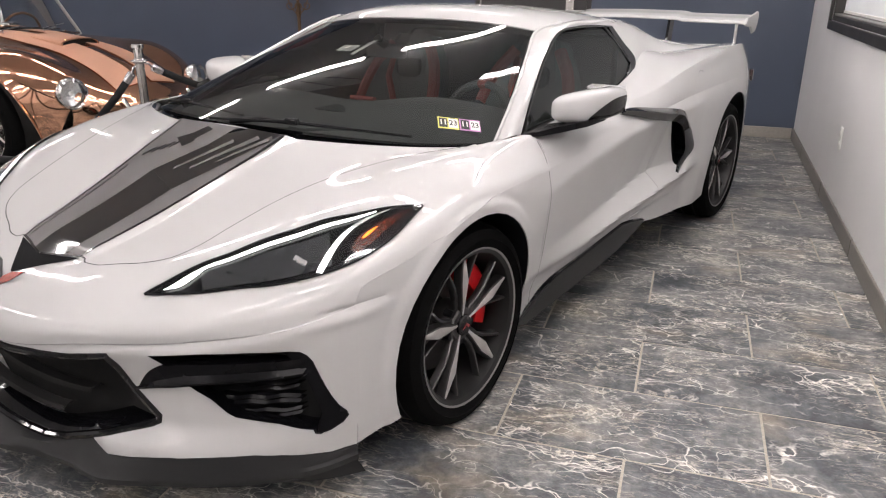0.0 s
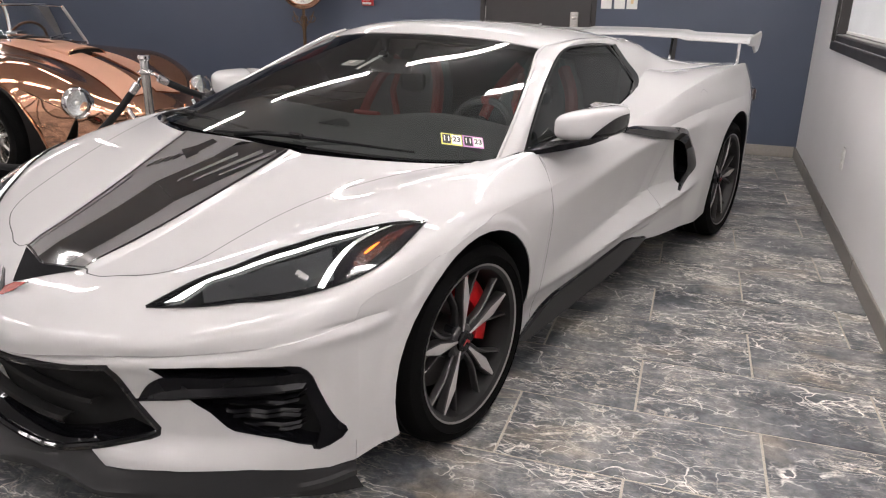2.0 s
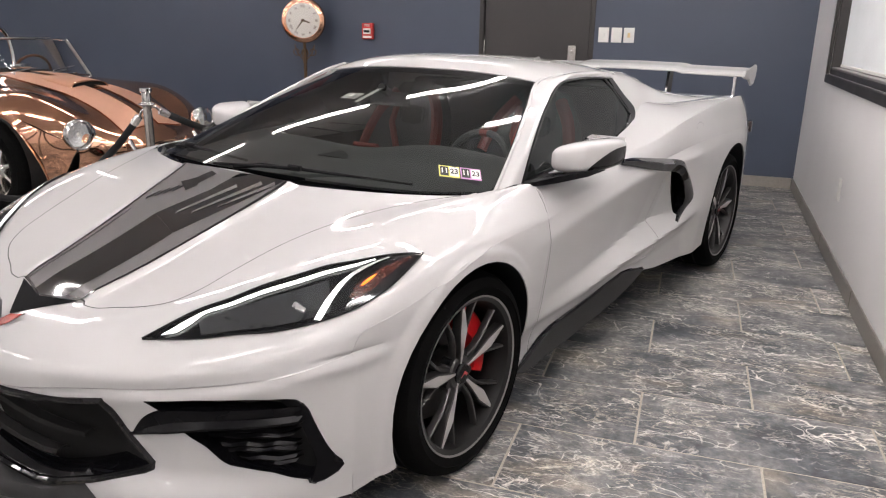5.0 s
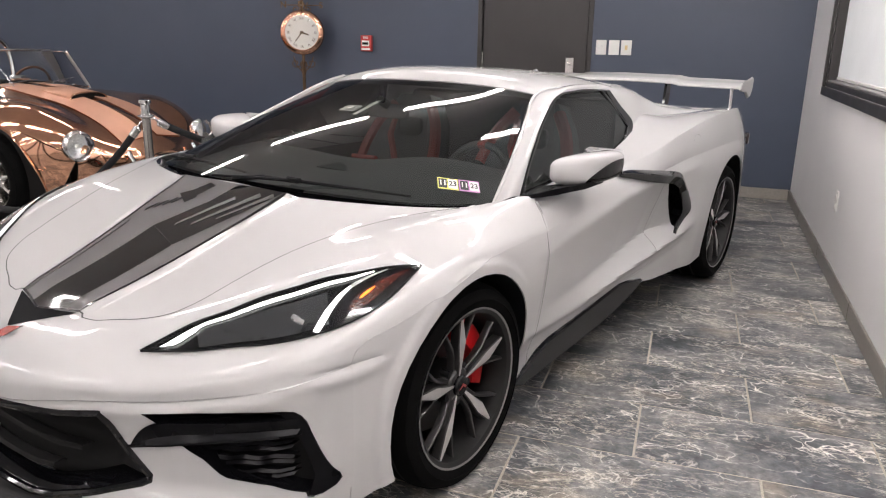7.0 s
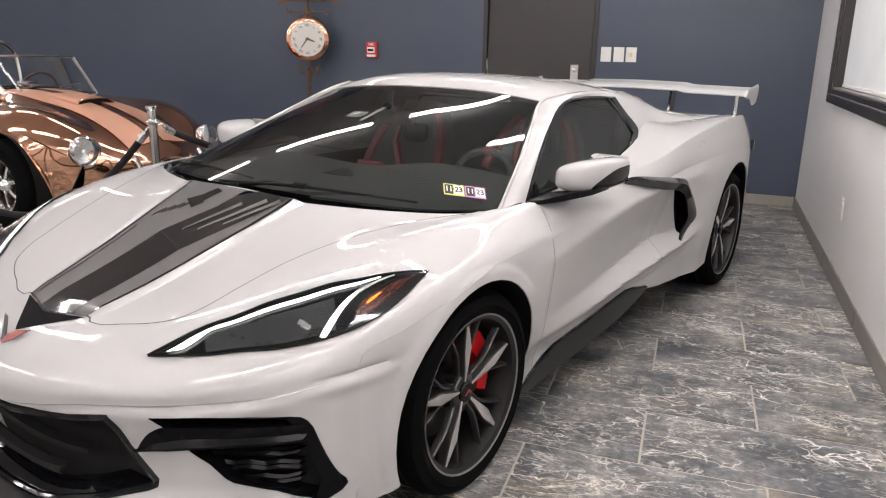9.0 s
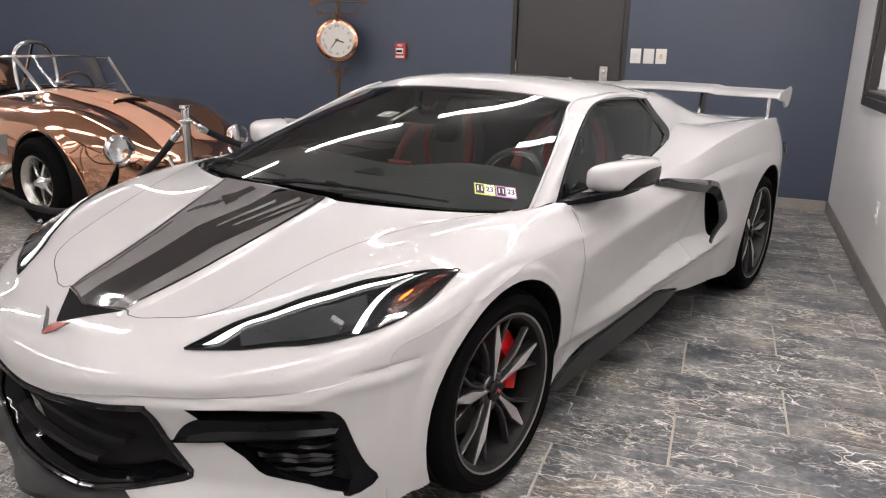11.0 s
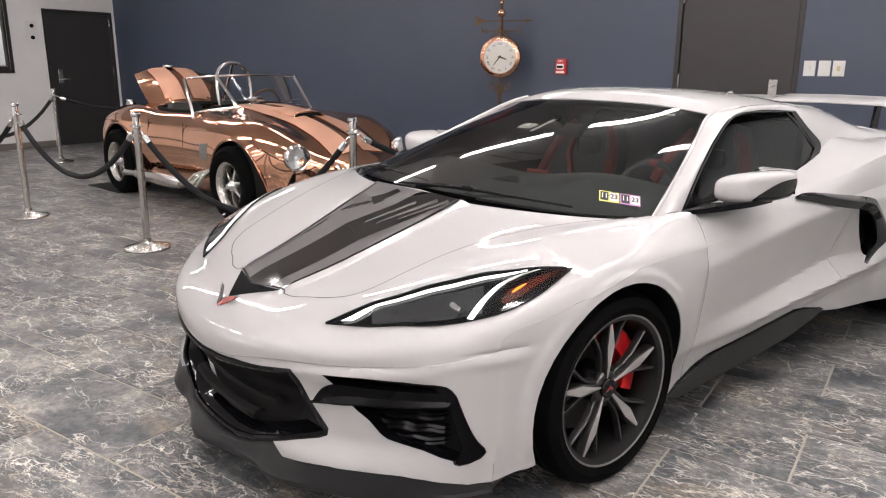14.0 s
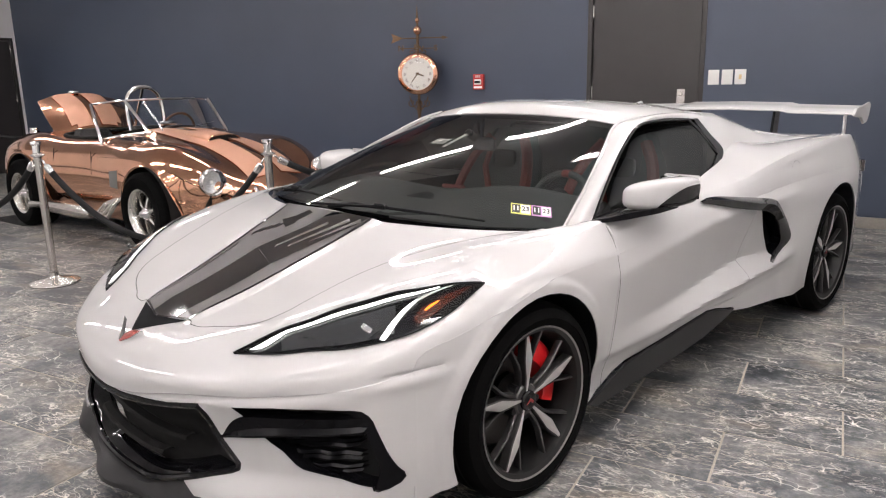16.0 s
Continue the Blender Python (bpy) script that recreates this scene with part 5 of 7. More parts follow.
bm = sheet(GR, [], 0.03, grille_back)
outward(bm, (0, 0.6, .35))
grille = part("grille", bm, CABIN, car, "gloss black lower grille", solid=0.004)
ring_pts = []
for x, z in finer(GR, .03):
    p = fascia(x, z)
    if z < .2:
        p.y = min(p.y, -.93)
    ring_pts.append(p + Vector((0, .004, 0)))
part("grille_frame", tube(ring_pts, 0.011, 8, True), GLOSSB, grille)
go = finer(GR, .02)
gc = (0, .29)
rows = []
for inset, d in ((0, .002), (.10, .012), (.17, .045)):
    rows.append([])
    for x, z in go:
        xx, zz = x + (gc[0] - x) * inset, z + (gc[1] - z) * inset * 1.3
        p = fascia(x, z)
        if z < .2:
            p.y = min(p.y, -.945)
        rows[-1].append(Vector((xx, p.y + d * 1.4, zz)))
bm = bm_new()
add_grid(bm, rows, closed_v=True)
outward(bm, (0, -.2, .29))
part("grille_surround", bm, GLOSSB, grille, "gloss black grille surround", solid=0.004)
for zz, wx, dy in ((.262, .24, .055), (.318, .31, .085)):
    pts = [Vector((x, plan_y(abs(x)) + dy, zz + .02 * max(0, abs(x) / wx - .75))) for x in np.linspace(-wx, wx, 25)]
    bm = bm_new()
    add_grid(bm, [[p + Vector((0, -.010, -.006)), p + Vector((0, -.004, .004)), p + Vector((0, .02, .008)), p + Vector((0, .03, .0))] for p in pts])
    part("grille_slat", bm, CABIN, grille, solid=0.004)

# side vents: mesh, bar and gloss frame
for sx in (1, -1):
    flip = Matrix.Diagonal((sx, 1, 1, 1))

    def deep(x, z, d=0.055):
        return fascia(x, z) + Vector((-.012, d, 0))

    bm = sheet(VENT, [], 0.03, deep)
    bm.transform(flip)
    outward(bm, (0, 0.6, .35))
    vent = part("side_vent", bm, CABIN, car, "black mesh side vent", solid=0.003)
    # frame wall all round and the wide outer post
    o = finer(VENT, .02)
    rows = [[fascia(x, z) + Vector((0, -.003, 0)) for x, z in o], [fascia(x, z) + Vector((0, .010, 0)) for x, z in o], [deep(x, z) for x, z in o]]
    bm = bm_new()
    add_grid(bm, rows, closed_v=True)
    bm.transform(flip)
    bmesh.ops.recalc_face_normals(bm, faces=bm.faces)
    part("vent_surround", bm, GLOSSB, vent, "gloss black vent surround")
    po = [(.815, .4985), (.832, .4995), (.848, .4945), (.857, .4815), (.863, .464), (.873, .406), (.888, .318), (.893, .296), (.8935, .280), (.8875, .2635), (.876, .2525), (.866, .2515), (.859, .2575), (.862, .275), (.867, .31), (.864, .345), (.854, .40), (.845, .44)]
    bm = sheet(po, [], 0.02, lambda x, z: fascia(x, z) + Vector((0, .004 + .02 * max(0, (.86 - x) / .1), 0)))
    bm.transform(flip)
    outward(bm, (0, 0.6, .35))
    part("vent_post", bm, VENTB, vent, "gloss black outer post", solid=0.006)
    # mesh of bent fins in rows, with honeycomb joints
    for r in range(10):
        z0 = .285 + r * .0195
        pts = []
        for x in np.arange(.585, .835, .008):
            if inside((x, z0), VENT):
                cell = (x - .585) / .062 + 0.5 * (r // 2 % 2)
                zig = .006 * abs((cell % 1) * 2 - 1) * (1 if r % 2 else -1)
                pts.append(deep(x, z0 + zig + .00, .034))
        if len(pts) > 4:
            bm = bm_new()
            add_grid(bm, [[p + Vector((0, -.008, -.0035)), p + Vector((0, .0, .0035)), p + Vector((0, .018, .0055))] for p in pts])
            bm.transform(flip)
            part("vent_fin", bm, VENTB, vent, solid=0.0025)
    # horizontal bar with its forward tip
    up = [(.521, .404), (.560, .447), (.591, .464), (.70, .470), (.850, .474)]
    lo = [(.520, .400), (.575, .411), (.624, .418), (.72, .428), (.852, .437)]
    U, L = spline(np.array(up), 33), spline(np.array(lo), 33)
    g = []
    for i in range(33):
        k = i / 32
        a, b = fascia(*U[i]), fascia(*L[i])
        f = -.010 + .022 * max(0, k - .40)
        g.append([a + Vector((0, f + .03, .002)), a + Vector((0, f, 0)), (a + b) / 2 + Vector((0, f - .004 + .012 * k, -.008)), b + Vector((0, f - .012, 0)), b + Vector((0, f - .010, -.006)), b + Vector((0, f + .03, -.004))])
    bm = bm_new()
    add_grid(bm, g)
    bm.transform(flip)
    outward(bm, (0, 0.6, .40))
    part("vent_bar", bm, VENTB, vent, "black vent bar", solid=0.004)

# front splitter
SI = [(0, -.985, .168), (.20, -.965, .172), (.286, -.950, .200), (.358, -.937, .218), (.425, -.942, .196), (.598, -.873, .220), (.765, -.747, .220), (.855, -.622, .194), (.893, -.515, .172)]
SO = [(0, -1.048, .145), (.165, -1.003, .145), (.30, -.972, .146), (.365, -.972, .147), (.428, -.966, .152), (.588, -.884, .162), (.760, -.754, .165), (.858, -.622, .160), (.897, -.517, .160)]
si, so = np.vstack([mirrored(SI)[:0:-1], SI]), np.vstack([mirrored(SO)[:0:-1], SO])
a, b = spline(si, 97), spline(so, 97)
g = []
for i in range(97):
    o = b[i] - a[i]
    o[2] = 0
    o = o / (np.linalg.norm(o) + 1e-6)
    g.append([a[i] + (0, 0.02, .002), a[i] - o * .004, a[i] * .35 + b[i] * .65 + (0, 0, .008), b[i], b[i] + o * .007 - (0, 0, .008), b[i] + o * .004 - (0, 0, .026), b[i] - o * .02 - (0, 0, .034), a[i] + (0, .03, -.10)])
bm = bm_new()
add_grid(bm, g)
outward(bm, (0, -.3, .20))
part("front_splitter", bm, SATINB, car, "matte dark grey front splitter", solid=0.006)
part("underbody", box((-.70, -.50, .125), (.70, 3.3, .16), .02, 1), BLACKP, car, "black underbody tray")

# headlamps
HU = [(.472, -.80, .60), (.54, -.683, .653), (.60, -.626, .685), (.65, -.562, .714), (.71, -.506, .745), (.76, -.443, .768), (.81, -.40, .787), (.855, -.31, .784), (.90, -.222, .770)]
HL = [(.474, -.803, .599), (.62, -.737, .62), (.69, -.69, .632), (.76, -.648, .644), (.81, -.59, .648), (.85, -.526, .657), (.88, -.47, .675), (.905, -.375, .71), (.902, -.224, .768)]
NS, NF = 65, 13
hgrid = np.array(between(HU, HL, NS, NF))
LAMP_DIR = (-.45, .55, -.70)


def lamp_at(s, f):
    i = min(max(s / 8 * (NS - 1), 0), NS - 1.001)
    j = min(max(f * (NF - 1), 0), NF - 1.001)
    p, q, u, v = int(i), int(j), i % 1, j % 1
    return hgrid[p, q] * (1 - u) * (1 - v) + hgrid[p + 1, q] * u * (1 - v) + hgrid[p, q + 1] * (1 - u) * v + hgrid[p + 1, q + 1] * u * v


def lamp_band(path, width, lift, n=40):
    c = spline(np.array(path), n)
    rows = []
    for i in range(n):
        w = width if not isinstance(width, (list, tuple)) else np.interp(i / (n - 1), np.linspace(0, 1, len(width)), width)
        t = c[min(i + 1, n - 1)] - c[max(i - 1, 0)]
        t = t / (np.linalg.norm(t * (1, 6)) + 1e-9)
        s = np.array((-t[1] * 6, t[0] * 6 / 6)) * 1.0
        s = s / (np.hypot(s[0] / 6, s[1]) + 1e-9) * w / 2
        rows.append([lamp_at(*(c[i] - s)), lamp_at(*c[i]), lamp_at(*(c[i] + s))])
    return project(rows, NOSE, LAMP_DIR, lift)


for sx in (1, -1):
    flip = Matrix.Diagonal((sx, 1, 1, 1))

    def lay(name, rows, material, parent, label="", solid=0.002):
        bm = bm_new()
        add_grid(bm, rows)
        outward(bm, (.3, .6, .3))
        bm.transform(flip)
        if sx < 0:
            bmesh.ops.reverse_faces(bm, faces=bm.faces)
        return part(name, bm, material, parent, label, solid=solid)

    lamp = lay("headlamp", project(hgrid, NOSE, LAMP_DIR, .003), GLOSSB, car, "swept black headlamp with white light bars")
    inner = [[lamp_at(s, f) for f in np.linspace(.30, .90, 7)] for s in np.linspace(1.0, 5.0, 25)]
    lay("reflector_bowl", project(inner, NOSE, LAMP_DIR, .0042), mat("lamp_interior_grey", (0.028, 0.029, 0.032), 0.28, grain=0.2, grain_scale=40, patch=0.3, patch_scale=14), lamp, "dark grey lamp interior", 0)
    lay("light_bar", lamp_band([(.45, .66), (.75, .38), (1, .24), (2, .18), (3, .16), (4, .15), (5, .14), (6, .11), (6.6, .07)], [.06, .085, .085, .078, .07, .06, .03], .0058), DRL, lamp, "lit white running light bar", 0)
    lay("light_bar", lamp_band([(4.55, .97), (5.0, .66), (5.5, .43), (5.9, .30)], [.055, .066, .062, .04], .0060), DRL, lamp, "lit white running light bar", 0)
    lay("light_guide", lamp_band([(5.9, .30), (6.4, .19), (7.0, .09)], [.07, .05, .03], .0062), mat("pale_light_guide", (0.55, 0.55, 0.54), 0.25, grain=0.3, grain_scale=500), lamp, "pale light guide", 0)
    lay("turn_lamp", lamp_band([(6.2, .60), (6.4, .53), (6.62, .47)], [.03, .055, .02], .0058), AMBER, lamp, "lit amber marker lamp", 0)
    lay("turn_reflector", lamp_band([(5.9, .80), (6.4, .62), (7.0, .46), (7.6, .30)], [.14, .28, .24, .06], .0050), mat("amber_lens", (0.07, 0.013, 0.006), 0.15, coat=1, grain=0.3, grain_scale=200), lamp, "amber lens", 0)
    c = Vector(project([[lamp_at(3.95, .62)]], NOSE, LAMP_DIR, .005)[0][0])
    for dx, dz in ((0, 0), (.030, .006)):
        bm = box((-.012, -.009, -.004), (.012, .009, .006), .003, 1)
        bm.transform(flip @ Matrix.Translation(c + Vector((dx, -dx * .6, dz))) @ pose(0, 0, 0, 38, 25, 30))
        part("projector", bm, CHROME, lamp, "small bright projector")
    lens = lay("lens", project(hgrid, NOSE, LAMP_DIR, .0095), CLEAR, lamp, "clear outer lens", 0)
    lens.visible_shadow = False
    edge = [Vector(p) for p in project([list(hgrid[:, 0]), list(hgrid[::-1, -1])], NOSE, LAMP_DIR, .005)[0]] + [Vector(p) for p in project([list(hgrid[::-1, -1])], NOSE, LAMP_DIR, .005)[0]][1:-1]
    bm = bm_new()
    add_tube(bm, [(sx * p.x, p.y, p.z) for p in edge], .0022, 6, True)
    bmesh.ops.recalc_face_normals(bm, faces=bm.faces)
    part("lamp_gasket", bm, BLACKP, lamp)

# hood stripe
def stripe_rows(f0, f1, y0, y1, lift, n=30, m=5):
    rows = []
    for y in np.linspace(y0, y1, n):
        h = interp(y, [-.785, -.6, -.43, -.27, -.10], [.154, .19, .22, .25, .275])
        rows.append([Vector((h * f, y - .036 * (1 - abs(f)) * max(0, min(1, (-.58 - y) / .20)), 1.4)) for f in np.linspace(f0, f1, m)])
    return project(rows, NOSE, (0, 0, -1), lift)


def decal(name, rows, material, parent, label="", solid=0.0):
    bm = bm_new()
    add_grid(bm, rows)
    outward(bm, (0, -.4, -2))
    return part(name, bm, material, parent, label, solid=solid)


stripe = decal("hood_stripe", stripe_rows(-1, 1, -.782, -.118, .0012, 40, 17), STRIPEM, car, "grey and gloss black hood stripe")


def slab_on_hood(name, corners, material, lift=.0022, n=24, m=6, label=""):
    """A four-cornered piece of the stripe; corners as (share of the half width, y): front left, front right, rear right, rear left."""
    (a0, a1, a2, a3) = [np.array(c, float) for c in corners]
    rows = []
    for u in np.linspace(0, 1, n):
        l, r = a0 * (1 - u) + a3 * u, a1 * (1 - u) + a2 * u
        row = []
        for v in np.linspace(0, 1, m):
            f, y = l * (1 - v) + r * v
            h = interp(y, [-.785, -.6, -.43, -.27, -.10], [.154, .19, .22, .25, .275])
            row.append(Vector((h * f, y - .036 * (1 - abs(f)) * max(0, min(1, (-.58 - y) / .20)), 1.4)))
        rows.append(row)
    return decal(name, project(rows, NOSE, (0, 0, -1), lift), material, stripe, label)


slab_on_hood("black_band", [(-.34, -.780), (.58, -.780), (.52, -.455), (-.30, -.395)], STRIPEG, label="gloss black centre band")
slab_on_hood("black_band", [(-.30, -.394), (.52, -.454), (.80, -.250), (.05, -.230)], STRIPEG, label="gloss black broken band")
slab_on_hood("black_band", [(.05, -.229), (.80, -.249), (.95, -.122), (.12, -.122)], STRIPEG, label="gloss black broken band")
for a, b, c, d in (((.02, -.360), (.05, -.372), (.42, -.200), (.34, -.185)), ((.28, -.345), (.31, -.355), (.74, -.165), (.64, -.150)), ((.56, -.300), (.58, -.308), (.92, -.155), (.84, -.140))):
    slab_on_hood("grey_slash", [a, b, c, d], STRIPEM, .0030)
for f0, f1, y1 in ((-1.0, -.965, -.125), (.955, 1.0, -.125), (-.88, -.86, -.40)):
    slab_on_hood("pin_line", [(f0, -.78), (f1, -.78), (f1, y1), (f0, y1)], STRIPEG, .0024, 30, 2)
for i in range(4):
    y, f = -.335 + i * .020, -.86 + .10 * i
    slab_on_hood("hash_mark", [(f, y), (f + .03, y - .008), (f + .12, y + .045), (f + .09, y + .050)], STRIPEG, .0024, 4, 2)
slab_on_hood("broken_block", [(-.62, -.225), (-.34, -.262), (-.26, -.225), (-.44, -.185)], STRIPEG, .0024, 5, 4)
slab_on_hood("broken_block", [(-.46, -.190), (-.30, -.222), (-.22, -.150), (-.36, -.140)], STRIPEG, .0024, 5, 4)
# black stinger ahead of the hood
tip = [[Vector((f * .154 * k, -.905 + (.905 - .787) * k - .032 * (1 - abs(f)) * k, 1.4)) for f in np.linspace(-1, 1, 9)] for k in np.linspace(.04, 1, 10)]
decal("hood_stinger", project(tip, NOSE, (0, 0, -1), .0016), mat("carbon_black", (0.005, 0.005, 0.006), 0.45, spec=0.02, grain=0.3, grain_scale=260), car, "black stinger point on the nose")

# panel gaps
GAP = mat("panel_gap_shadow_black", (0.06, 0.06, 0.06), 0.8, grain=0.05)
HOOD_SIDE = [(.186, -.7915), (.235, -.785), (.290, -.762), (.375, -.729), (.440, -.688), (.478, -.63), (.502, -.545), (.545, -.385), (.612, -.209), (.701, -.023), (.79, .115)]
HOOD_STEP = [(.154, -.781), (.170, -.7815), (.176, -.786), (.186, -.7915)]
HOOD_POINT = [(.154, -.781), (.10, -.793), (.04, -.810), (.004, -.8185)]
for sx in (1, -1):
    for pth, w in ((HOOD_SIDE, .0030), (HOOD_STEP, .0045), (HOOD_POINT, .0065)):
        decal("hood_gap", strip_on([(sx * x, y, 1.2) for x, y in pth], w, NOSE, (0, 0, -1), .0030 if w > .006 else .0009, 80), GAP if w < .006 else VENTB, car)
for sx in (1, -1):
    for nm, pth in (("door_gap", [(.408, .842), (.410, .74), (.421, .60), (.424, .42), (.4205, .236)]), ("bumper_seam", [(-.245, .745), (-.215, .70), (-.185, .672)])):
        rows = []
        pts = spline(np.array(pth), 30)
        for y, z in pts:
            x = flank_at(y, z) + .0052
            if z > .745:
                x = interp(z, [.745, .80, .846], [.950, .925, .893])
            if nm == "bumper_seam":
                x = .955 - (z - .67) * .5 + .004
            rows.append([(sx * x, y - .0013, z), (sx * x, y + .0013, z)])
        decal(nm, rows, GAP, car)
bmq = bm_new()
add_grid(bmq, [[Vector(p) for p in r] for r in shoulder])
SHTREE = BVHTree.FromBMesh(bmq)
bmq.free()
for sx in (1, -1):
    rim_c = [(.99, 2.02 + .048 * math.cos(a), .893 + .036 * math.sin(a)) for a in np.linspace(.3, 2.9, 14)]
    for nm, pth, d in (("fuel_door_gap", rim_c, (-1, 0, 0)), ("hatch_gap", [(.80, 1.96, 1.2), (.815, 2.2, 1.2), (.835, 2.5, 1.2)], (0, 0, -1))):
        g = [[(sx * p[0], p[1], p[2]) for p in r] for r in strip_on(pth, .0024, SHTREE, d, .0012, 30)]
        decal(nm, g, GAP, car)

# cowl and wipers
hood_edge = front[g2a:g2b + 1, -1]
he = spline(hood_edge[::2], 49)
rows = []
for i in range(49):
    a, b = he[i], wb[i]
    rows.append([a + (0, .002, -.006), a * .7 + b * .3 + (0, 0, -.016), a * .3 + b * .7 + (0, 0, -.014), b + (0, .012, -.004)])
bm = bm_new()
add_grid(bm, rows)
outward(bm, (0, .3, -1))
cowl = part("cowl", bm, GLOSSB, car, "gloss black cowl under the windscreen", solid=0.004)
for piv, mid, end in (((-.66, .13, .866), (-.47, .045, .888), (-.06, -.015, .893)), ((-.04, -.085, .876), (.22, -.045, .891), (.62, .088, .878))):
    top = part("wiper", tube([Vector(piv), Vector(piv).lerp(Vector(mid), .5) + Vector((0, 0, .012)), Vector(mid)], [.011, .008, .006], 8), BLACKP, car, "black wiper")
    m2 = Vector(mid)
    e0, e1 = m2 + (m2 - Vector(end)) * .75, Vector(end)
    if e0.x < -.60:
        e0 = m2 + (m2 - Vector(end)) * .35
    part("wiper_blade", tube([e0 + Vector((0, 0, -.008)), m2 + Vector((0, 0, .004)), e1 + Vector((0, 0, -.006))], [.004, .0065, .004], 6), BLACKP, top)
    part("wiper_joint", box(m2 - Vector((.03, .01, .004)), m2 + Vector((.03, .012, .016)), .005, 1), BLACKP, top)

# door mirrors
def mirror_section(x, y0, y1, z0, z1, lean):
    c, h = ((y0 + y1) / 2, (z0 + z1) / 2), ((y1 - y0) / 2, (z1 - z0) / 2)
    out = []
    for a in np.linspace(0, 2 * math.pi, 28, endpoint=False):
        ca, sa = math.cos(a), math.sin(a)
        e = .55
        yy = math.copysign(abs(ca) ** (e if ca < 0 else .35), ca)
        zz = math.copysign(abs(sa) ** e, sa)
        out.append((x + lean * zz, c[0] + h[0] * yy, c[1] + h[1] * zz))
    return out


MS = [(.868, .56, .64, .900, .940, 0), (.888, .525, .70, .884, .966, 0), (.935, .512, .755, .877, .983, .004), (.985, .540, .785, .877, .990, .006), (1.015, .595, .798, .882, .988, .008), (1.036, .665, .800, .891, .976, .006), (1.043, .72, .795, .907, .955, .003)]
for sx in (1, -1):
    flip = Matrix.Diagonal((sx, 1, 1, 1))
    ms = spline(np.array(MS), 25)
    bm = bm_new()
    vs = add_grid(bm, [mirror_section(*r) for r in ms], closed_v=True)
    for r in (vs[0], vs[-1]):
        bm.faces.new(r)
    for co, no in (((.990, 0, .885), (-1.35, 0, 1)), ((.9, 0, .885), (0, 0, 1))):
        bmesh.ops.bisect_plane(bm, geom=bm.verts[:] + bm.edges[:] + bm.faces[:], plane_co=co, plane_no=no, dist=1e-5)
    for f in bm.faces:
        c = f.calc_center_median()
        if c.z < .885 + max(0, abs(c.x) - .990) * 1.35:
            f.material_index = 1
    bm.transform(flip)
    bmesh.ops.recalc_face_normals(bm, faces=bm.faces)
    mir = part("door_mirror", bm, [PAINT, GLOSSB], car, "white door mirror with black underside")
    g = [[(x * sx, y, z) for x, y, z in s] for s in (
        [(.850, .385, .846), (.850, .56, .850), (.850, .56, .868), (.850, .385, .858)],
        [(.90, .415, .852), (.90, .59, .856), (.90, .59, .876), (.90, .415, .868)],
        [(.95, .455, .862), (.95, .62, .866), (.95, .62, .890), (.95, .455, .884)],
        [(1.01, .56, .876), (1.01, .70, .878), (1.01, .70, .898), (1.01, .56, .895)])]
    bm = bm_new()
    vs = add_grid(bm, g, closed_v=True)
    for r in (vs[0], vs[-1]):
        bm.faces.new(r)
    bmesh.ops.recalc_face_normals(bm, faces=bm.faces)
    part("mirror_foot", bm, VENTB, mir, "black mirror foot")
    part("mirror_glass", prism([(-.075, -.042), (.075, -.045), (.085, .03), (.06, .045), (-.07, .045)], .002, pose(sx * .965, .799, .942, 90, 0, 180)), CHROME, mir, "mirror glass")


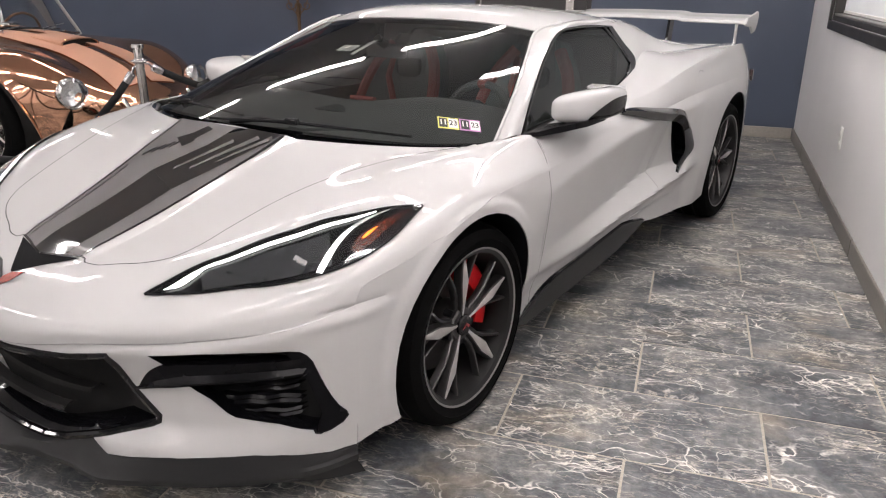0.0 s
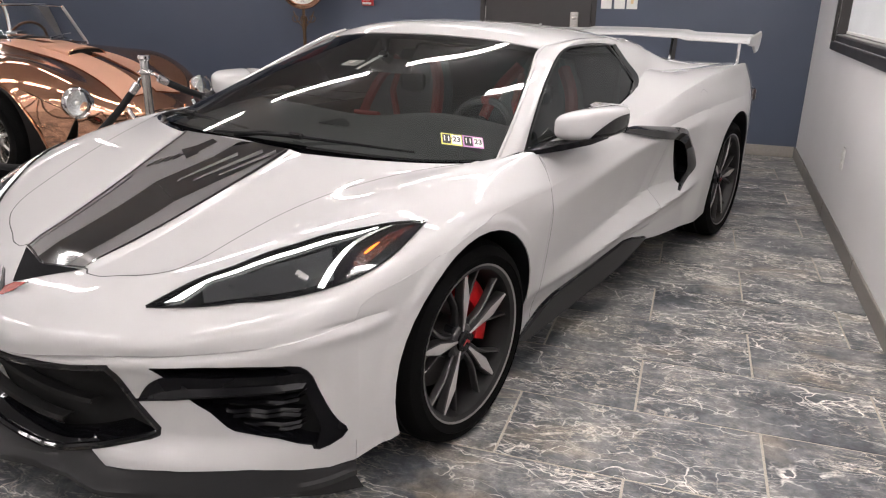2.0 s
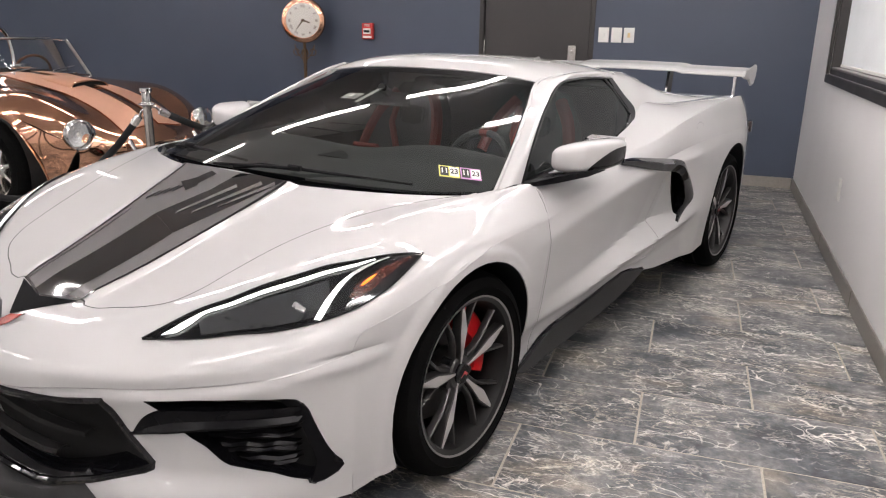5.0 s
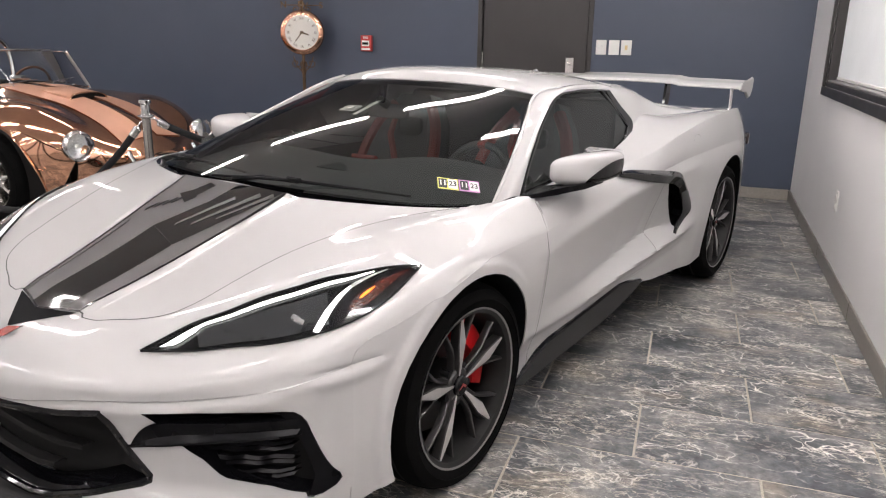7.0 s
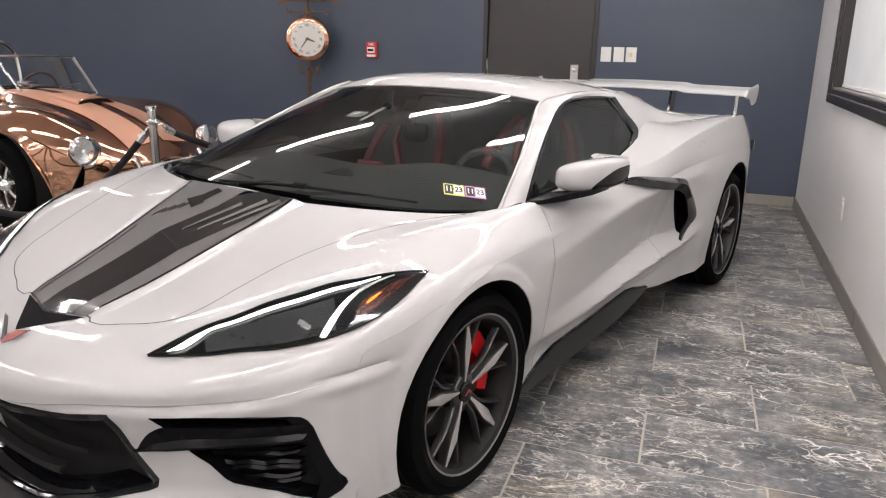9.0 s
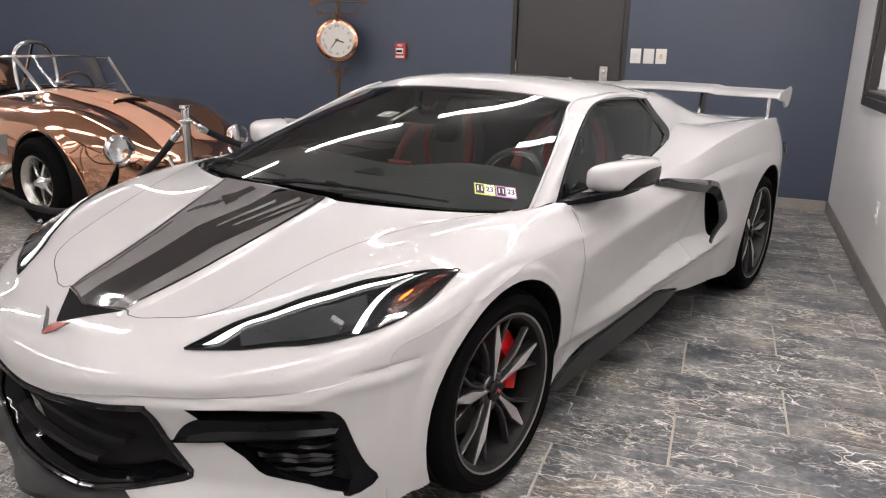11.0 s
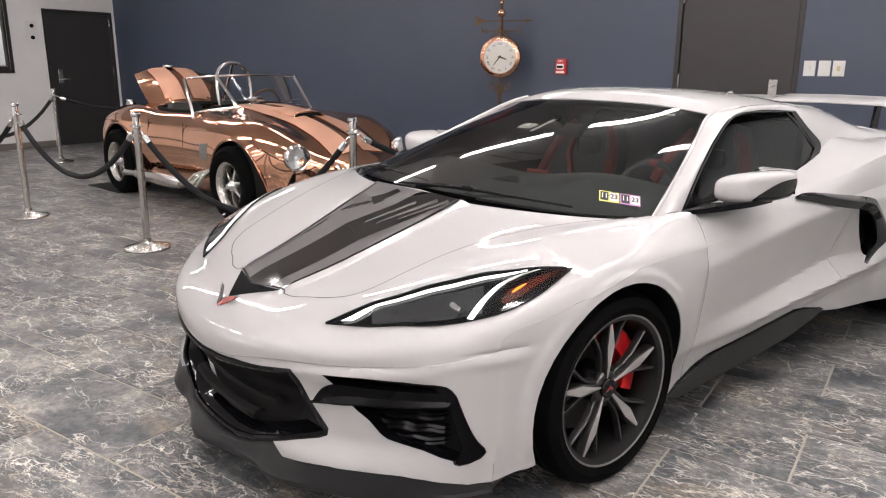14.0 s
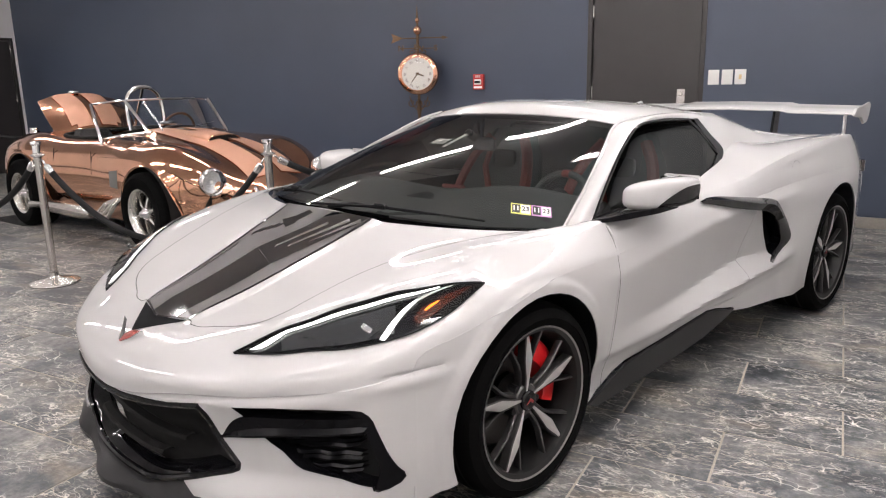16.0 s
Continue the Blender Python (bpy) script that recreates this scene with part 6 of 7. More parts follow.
# wheels
def wheel(x, y, r_tyre, r_rim, width, sx, rear):
    """A five-spoke wheel; local z is the axle, outwards."""
    base = pose(x, y, r_tyre, 0, 90 * sx, 0)
    w = width / 2
    tp = [(r_rim - .012, -w + .015), (r_rim + .004, -w + .004), (r_rim + .03, -w - .004), (r_tyre - .045, -w - .008), (r_tyre - .016, -w + .006), (r_tyre - .004, -w + .030), (r_tyre, -w + .06),
          (r_tyre, w - .06), (r_tyre - .004, w - .030), (r_tyre - .016, w - .006), (r_tyre - .045, w + .008), (r_rim + .03, w + .004), (r_rim + .004, w - .004), (r_rim - .012, w - .015)]
    rp = [(r_rim - .030, -w + .012), (r_rim - .004, -w + .012), (r_rim - .028, -w + .05), (r_rim - .030, w - .075), (r_rim - .020, w - .030), (r_rim - .016, w - .012), (r_rim - .004, w - .004), (r_rim + .003, w - .002), (r_rim + .004, w - .012)]
    rim = part("wheel", lathe(rp, 64), mat("dark_rim_barrel", (0.006, 0.006, 0.006), 0.45, 0.2, grain=0.06, patch=0.06), car, "graphite and machined alloy wheel with low tyre", m=base)
    part("tyre", lathe(tp, 72), RUBBER, rim, "black low-profile tyre")
    lip = [(r_rim - .004, w - .0045), (r_rim - .001, w - .0022), (r_rim + .0035, w - .0008), (r_rim + .003, w - .004)]
    part("rim_lip", lathe(lip, 72), mat("dull_rim_edge", (0.30, 0.29, 0.285), 0.35, 0.8, grain=0.06, grain_scale=260), rim, "machined bright rim lip")
    # tread grooves
    for zz in (-w * .5, 0, w * .5):
        part("tread_groove", lathe([(r_tyre + .0006, zz - .006), (r_tyre + .0006, zz + .006)], 72), CABIN, rim)
    depth = w - .018
    up = math.pi if sx > 0 else 0
    for s in range(5):
        ang = up - sx * (2 * math.pi * s / 5 + (-.09 if not rear else .25))
        ax = Matrix.Rotation(ang, 4, "Z")
        # bright faced spoke: widens to the middle, tapers to the rim
        st = [(.032, .0065, -.020), (.080, .0105, -.012), (.150, .0200, -.004), (r_rim - .004, .0055, -.003)]
        rows = []
        for r, hw, dz in [tuple(np.array(st[k]) * (1 - u) + np.array(st[k + 1]) * u) for k in range(3) for u in (0, .25, .5, .75)] + [st[3]]:
            z = depth + dz
            rows.append([(r, -hw - .004, z - .030), (r, -hw, z - .004), (r, -hw + .003, z - .001), (r, 0, z + .0005), (r, hw - .003, z - .001), (r, hw, z - .004), (r, hw + .004, z - .030)])
        bm = bm_new()
        add_grid(bm, rows)
        bmesh.ops.recalc_face_normals(bm, faces=bm.faces)
        bm.normal_update()
        if sum(f.normal.z for f in bm.faces) < 0:
            bmesh.ops.reverse_faces(bm, faces=bm.faces)
        for f in bm.faces:
            c = f.calc_center_median()
            if f.normal.z > .75 and c.x > .036:
                f.material_index = 1
        bm.transform(ax)
        part("spoke", bm, [DARKALLOY, ALLOY], rim, "machined bright spoke")
        # dark forked side arms
        for sd in (1, -1):
            p = [Vector((.050, sd * .016, depth - .034)), Vector((.105, sd * .022, depth - .026)), Vector((.140, sd * .034, depth - .022)), Vector(((r_rim - .004) * math.cos(.36), sd * (r_rim - .004) * math.sin(.36), depth - .012))]
            c = [p[0].lerp(p[1], k / 4) for k in range(4)] + [p[1].lerp(p[2], k / 4) for k in range(4)] + [p[2].lerp(p[3], k / 4) for k in range(5)]
            bm = bm_new()
            rows = []
            for i, q in enumerate(c):
                d = (c[min(i + 1, 12)] - c[max(i - 1, 0)]).normalized()
                n = Vector((-d.y, d.x, 0)).normalized()
                h = .0060 - .0014 * i / 12
                rows.append([q - n * (h + .001) - Vector((0, 0, .020)), q - n * h, q - n * h * .6 + Vector((0, 0, .003)), q + n * h * .6 + Vector((0, 0, .003)), q + n * h, q + n * (h + .001) - Vector((0, 0, .020))])
            add_grid(bm, rows)
            bmesh.ops.recalc_face_normals(bm, faces=bm.faces)
            if sum(f.normal.z for f in bm.faces) < 0:
                bmesh.ops.reverse_faces(bm, faces=bm.faces)
            bm.transform(ax)
            part("side_arm", bm, DARKALLOY, rim)
        nut = ang + math.pi / 5
        part("lug_nut", lathe([(.0001, depth - .030), (.013, depth - .030), (.013, depth - .045), (.016, depth - .06)], 10, Matrix.Translation((.060 * math.cos(nut), .060 * math.sin(nut), 0))), BLACKP, rim)
    hub = part("hub", lathe([(.0001, depth - .022), (.050, depth - .024), (.060, depth - .036), (.070, depth - .060), (.070, depth - .10)], 40), DARKALLOY, rim)
    cap = part("hub_cap", lathe([(.0001, depth - .010), (.030, depth - .011), (.034, depth - .016), (.034, depth - .024)], 28), GLOSSB, hub, "black hub cap")
    part("cap_badge", prism([(-.020, .004), (-.002, -.010), (.018, .008), (.006, .004), (-.002, .000), (-.012, .010)], .0015, pose(0, 0, depth - .0102, 0, 0, -90)), mat("dull_red_badge", (0.22, 0.02, 0.02), 0.35, patch=0.05), cap, "dull red badge")
    # brake
    rd = r_rim - .075
    part("brake_disc", lathe([(.07, depth - .12), (rd, depth - .12), (rd, depth - .145), (.07, depth - .145)], 56), DISC, rim, "grey iron brake disc")
    cal = []
    # swept along the disc's edge, behind the axle
    for th in np.linspace(radians(22), radians(112), 18):
        a = up - sx * (th if not rear else th + math.pi)
        q = []
        for r, z in ((rd - .052, depth - .072), (rd - .046, depth - .058), (rd + .006, depth - .056), (rd + .024, depth - .066), (rd + .028, depth - .15), (rd - .052, depth - .15)):
            q.append((r * math.cos(a), r * math.sin(a), z))
        cal.append(q)
    bm = bm_new()
    vs = add_grid(bm, cal, closed_v=True)
    for r in (vs[0], vs[-1]):
        bm.faces.new(r)
    bmesh.ops.recalc_face_normals(bm, faces=bm.faces)
    part("brake_caliper", bm, REDCAL if not rear else BLACKP, rim, "red brake caliper" if not rear else "black brake caliper")
    part("valve_stem", tube([((r_rim - .03) * math.cos(-2.5), (r_rim - .03) * math.sin(-2.5), depth - .04), ((r_rim - .045) * math.cos(-2.5), (r_rim - .045) * math.sin(-2.5), depth - .015)], .005, 8), STEEL, rim)
    return rim


for sx in (1, -1):
    wheel(sx * .808, -.010, .327, .252, .245, sx, False)
    wheel(sx * .778, 2.69, .345, .268, .305, sx, True)

# cabin seen through the glass
part("cabin_tub", grid_mesh([[[(sx * w, y, z) for sx, w, z in ((-1, .78, .80), (-1, .74, .35), (1, .74, .35), (1, .78, .80))] for y in (.30, 1.0, 1.70)]]), CABIN, car)
part("cabin_bulkhead", box((-.62, 1.66, .40), (.62, 1.72, 1.10), .05, 2), CABIN, car)
DB = [[(-.77, .275, .824), (-.4, -.025, .850), (0, -.065, .855), (.4, -.025, .850), (.77, .275, .824)],
      [(-.75, .50, .862), (-.4, .35, .872), (0, .30, .868), (.4, .32, .885), (.75, .50, .866)],
      [(-.74, .66, .868), (-.4, .62, .870), (0, .60, .862), (.38, .60, .910), (.74, .66, .872)],
      [(-.74, .70, .78), (-.4, .72, .76), (0, .74, .72), (.38, .70, .80), (.74, .70, .78)]]
dash = part("dashboard", grid_mesh([loft(DB, 6, 6)]), DARKLEATHER, car, "charcoal leather dashboard")
vent_g = [[(x, y, .8712 + (y - .3) * .02 + .003) for x in np.linspace(-.02, .24, 5)] for y in np.linspace(.30, .42, 4)]
part("speaker_grille", grid_mesh([vent_g]), CABIN, dash, "black centre vent", solid=0.003)
part("dash_trim", tube([(-.70, .69, .80), (-.5, .715, .79), (-.3, .725, .785)], .014, 8), REDLEATHER, dash, "red leather trim")
part("dash_trim", tube([(-.12, .62, .872), (-.02, .60, .876), (.04, .585, .88)], .010, 8), REDLEATHER, dash, "red leather trim")
col = part("steering_column", tube([(.36, .70, .765), (.36, .85, .815)], .03, 10), CABIN, car)
swc, ang = Vector((.36, .86, .805)), radians(66)
part("steering_wheel", tube([swc + Vector((.150 * math.cos(a), .140 * math.sin(a) * math.cos(ang), .140 * math.sin(a) * math.sin(ang))) for a in np.linspace(0, 6.283, 40, endpoint=False)], .016, 10, True), DARKLEATHER, col, "charcoal steering wheel")
part("wheel_marker", tube([swc + Vector((.150 * math.cos(a), .140 * math.sin(a) * math.cos(ang), .140 * math.sin(a) * math.sin(ang))) for a in np.linspace(1.45, 1.70, 6)], .0175, 10), REDLEATHER, col, "red wheel marker")
part("wheel_boss", lathe([(.0001, 0), (.07, 0), (.06, .03), (.0001, .035)], 20, Matrix.Translation(swc) @ pose(0, 0, 0, 66 - 90 + 180 - 66)), CABIN, col)
for sx in (1, -1):
    cx = sx * .37
    bk = [(1.16, .50, .235), (1.22, .66, .245), (1.30, .82, .235), (1.37, .95, .19), (1.42, 1.04, .125), (1.44, 1.085, .10)]
    rows = []
    for y, z, w in spline(np.array(bk), 21):
        rows.append([(cx - w, y - .055, z), (cx - w * .78, y - .055, z), (cx - w * .5, y - .005, z), (cx, y + .005, z), (cx + w * .5, y - .005, z), (cx + w * .78, y - .055, z), (cx + w, y - .055, z), (cx + w, y + .06, z - .02), (cx, y + .09, z - .02), (cx - w, y + .06, z - .02)])
    bm = bm_new()
    vs = add_grid(bm, rows, closed_v=True)
    bm.faces.new(vs[-1])
    bmesh.ops.recalc_face_normals(bm, faces=bm.faces)
    seat = part("seat", bm, DARKLEATHER, car, "charcoal bucket seat with red bolsters")
    for sd in (-1, 1):
        bo = [(cx + sd * (w - .012), y - .05, z) for y, z, w in spline(np.array(bk), 21)][3:17]
        part("bolster", tube(bo, [.030] * 14, 8), REDLEATHER, seat, "red leather bolster")
    part("belt", tube([(cx - .10, 1.36, 1.0), (cx - .08, 1.27, .88), (cx + .02, 1.20, .70)], .018, 6), REDLEATHER, seat, "red seat belt")
    part("seat_cushion", box((cx - .24, .75, .36), (cx + .24, 1.24, .50), .05, 3), DARKLEATHER, seat)
    part("seat_insert", box((cx - .075, 1.33, .86), (cx + .075, 1.352, .97), .02, 2), CABIN, seat, "black shoulder opening")
part("rear_view_mirror", box((-.11, .70, 1.035), (.11, .73, 1.095), .018, 3), CABIN, car, "black rear-view mirror")
part("mirror_pod", tube([(0, .71, 1.09), (0, .66, 1.115)], .02, 8), CABIN, car)

# inspection stickers and a hanging tag inside the glass
bmg = bm_new()
add_grid(bmg, rows_ws := [[Vector(p) for p in r] for r in [[wb[i] * (1 - k) + wt[i] * k + np.array((0, -.4, .9)) * .012 * math.sin(math.pi * k) for i in range(49)] for k in np.linspace(0, 1, 17)]])
WSTREE = BVHTree.FromBMesh(bmg)
bmg.free()
YEL = mat("sticker_yellow", (0.62, 0.60, 0.12), 0.5, patch=0.08)
MAG = mat("sticker_magenta", (0.45, 0.20, 0.42), 0.5, patch=0.08)
PAPER = mat("sticker_white", (0.62, 0.62, 0.58), 0.5, patch=0.04)
INK = mat("sticker_ink", (0.02, 0.02, 0.02), 0.6, patch=0.05)
ux, uy = Vector((.72, .69, 0)).normalized(), Vector((-.69, .72, 0)).normalized()
o = project([[Vector((.668, .222, 1.6)) + ux * a + uy * b for b in (0, .01)] for a in (0, .01)], WSTREE, (0, 0, -1), .002)
st_o = Vector(o[0][0])
st_x = (Vector(o[1][0]) - st_o).normalized()
st_z = st_x.cross((Vector(o[0][1]) - st_o).normalized()).normalized()
st_y = st_z.cross(st_x)


def sticker_face(name, x0, x1, y0, y1, lift, material, parent, label=""):
    g = [[st_o + st_x * x + st_y * y + st_z * lift for y in (y0, y1)] for x in (x0, x1)]
    return decal(name, g, material, parent, label)


for k, colr in enumerate((YEL, MAG)):
    c = .073 * k
    stk = sticker_face("inspection_sticker", c - .035, c + .035, -.030, .030, .0, colr, car, "small square inspection sticker")
    sticker_face("sticker_field", c - .031, c - .003, -.024, .024, .001, INK, stk)
    sticker_face("sticker_field", c + .001, c + .032, -.024, .024, .001, PAPER, stk)
    for txt, fx, mt in (("11", -.017, PAPER), ("23", .0165, INK)):
        mm = Matrix((st_x, st_y * 1.35, st_z)).transposed().to_4x4()
        mm.translation = st_o + st_x * (c + fx) + st_z * .002
        letters(txt, .027, 0, mm, mt, stk, "numeral", .0006)
tag = decal("hanging_tag", project([[Vector((-.03 + a, .56 + b, 1.6)) for b in (-.03, 0, .03)] for a in np.linspace(-.085, .0, 5)], WSTREE, (0, 0, -1), -.012), PAPER, car, "pale paper tag inside the windscreen")
for i in range(6):
    decal("tag_bar", project([[Vector((-.025 - .012 * i + a, .54 + b, 1.6)) for b in (0, .035)] for a in (0, .004)], WSTREE, (0, 0, -1), -.0105), INK, tag)
decal("tag_holder", project([[Vector((-.01 + a, .50 + b, 1.6)) for b in np.linspace(0, .16, 4)] for a in (0, .022)], WSTREE, (0, 0, -1), -.010), PAPER, tag)

# nose badge: two plain swept wings in black and red
bp = Vector(project([[Vector((0, -.915, .9))]], NOSE, (0, 0, -1), .0)[0][0])
base_m = Matrix.Translation(bp + Vector((0, -.006, .002))) @ pose(0, 0, 0, 48, 0, 0) @ Matrix.Diagonal((1.22, .85, 1, 1))
badge = part("nose_badge", prism([(-.006, -.042), (.004, -.038), (-.004, -.006), (-.042, .044), (-.052, .048), (-.026, .006)], .005, base_m, .001), STRIPEM, car, "dark and red winged badge")
part("badge_wing", prism([(-.004, -.040), (.006, -.036), (.040, -.004), (.070, .034), (.026, .020), (.002, -.004)], .006, base_m, .001), mat("badge_red", (0.30, 0.05, 0.04), 0.25, coat=1, grain=0.3, grain_scale=120), badge, "red wing of the badge")
part("badge_edge", tube([base_m @ Vector(p) for p in ((-.054, .050, .004), (-.026, .004, .004), (-.002, -.044, .004), (.042, -.006, .004), (.072, .035, .004))], .0022, 6), CHROME, badge)

# ---- copper roadster: local x forwards, front axle at x = 0 ----
rod = thing("roadster", "polished copper open roadster with satin stripes and raised boot lid", "car", pose(-3.145, 2.495, 0, 0, 0, -10.6))
RC = [(.66, 0, .24), (.78, 0, .36), (.81, 0, .50), (.62, 0, .69), (.2, 0, .845), (-.3, 0, .925), (-.85, 0, .960), (-1.7, 0, .90), (-2.29, 0, .93), (-2.8, 0, .88), (-3.15, 0, .73), (-3.17, 0, .50), (-3.08, 0, .28)]
RV = [(.64, .2, .24), (.77, .22, .36), (.80, .21, .50), (.59, .28, .665), (.2, .33, .81), (-.3, .36, .885), (-.85, .42, .93), (-1.7, .45, .895), (-2.29, .40, .925), (-2.8, .36, .87), (-3.12, .34, .72), (-3.13, .36, .50), (-3.04, .36, .28)]
RK = [(.58, .42, .24), (.69, .44, .36), (.71, .43, .50), (.54, .55, .69), (.15, .61, .855), (-.3, .62, .880), (-.85, .63, .875), (-1.7, .655, .868), (-2.29, .65, .905), (-2.8, .60, .845), (-3.06, .50, .70), (-3.06, .54, .50), (-2.98, .54, .28)]
RO = [(.50, .57, .24), (.58, .58, .36), (.60, .58, .50), (.45, .69, .62), (.12, .775, .73), (-.3, .77, .76), (-.85, .735, .75), (-1.7, .765, .755), (-2.29, .83, .765), (-2.8, .76, .72), (-2.98, .64, .62), (-2.97, .66, .50), (-2.90, .66, .28)]
RT = [(.46, .60, .24), (.53, .62, .36), (.54, .62, .48), (.42, .73, .52), (.1, .825, .60), (-.3, .80, .62), (-.85, .76, .62), (-1.7, .79, .62), (-2.29, .865, .62), (-2.8, .79, .60), (-2.93, .68, .56), (-2.9, .69, .48), (-2.84, .69, .28)]
rguides = [RC, RV, RK, RO, RT]
rfull = [[(x, -y, z) for x, y, z in g] for g in rguides[:0:-1]] + rguides
rgrid = loft(rfull, 7, 7)
lo, hi = 7, rgrid.shape[0] - 8


def cockpit(p):
    return -1.93 < p[0] < -.93 and abs(p[1]) < .575 - .04 * (p[0] < -1.8) and p[2] > .7


def rod_face_ok(c):
    return not cockpit(c) and not (-2.95 < c[0] < -2.12 and abs(c[1]) < .40 and c[2] > .78)


bm = bm_new()
add_grid(bm, rgrid[lo:hi + 1])
outward(bm, (-1.2, 0, .5))
bad = [f for f in bm.faces if not rod_face_ok(f.calc_center_median())]
bmesh.ops.delete(bm, geom=bad, context="FACES")
part("body", bm, COPPER, rod, "polished copper body shell", angle=60)
bmr = bm_new()
add_grid(bmr, rgrid)
outward(bmr, (-1.2, 0, .5))
RODTREE = BVHTree.FromBMesh(bmr)
bmr.free()

RX = [-2.98, -2.8, -2.29, -1.7, -.95, -.4, .1, .45, .60]
RZ = [.2, .35, .5, .62, .76]
RY = [[.60, .64, .66, .655, .63], [.70, .765, .79, .785, .745], [.80, .85, .868, .865, .83], [.71, .765, .79, .788, .765], [.69, .735, .76, .758, .735], [.73, .775, .80, .795, .77], [.78, .815, .828, .815, .76], [.62, .68, .715, .705, .66], [.52, .56, .585, .575, .55]]
rtab = [smooth_table(RZ, r) for r in RY]


def rflank(x, z):
    return float(np.interp(x, RX, [f(z) for f in rtab]))


_rx = np.linspace(-3.0, .62, 182)
_rz = np.linspace(.18, .80, 32)
_ry = np.zeros((len(_rx), len(_rz)))
for j, z in enumerate(_rz):
    s = spline(np.array(list(zip(RX, [f(z) for f in rtab]))), (len(RX) - 1) * 10 + 1)
    _ry[:, j] = np.interp(_rx, s[:, 0], s[:, 1])


def rflank_at(x, z):
    i = min(max((x - _rx[0]) / (_rx[1] - _rx[0]), 0), len(_rx) - 1.001)
    j = min(max((z - _rz[0]) / (_rz[1] - _rz[0]), 0), len(_rz) - 1.001)
    a, b, u, v = int(i), int(j), i % 1, j % 1
    return float(_ry[a, b] * (1 - u) * (1 - v) + _ry[a + 1, b] * u * (1 - v) + _ry[a, b + 1] * (1 - u) * v + _ry[a + 1, b + 1] * u * v)


ro = spline(RO, 12 * 12 + 1)
o_top = [(float(p[0]), float(p[2])) for p in ro[24:12 * 10 + 1:2]][::-1]
ra = arch(0.0, .335, .385, .22, 26)
rb = arch(-2.25, .335, .400, .22, 26)
rside = o_top + [(.55, .40), (.46, .24)] + [(x, z) for x, z in ra[::-1]] + [(-.55, .20), (-1.7, .20)] + [(x, z) for x, z in rb[::-1]] + [(-2.85, .26), (-2.95, .48)]
for sy in (-1, 1):
    bm = sheet(rside, [], .05, lambda x, z: Vector((x, rflank_at(x, z) * sy, z)))
    outward(bm, (-1.2, 0, .45))
    part("side_panel", bm, COPPER, rod, "polished copper flank", angle=60)
    for cx, a, w in ((0, ra, .50), (-2.25, rb, .48)):
        g = [[Vector((x, sy * y, z)) for x, z in a] for y in np.linspace(w, rflank_at(cx, .62) - .004, 5)]
        bm = bm_new()
        add_grid(bm, g)
        bm.faces.new([bm.verts.new((x, sy * w, z)) for x, z in a])
        part("wheel_liner", bm, CABIN, rod)
        part("arch_bead", tube([(x, sy * (rflank_at(x, z) + .001), z) for x, z in a], .008, 6), COPPER, rod)
    # hinge line of the door and side vent louvre
    part("door_line", tube([(x, sy * (rflank_at(x, z) - .001), z) for x, z in ((-.98, .80), (-.97, .60), (-1.0, .38), (-1.3, .34), (-1.62, .36), (-1.68, .55), (-1.66, .80))], .0035, 6), CABIN, rod)
    v = [(x, sy * (rflank_at(x, z) + .004), z) for x, z in ((-.44, .50), (-.44, .66), (-.60, .64), (-.60, .51))]
    bm = bm_new()
    bm.faces.new([bm.verts.new(p) for p in v])
    part("side_vent", bm, mat("pale_badge_steel", (0.35, 0.36, 0.34), 0.3, 0.9, patch=0.1), rod, "pale metal side plate", smooth=False)

# satin stripes over hood and tail, laid on the body
def rod_patch(name, xs, y0, y1, material, lift=.007, n=30, parent=rod, label=""):
    rows = project([[Vector((x, y, 1.6)) for y in np.linspace(y0, y1, 7)] for x in np.linspace(*xs, n)], RODTREE, (0, 0, -1), lift)
    bm = bm_new()
    add_grid(bm, rows)
    outward(bm, (-1, 0, -3))
    return part(name, bm, material, parent, label)


for y0, y1 in ((-.27, -.045), (.045, .27)):
    rod_patch("stripe", (.70, -.90), y0, y1, COPPERM, label="satin copper stripe")
# bonnet scoop
sc = [(-.50, .10, .000), (-.38, .15, .012), (-.18, .165, .030), (-.04, .165, .036), (.0, .16, .036)]
rows = []
for x, w, h in spline(np.array(sc), 21):
    zb = RODTREE.ray_cast(Vector((x, 0, 2)), Vector((0, 0, -1)))[0].z - .01
    rows.append([(x, w * math.cos(a), zb + (h + .012) * math.sin(a) ** .6) for a in np.linspace(0, math.pi, 17)])
bm = bm_new()
vs = add_grid(bm, rows)
outward(bm, (-.1, 0, .8))
scoop = part("bonnet_scoop", bm, COPPERM, rod, "satin copper bonnet scoop")
bm = bm_new()
bm.faces.new([bm.verts.new((p[0] - .006, p[1] * .97, p[2])) for p in rows[-1]])
part("scoop_mouth", bm, CABIN, scoop, "black scoop mouth")
part("scoop_rim", tube([Vector(p) for p in rows[-1]], .007, 6), COPPER, scoop)
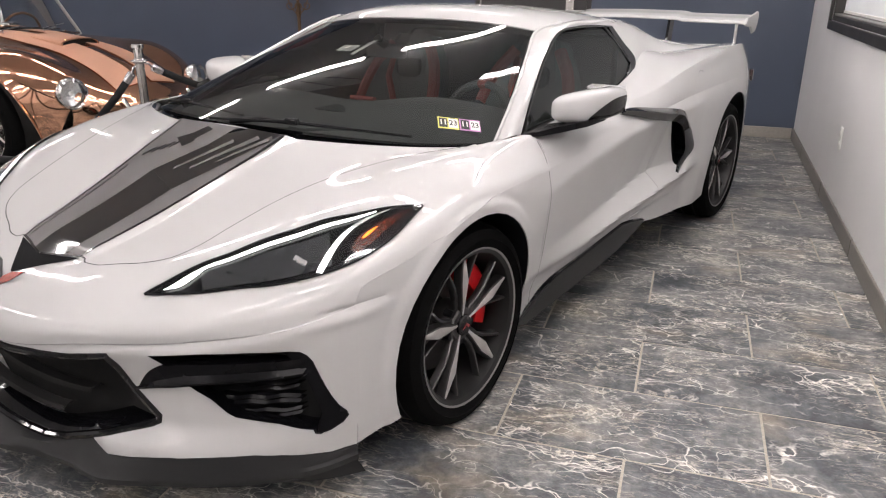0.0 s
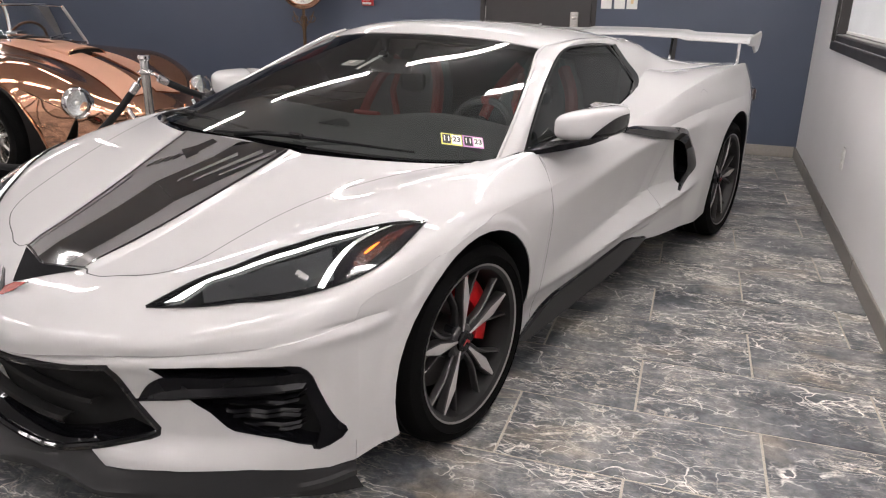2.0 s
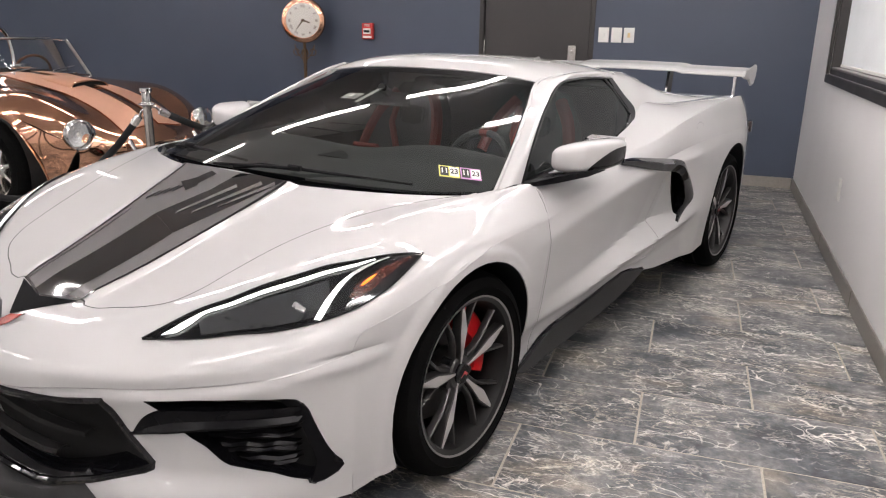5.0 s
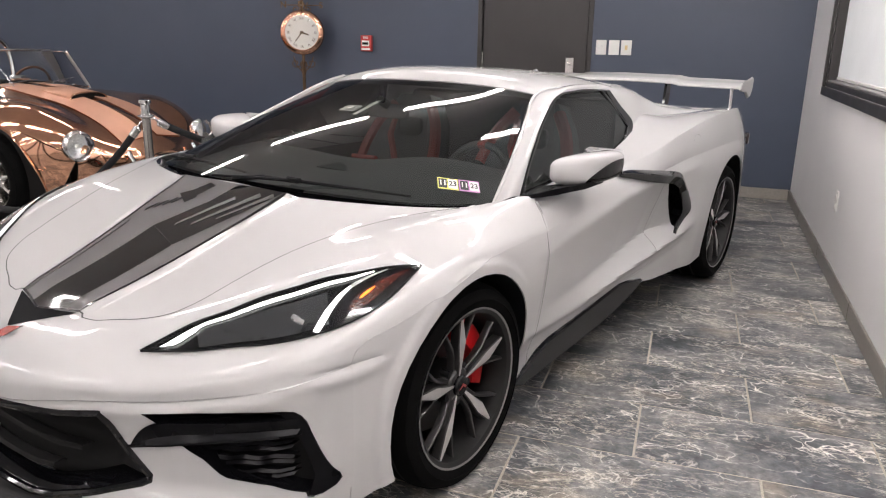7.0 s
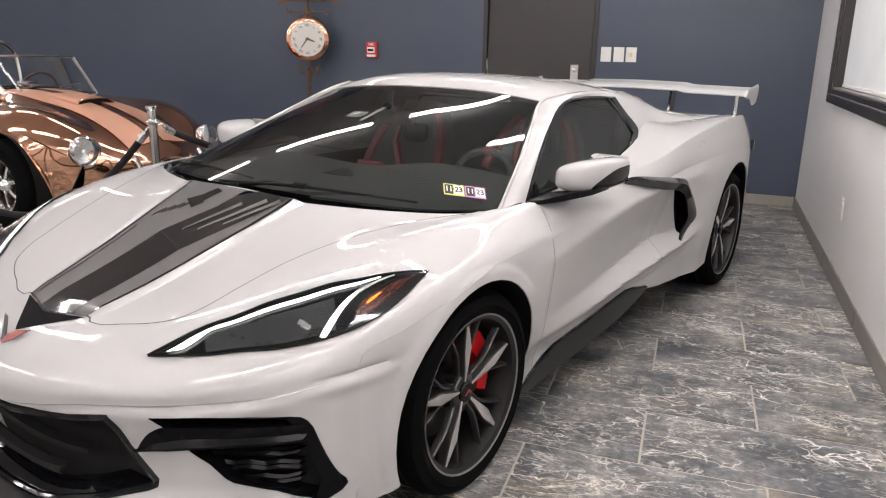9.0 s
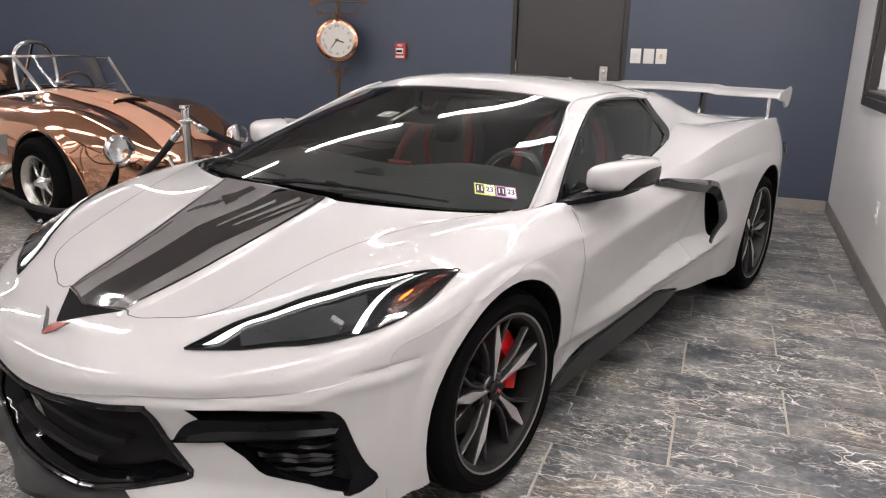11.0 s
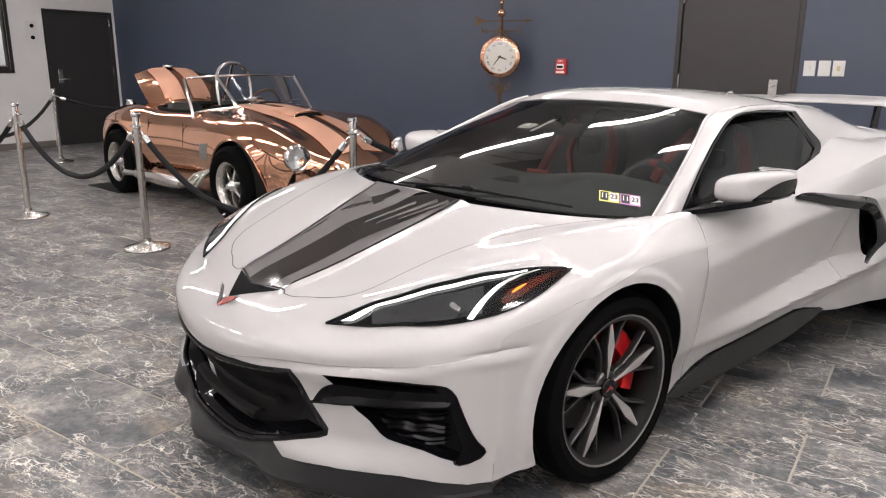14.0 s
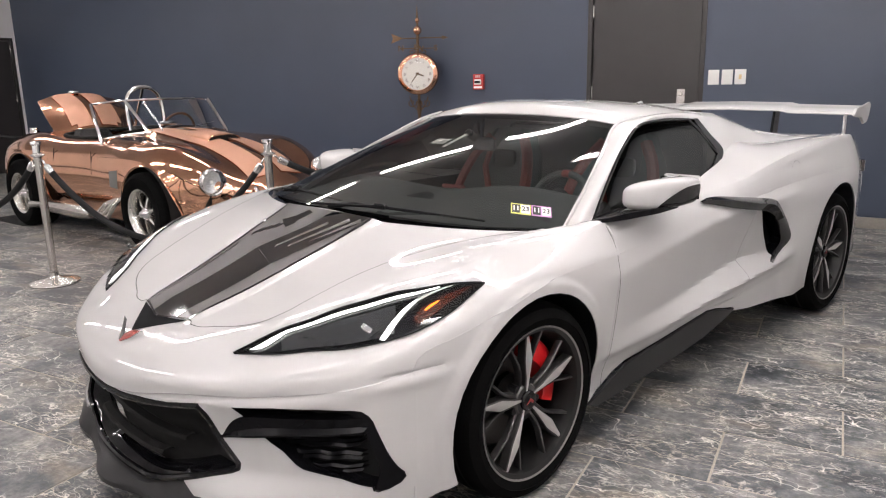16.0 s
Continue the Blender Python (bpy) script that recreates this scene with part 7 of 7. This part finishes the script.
# mouth
mo = [(0.265 * math.cos(a), .40 + .115 * math.sin(a)) for a in np.linspace(0, 6.283, 40, endpoint=False)]
mp = []
for y, z in mo:
    h = RODTREE.ray_cast(Vector((2, y, z)), Vector((-1, 0, 0)))[0]
    mp.append(h + Vector((.004, 0, 0)))
bm = bm_new()
bm.faces.new([bm.verts.new(p) for p in mp])
mouth = part("radiator_mouth", bm, CABIN, rod, "black oval radiator mouth")
part("mouth_rim", tube(mp, .012, 8, True), COPPER, mouth)
for sy in (-1, 1):
    # headlamps on the fender fronts
    lp = pose(.595, sy * .565, .605, 0, 90, sy * 8) @ Matrix.Diagonal((.90, .90, .90, 1))
    lamp = part("headlamp", lathe([(.085, -.06), (.118, -.01), (.126, .03), (.119, .055), (.106, .062), (.099, .052)], 36, lp), CHROME, rod, "round chrome headlamp")
    part("reflector", lathe([(.0001, .012), (.056, .022), (.099, .05)], 28, lp), mat("fluted_reflector", (0.75, 0.76, 0.77), 0.32, 0.6, grain=0.25, grain_scale=90, bump=0.5), lamp)
    part("bulb", lathe([(.0001, .03), (.016, .025), (.018, .0), (.0001, -.01)], 14, lp), WHITEP, lamp)
    part("lens", lathe([(.0001, .080), (.045, .076), (.084, .065), (.101, .052)], 28, lp), CLEAR, lamp).visible_shadow = False
    il = pose(.585, sy * .50, .44, 0, 90, 0)
    part("indicator", lathe([(.0001, .04), (.03, .034), (.042, .01), (.042, -.02)], 20, il), mat("amber_glass", (0.5, 0.16, 0.02), 0.15, coat=1, patch=0.1), rod, "amber front indicator")
    # overrider hoops
    part("nerf_bar", tube([(.70, sy * .30, .30), (.86, sy * .30, .32), (.88, sy * .30, .45), (.80, sy * .30, .55)], .016, 8), CHROME, rod, "chrome nerf bar")
    # side exhaust
    for i in range(4):
        x0 = -.42 - .05 * i
        part("exhaust_header", tube([(x0, sy * .72, .46 - .02 * i), (x0 - .04, sy * .84, .36), (x0 - .10, sy * (.865 + .012 * (i % 2)), .27 + .015 * (i % 2)), (-.92, sy * .87, .265)], .022, 10), STEEL, rod, "bright exhaust header")
    part("side_pipe", tube([(-.82, sy * .87, .262), (-.92, sy * .87, .262), (-1.72, sy * .875, .262), (-1.80, sy * .875, .262), (-2.0, sy * .90, .25)], [.04, .062, .062, .036, .034], 18), STEEL, rod, "bright side exhaust pipe")

# windscreen
wbp = [(-.93, -.655, .895), (-.79, -.40, .935), (-.71, 0, .952), (-.74, .36, .945), (-.82, .60, .915)]
wtp = [(-1.08, -.635, 1.205), (-1.01, -.40, 1.225), (-.965, 0, 1.235), (-.99, .36, 1.23), (-1.06, .57, 1.22)]
WBp, WTp = spline(wbp, 25), spline(wtp, 25)
bm = bm_new()
add_grid(bm, [[WBp[i] * (1 - k) + WTp[i] * k for i in range(25)] for k in (0, .33, .66, 1)])
wsr = part("windscreen", bm, SCREEN, rod, "clear flat windscreen in a chrome frame")
wsr.visible_shadow = False
part("screen_frame", tube(list(WBp) + list(WTp[::-1]), .011, 8, True), CHROME, wsr)
for sy, i in ((-1, 0), (1, 24)):
    part("screen_post", tube([WBp[i] + np.array((.03, 0, -.10)), WBp[i], WTp[i]], .016, 8), CHROME, wsr)
part("screen_brace", tube([(-.70, -.33, .965), (-.98, -.36, 1.225)], .017, 8), CHROME, wsr)
part("screen_mirror", box((-.90, -.09, .985), (-.88, .09, 1.03), .01, 2), CHROME, rod, "small chrome mirror")
for y in (-.2, .15):
    part("wiper", tube([(-.66, y, .95), (-.70, y + .02, .975), (-.76, y + .26, 1.0)], .005, 6), CHROME, rod)

# cockpit
part("cockpit_tub", grid_mesh([[[(x, y, z) for y, z in ((-.60, .86), (-.55, .42), (.55, .42), (.60, .86))] for x in (-.90, -1.4, -1.95)]]), CABIN, rod)
coam = []
for x, y in ((-.93, -.57), (-1.2, -.585), (-1.6, -.585), (-1.88, -.53), (-1.95, -.3), (-1.96, 0), (-1.95, .3), (-1.88, .53), (-1.6, .585), (-1.2, .585), (-.93, .57), (-.92, .3), (-.91, 0), (-.92, -.3)):
    h = RODTREE.ray_cast(Vector((x, y, 2)), Vector((0, 0, -1)))[0]
    coam.append(h + Vector((0, 0, .004)))
part("coaming", tube([Vector(p) for p in spline(np.array([tuple(p) for p in coam + coam[:1]]), 80)][:-1], .018, 8, True), CABIN, rod, "black leather cockpit roll")
for sy in (-1, 1):
    bm = box((-.26, -.20, 0), (.0, .20, .10), .04, 3)
    rows = []
    for k, (x, z, w) in enumerate(((-1.62, .45, .2), (-1.72, .65, .21), (-1.80, .85, .19), (-1.83, .95, .13))):
        rows.append([(x + .05, sy * .29 - w, z), (x + .09, sy * .29 - w * .5, z), (x + .09, sy * .29 + w * .5, z), (x + .05, sy * .29 + w, z), (x - .07, sy * .29 + w, z), (x - .07, sy * .29 - w, z)])
    bm.free()
    bm = bm_new()
    vs = add_grid(bm, rows, closed_v=True)
    bm.faces.new(vs[-1])
    bmesh.ops.recalc_face_normals(bm, faces=bm.faces)
    part("seat", bm, mat("black_leather", (0.012, 0.012, 0.012), 0.5, grain=0.15, grain_scale=200, bump=0.2), rod, "black leather bucket seat")
part("dashboard", box((-1.04, -.56, .70), (-.93, .56, .90), .03, 2), CABIN, rod)
sw = Vector((-1.22, .30, .92))
part("steering_wheel", tube([sw + Vector((.05 * math.sin(a), .18 * math.cos(a), .165 * math.sin(a))) for a in np.linspace(0, 6.283, 32, endpoint=False)], .012, 8, True), mat("dark_wood_rim", (0.10, 0.04, 0.015), 0.3, grain=0.2), rod, "wood-rimmed steering wheel")
hoop = [(-1.80, .10, .88), (-1.82, .10, 1.15), (-1.83, .125, 1.26), (-1.83, .20, 1.33), (-1.83, .30, 1.352), (-1.83, .40, 1.33), (-1.83, .475, 1.26), (-1.82, .50, 1.15), (-1.80, .50, .88)]
rb_ = part("roll_hoop", tube(list(spline(hoop, 60)), .021, 12), CHROME, rod, "chrome roll hoop")
part("hoop_brace", tube([(-1.83, .30, 1.34), (-2.08, .30, .93)], .016, 10), CHROME, rb_)

# boot lid standing open, and the boot under it
e0 = [(-2.32, -.44, .90), (-2.27, -.2, .93), (-2.26, 0, .935), (-2.27, .2, .93), (-2.32, .44, .90)]
e1 = [(-2.48, -.46, 1.10), (-2.46, -.2, 1.15), (-2.45, 0, 1.16), (-2.46, .2, 1.15), (-2.48, .46, 1.10)]
e2 = [(-2.69, -.42, 1.225), (-2.74, -.2, 1.285), (-2.76, 0, 1.30), (-2.74, .2, 1.285), (-2.69, .42, 1.225)]
lid_g = loft([e0, e1, e2], 8, 8)
bm = bm_new()
add_grid(bm, lid_g)
outward(bm, (-2.9, 0, .8))
lid = part("boot_lid", bm, COPPER, rod, "raised polished copper boot lid", solid=.02)
bml = bm_new()
add_grid(bml, lid_g)
outward(bml, (-2.9, 0, .8))
LIDT = BVHTree.FromBMesh(bml)
bml.free()
for y0, y1 in ((-.27, -.045), (.045, .27)):
    rows = project([[Vector((x, y, 1.8)) for y in np.linspace(y0, y1, 5)] for x in np.linspace(-2.28, -2.735, 16)], LIDT, (0, 0, -1), .009)
    bm = bm_new()
    add_grid(bm, rows)
    outward(bm, (-2.4, 0, 0))
    part("lid_stripe", bm, COPPERM, lid, "satin copper stripe")
part("lid_latch", box((-2.79, -.05, 1.292), (-2.71, .05, 1.325), .012, 2), CHROME, lid, "chrome lid latch")
part("boot_well", box((-2.95, -.42, .50), (-2.10, .42, .80), .02, 1), CABIN, rod)
for sy in (-1, 1):
    part("rear_lamp", lathe([(.0001, .03), (.03, .025), (.04, 0), (.04, -.04)], 18, pose(-3.02, sy * .48, .62, 0, -90, 0)), mat("red_lens_glass", (0.35, 0.01, 0.01), 0.12, coat=1, patch=0.1), rod, "round red tail lamp")
part("fuel_cap", lathe([(.05, -.03), (.05, .025), (.04, .035), (.0001, .038)], 24, pose(-2.62, -.52, .90, -18, -8, 0)), CHROME, rod, "chrome quick-fill fuel cap")
part("fuel_lever", box((-2.70, -.54, .935), (-2.56, -.50, .955), .008, 2), CHROME, rod)


def rod_wheel(x, sy, rear):
    w = .13 if rear else .115
    rim_r, ty = .198, .335
    y = sy * (.735 if not rear else .755)
    base = pose(x, y, ty, -90 * sy, 0, 0)
    # local z points outwards
    base = Matrix.Translation((x, y, ty)) @ Matrix.Rotation(radians(90 if sy < 0 else -90), 4, "X")
    tp = [(rim_r - .01, -w), (rim_r + .05, -w - .012), (ty - .04, -w - .012), (ty - .01, -w + .012), (ty, -w + .03), (ty, w - .03), (ty - .01, w - .012), (ty - .04, w + .012), (rim_r + .05, w + .012), (rim_r + .004, w), (rim_r - .01, w - .012)]
    rp = [(rim_r - .03, -w + .01), (rim_r - .03, w - .06), (rim_r - .022, w - .02), (rim_r - .008, w - .002), (rim_r + .006, w + .004), (rim_r + .006, w - .012)]
    rim = part("wheel", lathe(rp, 48), STEEL, rod, "polished alloy wheel with broad spokes", m=base)
    part("tyre", lathe(tp, 56), RUBBER, rim, "wide black tyre")
    dz = w - .055
    for s in range(6):
        rows = []
        for r, hw, z in spline(np.array([(.045, .026, .018), (.09, .017, .012), (.14, .016, .0), (rim_r - .022, .026, -.012)]), 9):
            rows.append([(r, -hw, dz + z - .03), (r, -hw * .8, dz + z), (r, 0, dz + z + .006), (r, hw * .8, dz + z), (r, hw, dz + z - .03)])
        bm = bm_new()
        add_grid(bm, rows)
        bmesh.ops.recalc_face_normals(bm, faces=bm.faces)
        if sum(f.normal.z for f in bm.faces) < 0:
            bmesh.ops.reverse_faces(bm, faces=bm.faces)
        bm.transform(Matrix.Rotation(2 * math.pi * s / 6 + .3, 4, "Z"))
        part("spoke", bm, STEEL, rim)
    part("hub", lathe([(.0001, dz + .07), (.02, dz + .068), (.028, dz + .05), (.045, dz + .035), (.056, dz + .015), (.06, dz - .03)], 28), CHROME, rim, "chrome knock-off hub")
    part("drum", lathe([(.0001, dz - .06), (.15, dz - .06), (.15, dz - .09)], 32), BLACKP, rim)


for sy in (-1, 1):
    rod_wheel(0, sy, False)
    rod_wheel(-2.25, sy, True)
part("chassis", box((-2.9, -.45, .14), (.45, .45, .24), .02, 1), CABIN, rod, "black underframe")


# ---- floor tiles, half a length apart from row to row; the nearest are pieces of their own ----
TL_X, TL_Y, JOINT = 0.80, 0.40, 0.008


def tile_bm(lx, ly):
    return box((-lx / 2, -ly / 2, -0.010), (lx / 2, ly / 2, 0.0), 0.0018, 1)


TILE_MESH = finish("tile", tile_bm(TL_X - JOINT, TL_Y - JOINT), TILE, smooth=False)
rest = bm_new()
cells = []
for r in range(-23, 16):
    y0 = 0.052 + TL_Y * r
    shift = 1.375 if r % 2 == 0 else 1.778
    for c in range(-18, 4):
        x0 = shift + TL_X * c
        lo = (max(x0 + JOINT / 2, ROOM_X0 - 0.4), max(y0 + JOINT / 2, ROOM_Y0 - 0.4))
        hi = (min(x0 + TL_X - JOINT / 2, ROOM_X1 + 0.4), min(y0 + TL_Y - JOINT / 2, ROOM_Y1 + 0.4))
        if hi[0] - lo[0] < 0.01 or hi[1] - lo[1] < 0.01:
            continue
        whole = hi[0] - lo[0] > TL_X - JOINT - 0.001 and hi[1] - lo[1] > TL_Y - JOINT - 0.001
        cells.append((whole, lo, hi))
near = sorted([c for c in cells if c[0]], key=lambda c: math.hypot((c[1][0] + c[2][0]) / 2 - 0.3, ((c[1][1] + c[2][1]) / 2 - 0.6) * 0.8))[:296]
near_set = {id(c) for c in near}
turn = random.Random(4)
for c in near:
    ob = new("tile", TILE_MESH)
    ob.parent = floor
    ob.matrix_basis = pose((c[1][0] + c[2][0]) / 2, (c[1][1] + c[2][1]) / 2, 0, turn.gauss(0, 0.03), turn.gauss(0, 0.03), 180 * turn.randint(0, 1))
for c in cells:
    if id(c) not in near_set:
        add_box(rest, (c[1][0], c[1][1], -0.010), (c[2][0], c[2][1], 0.0))
tagged(part("tile_field", rest, TILE, floor, "dark veined marble tiles further off", smooth=False), kind="stuff")
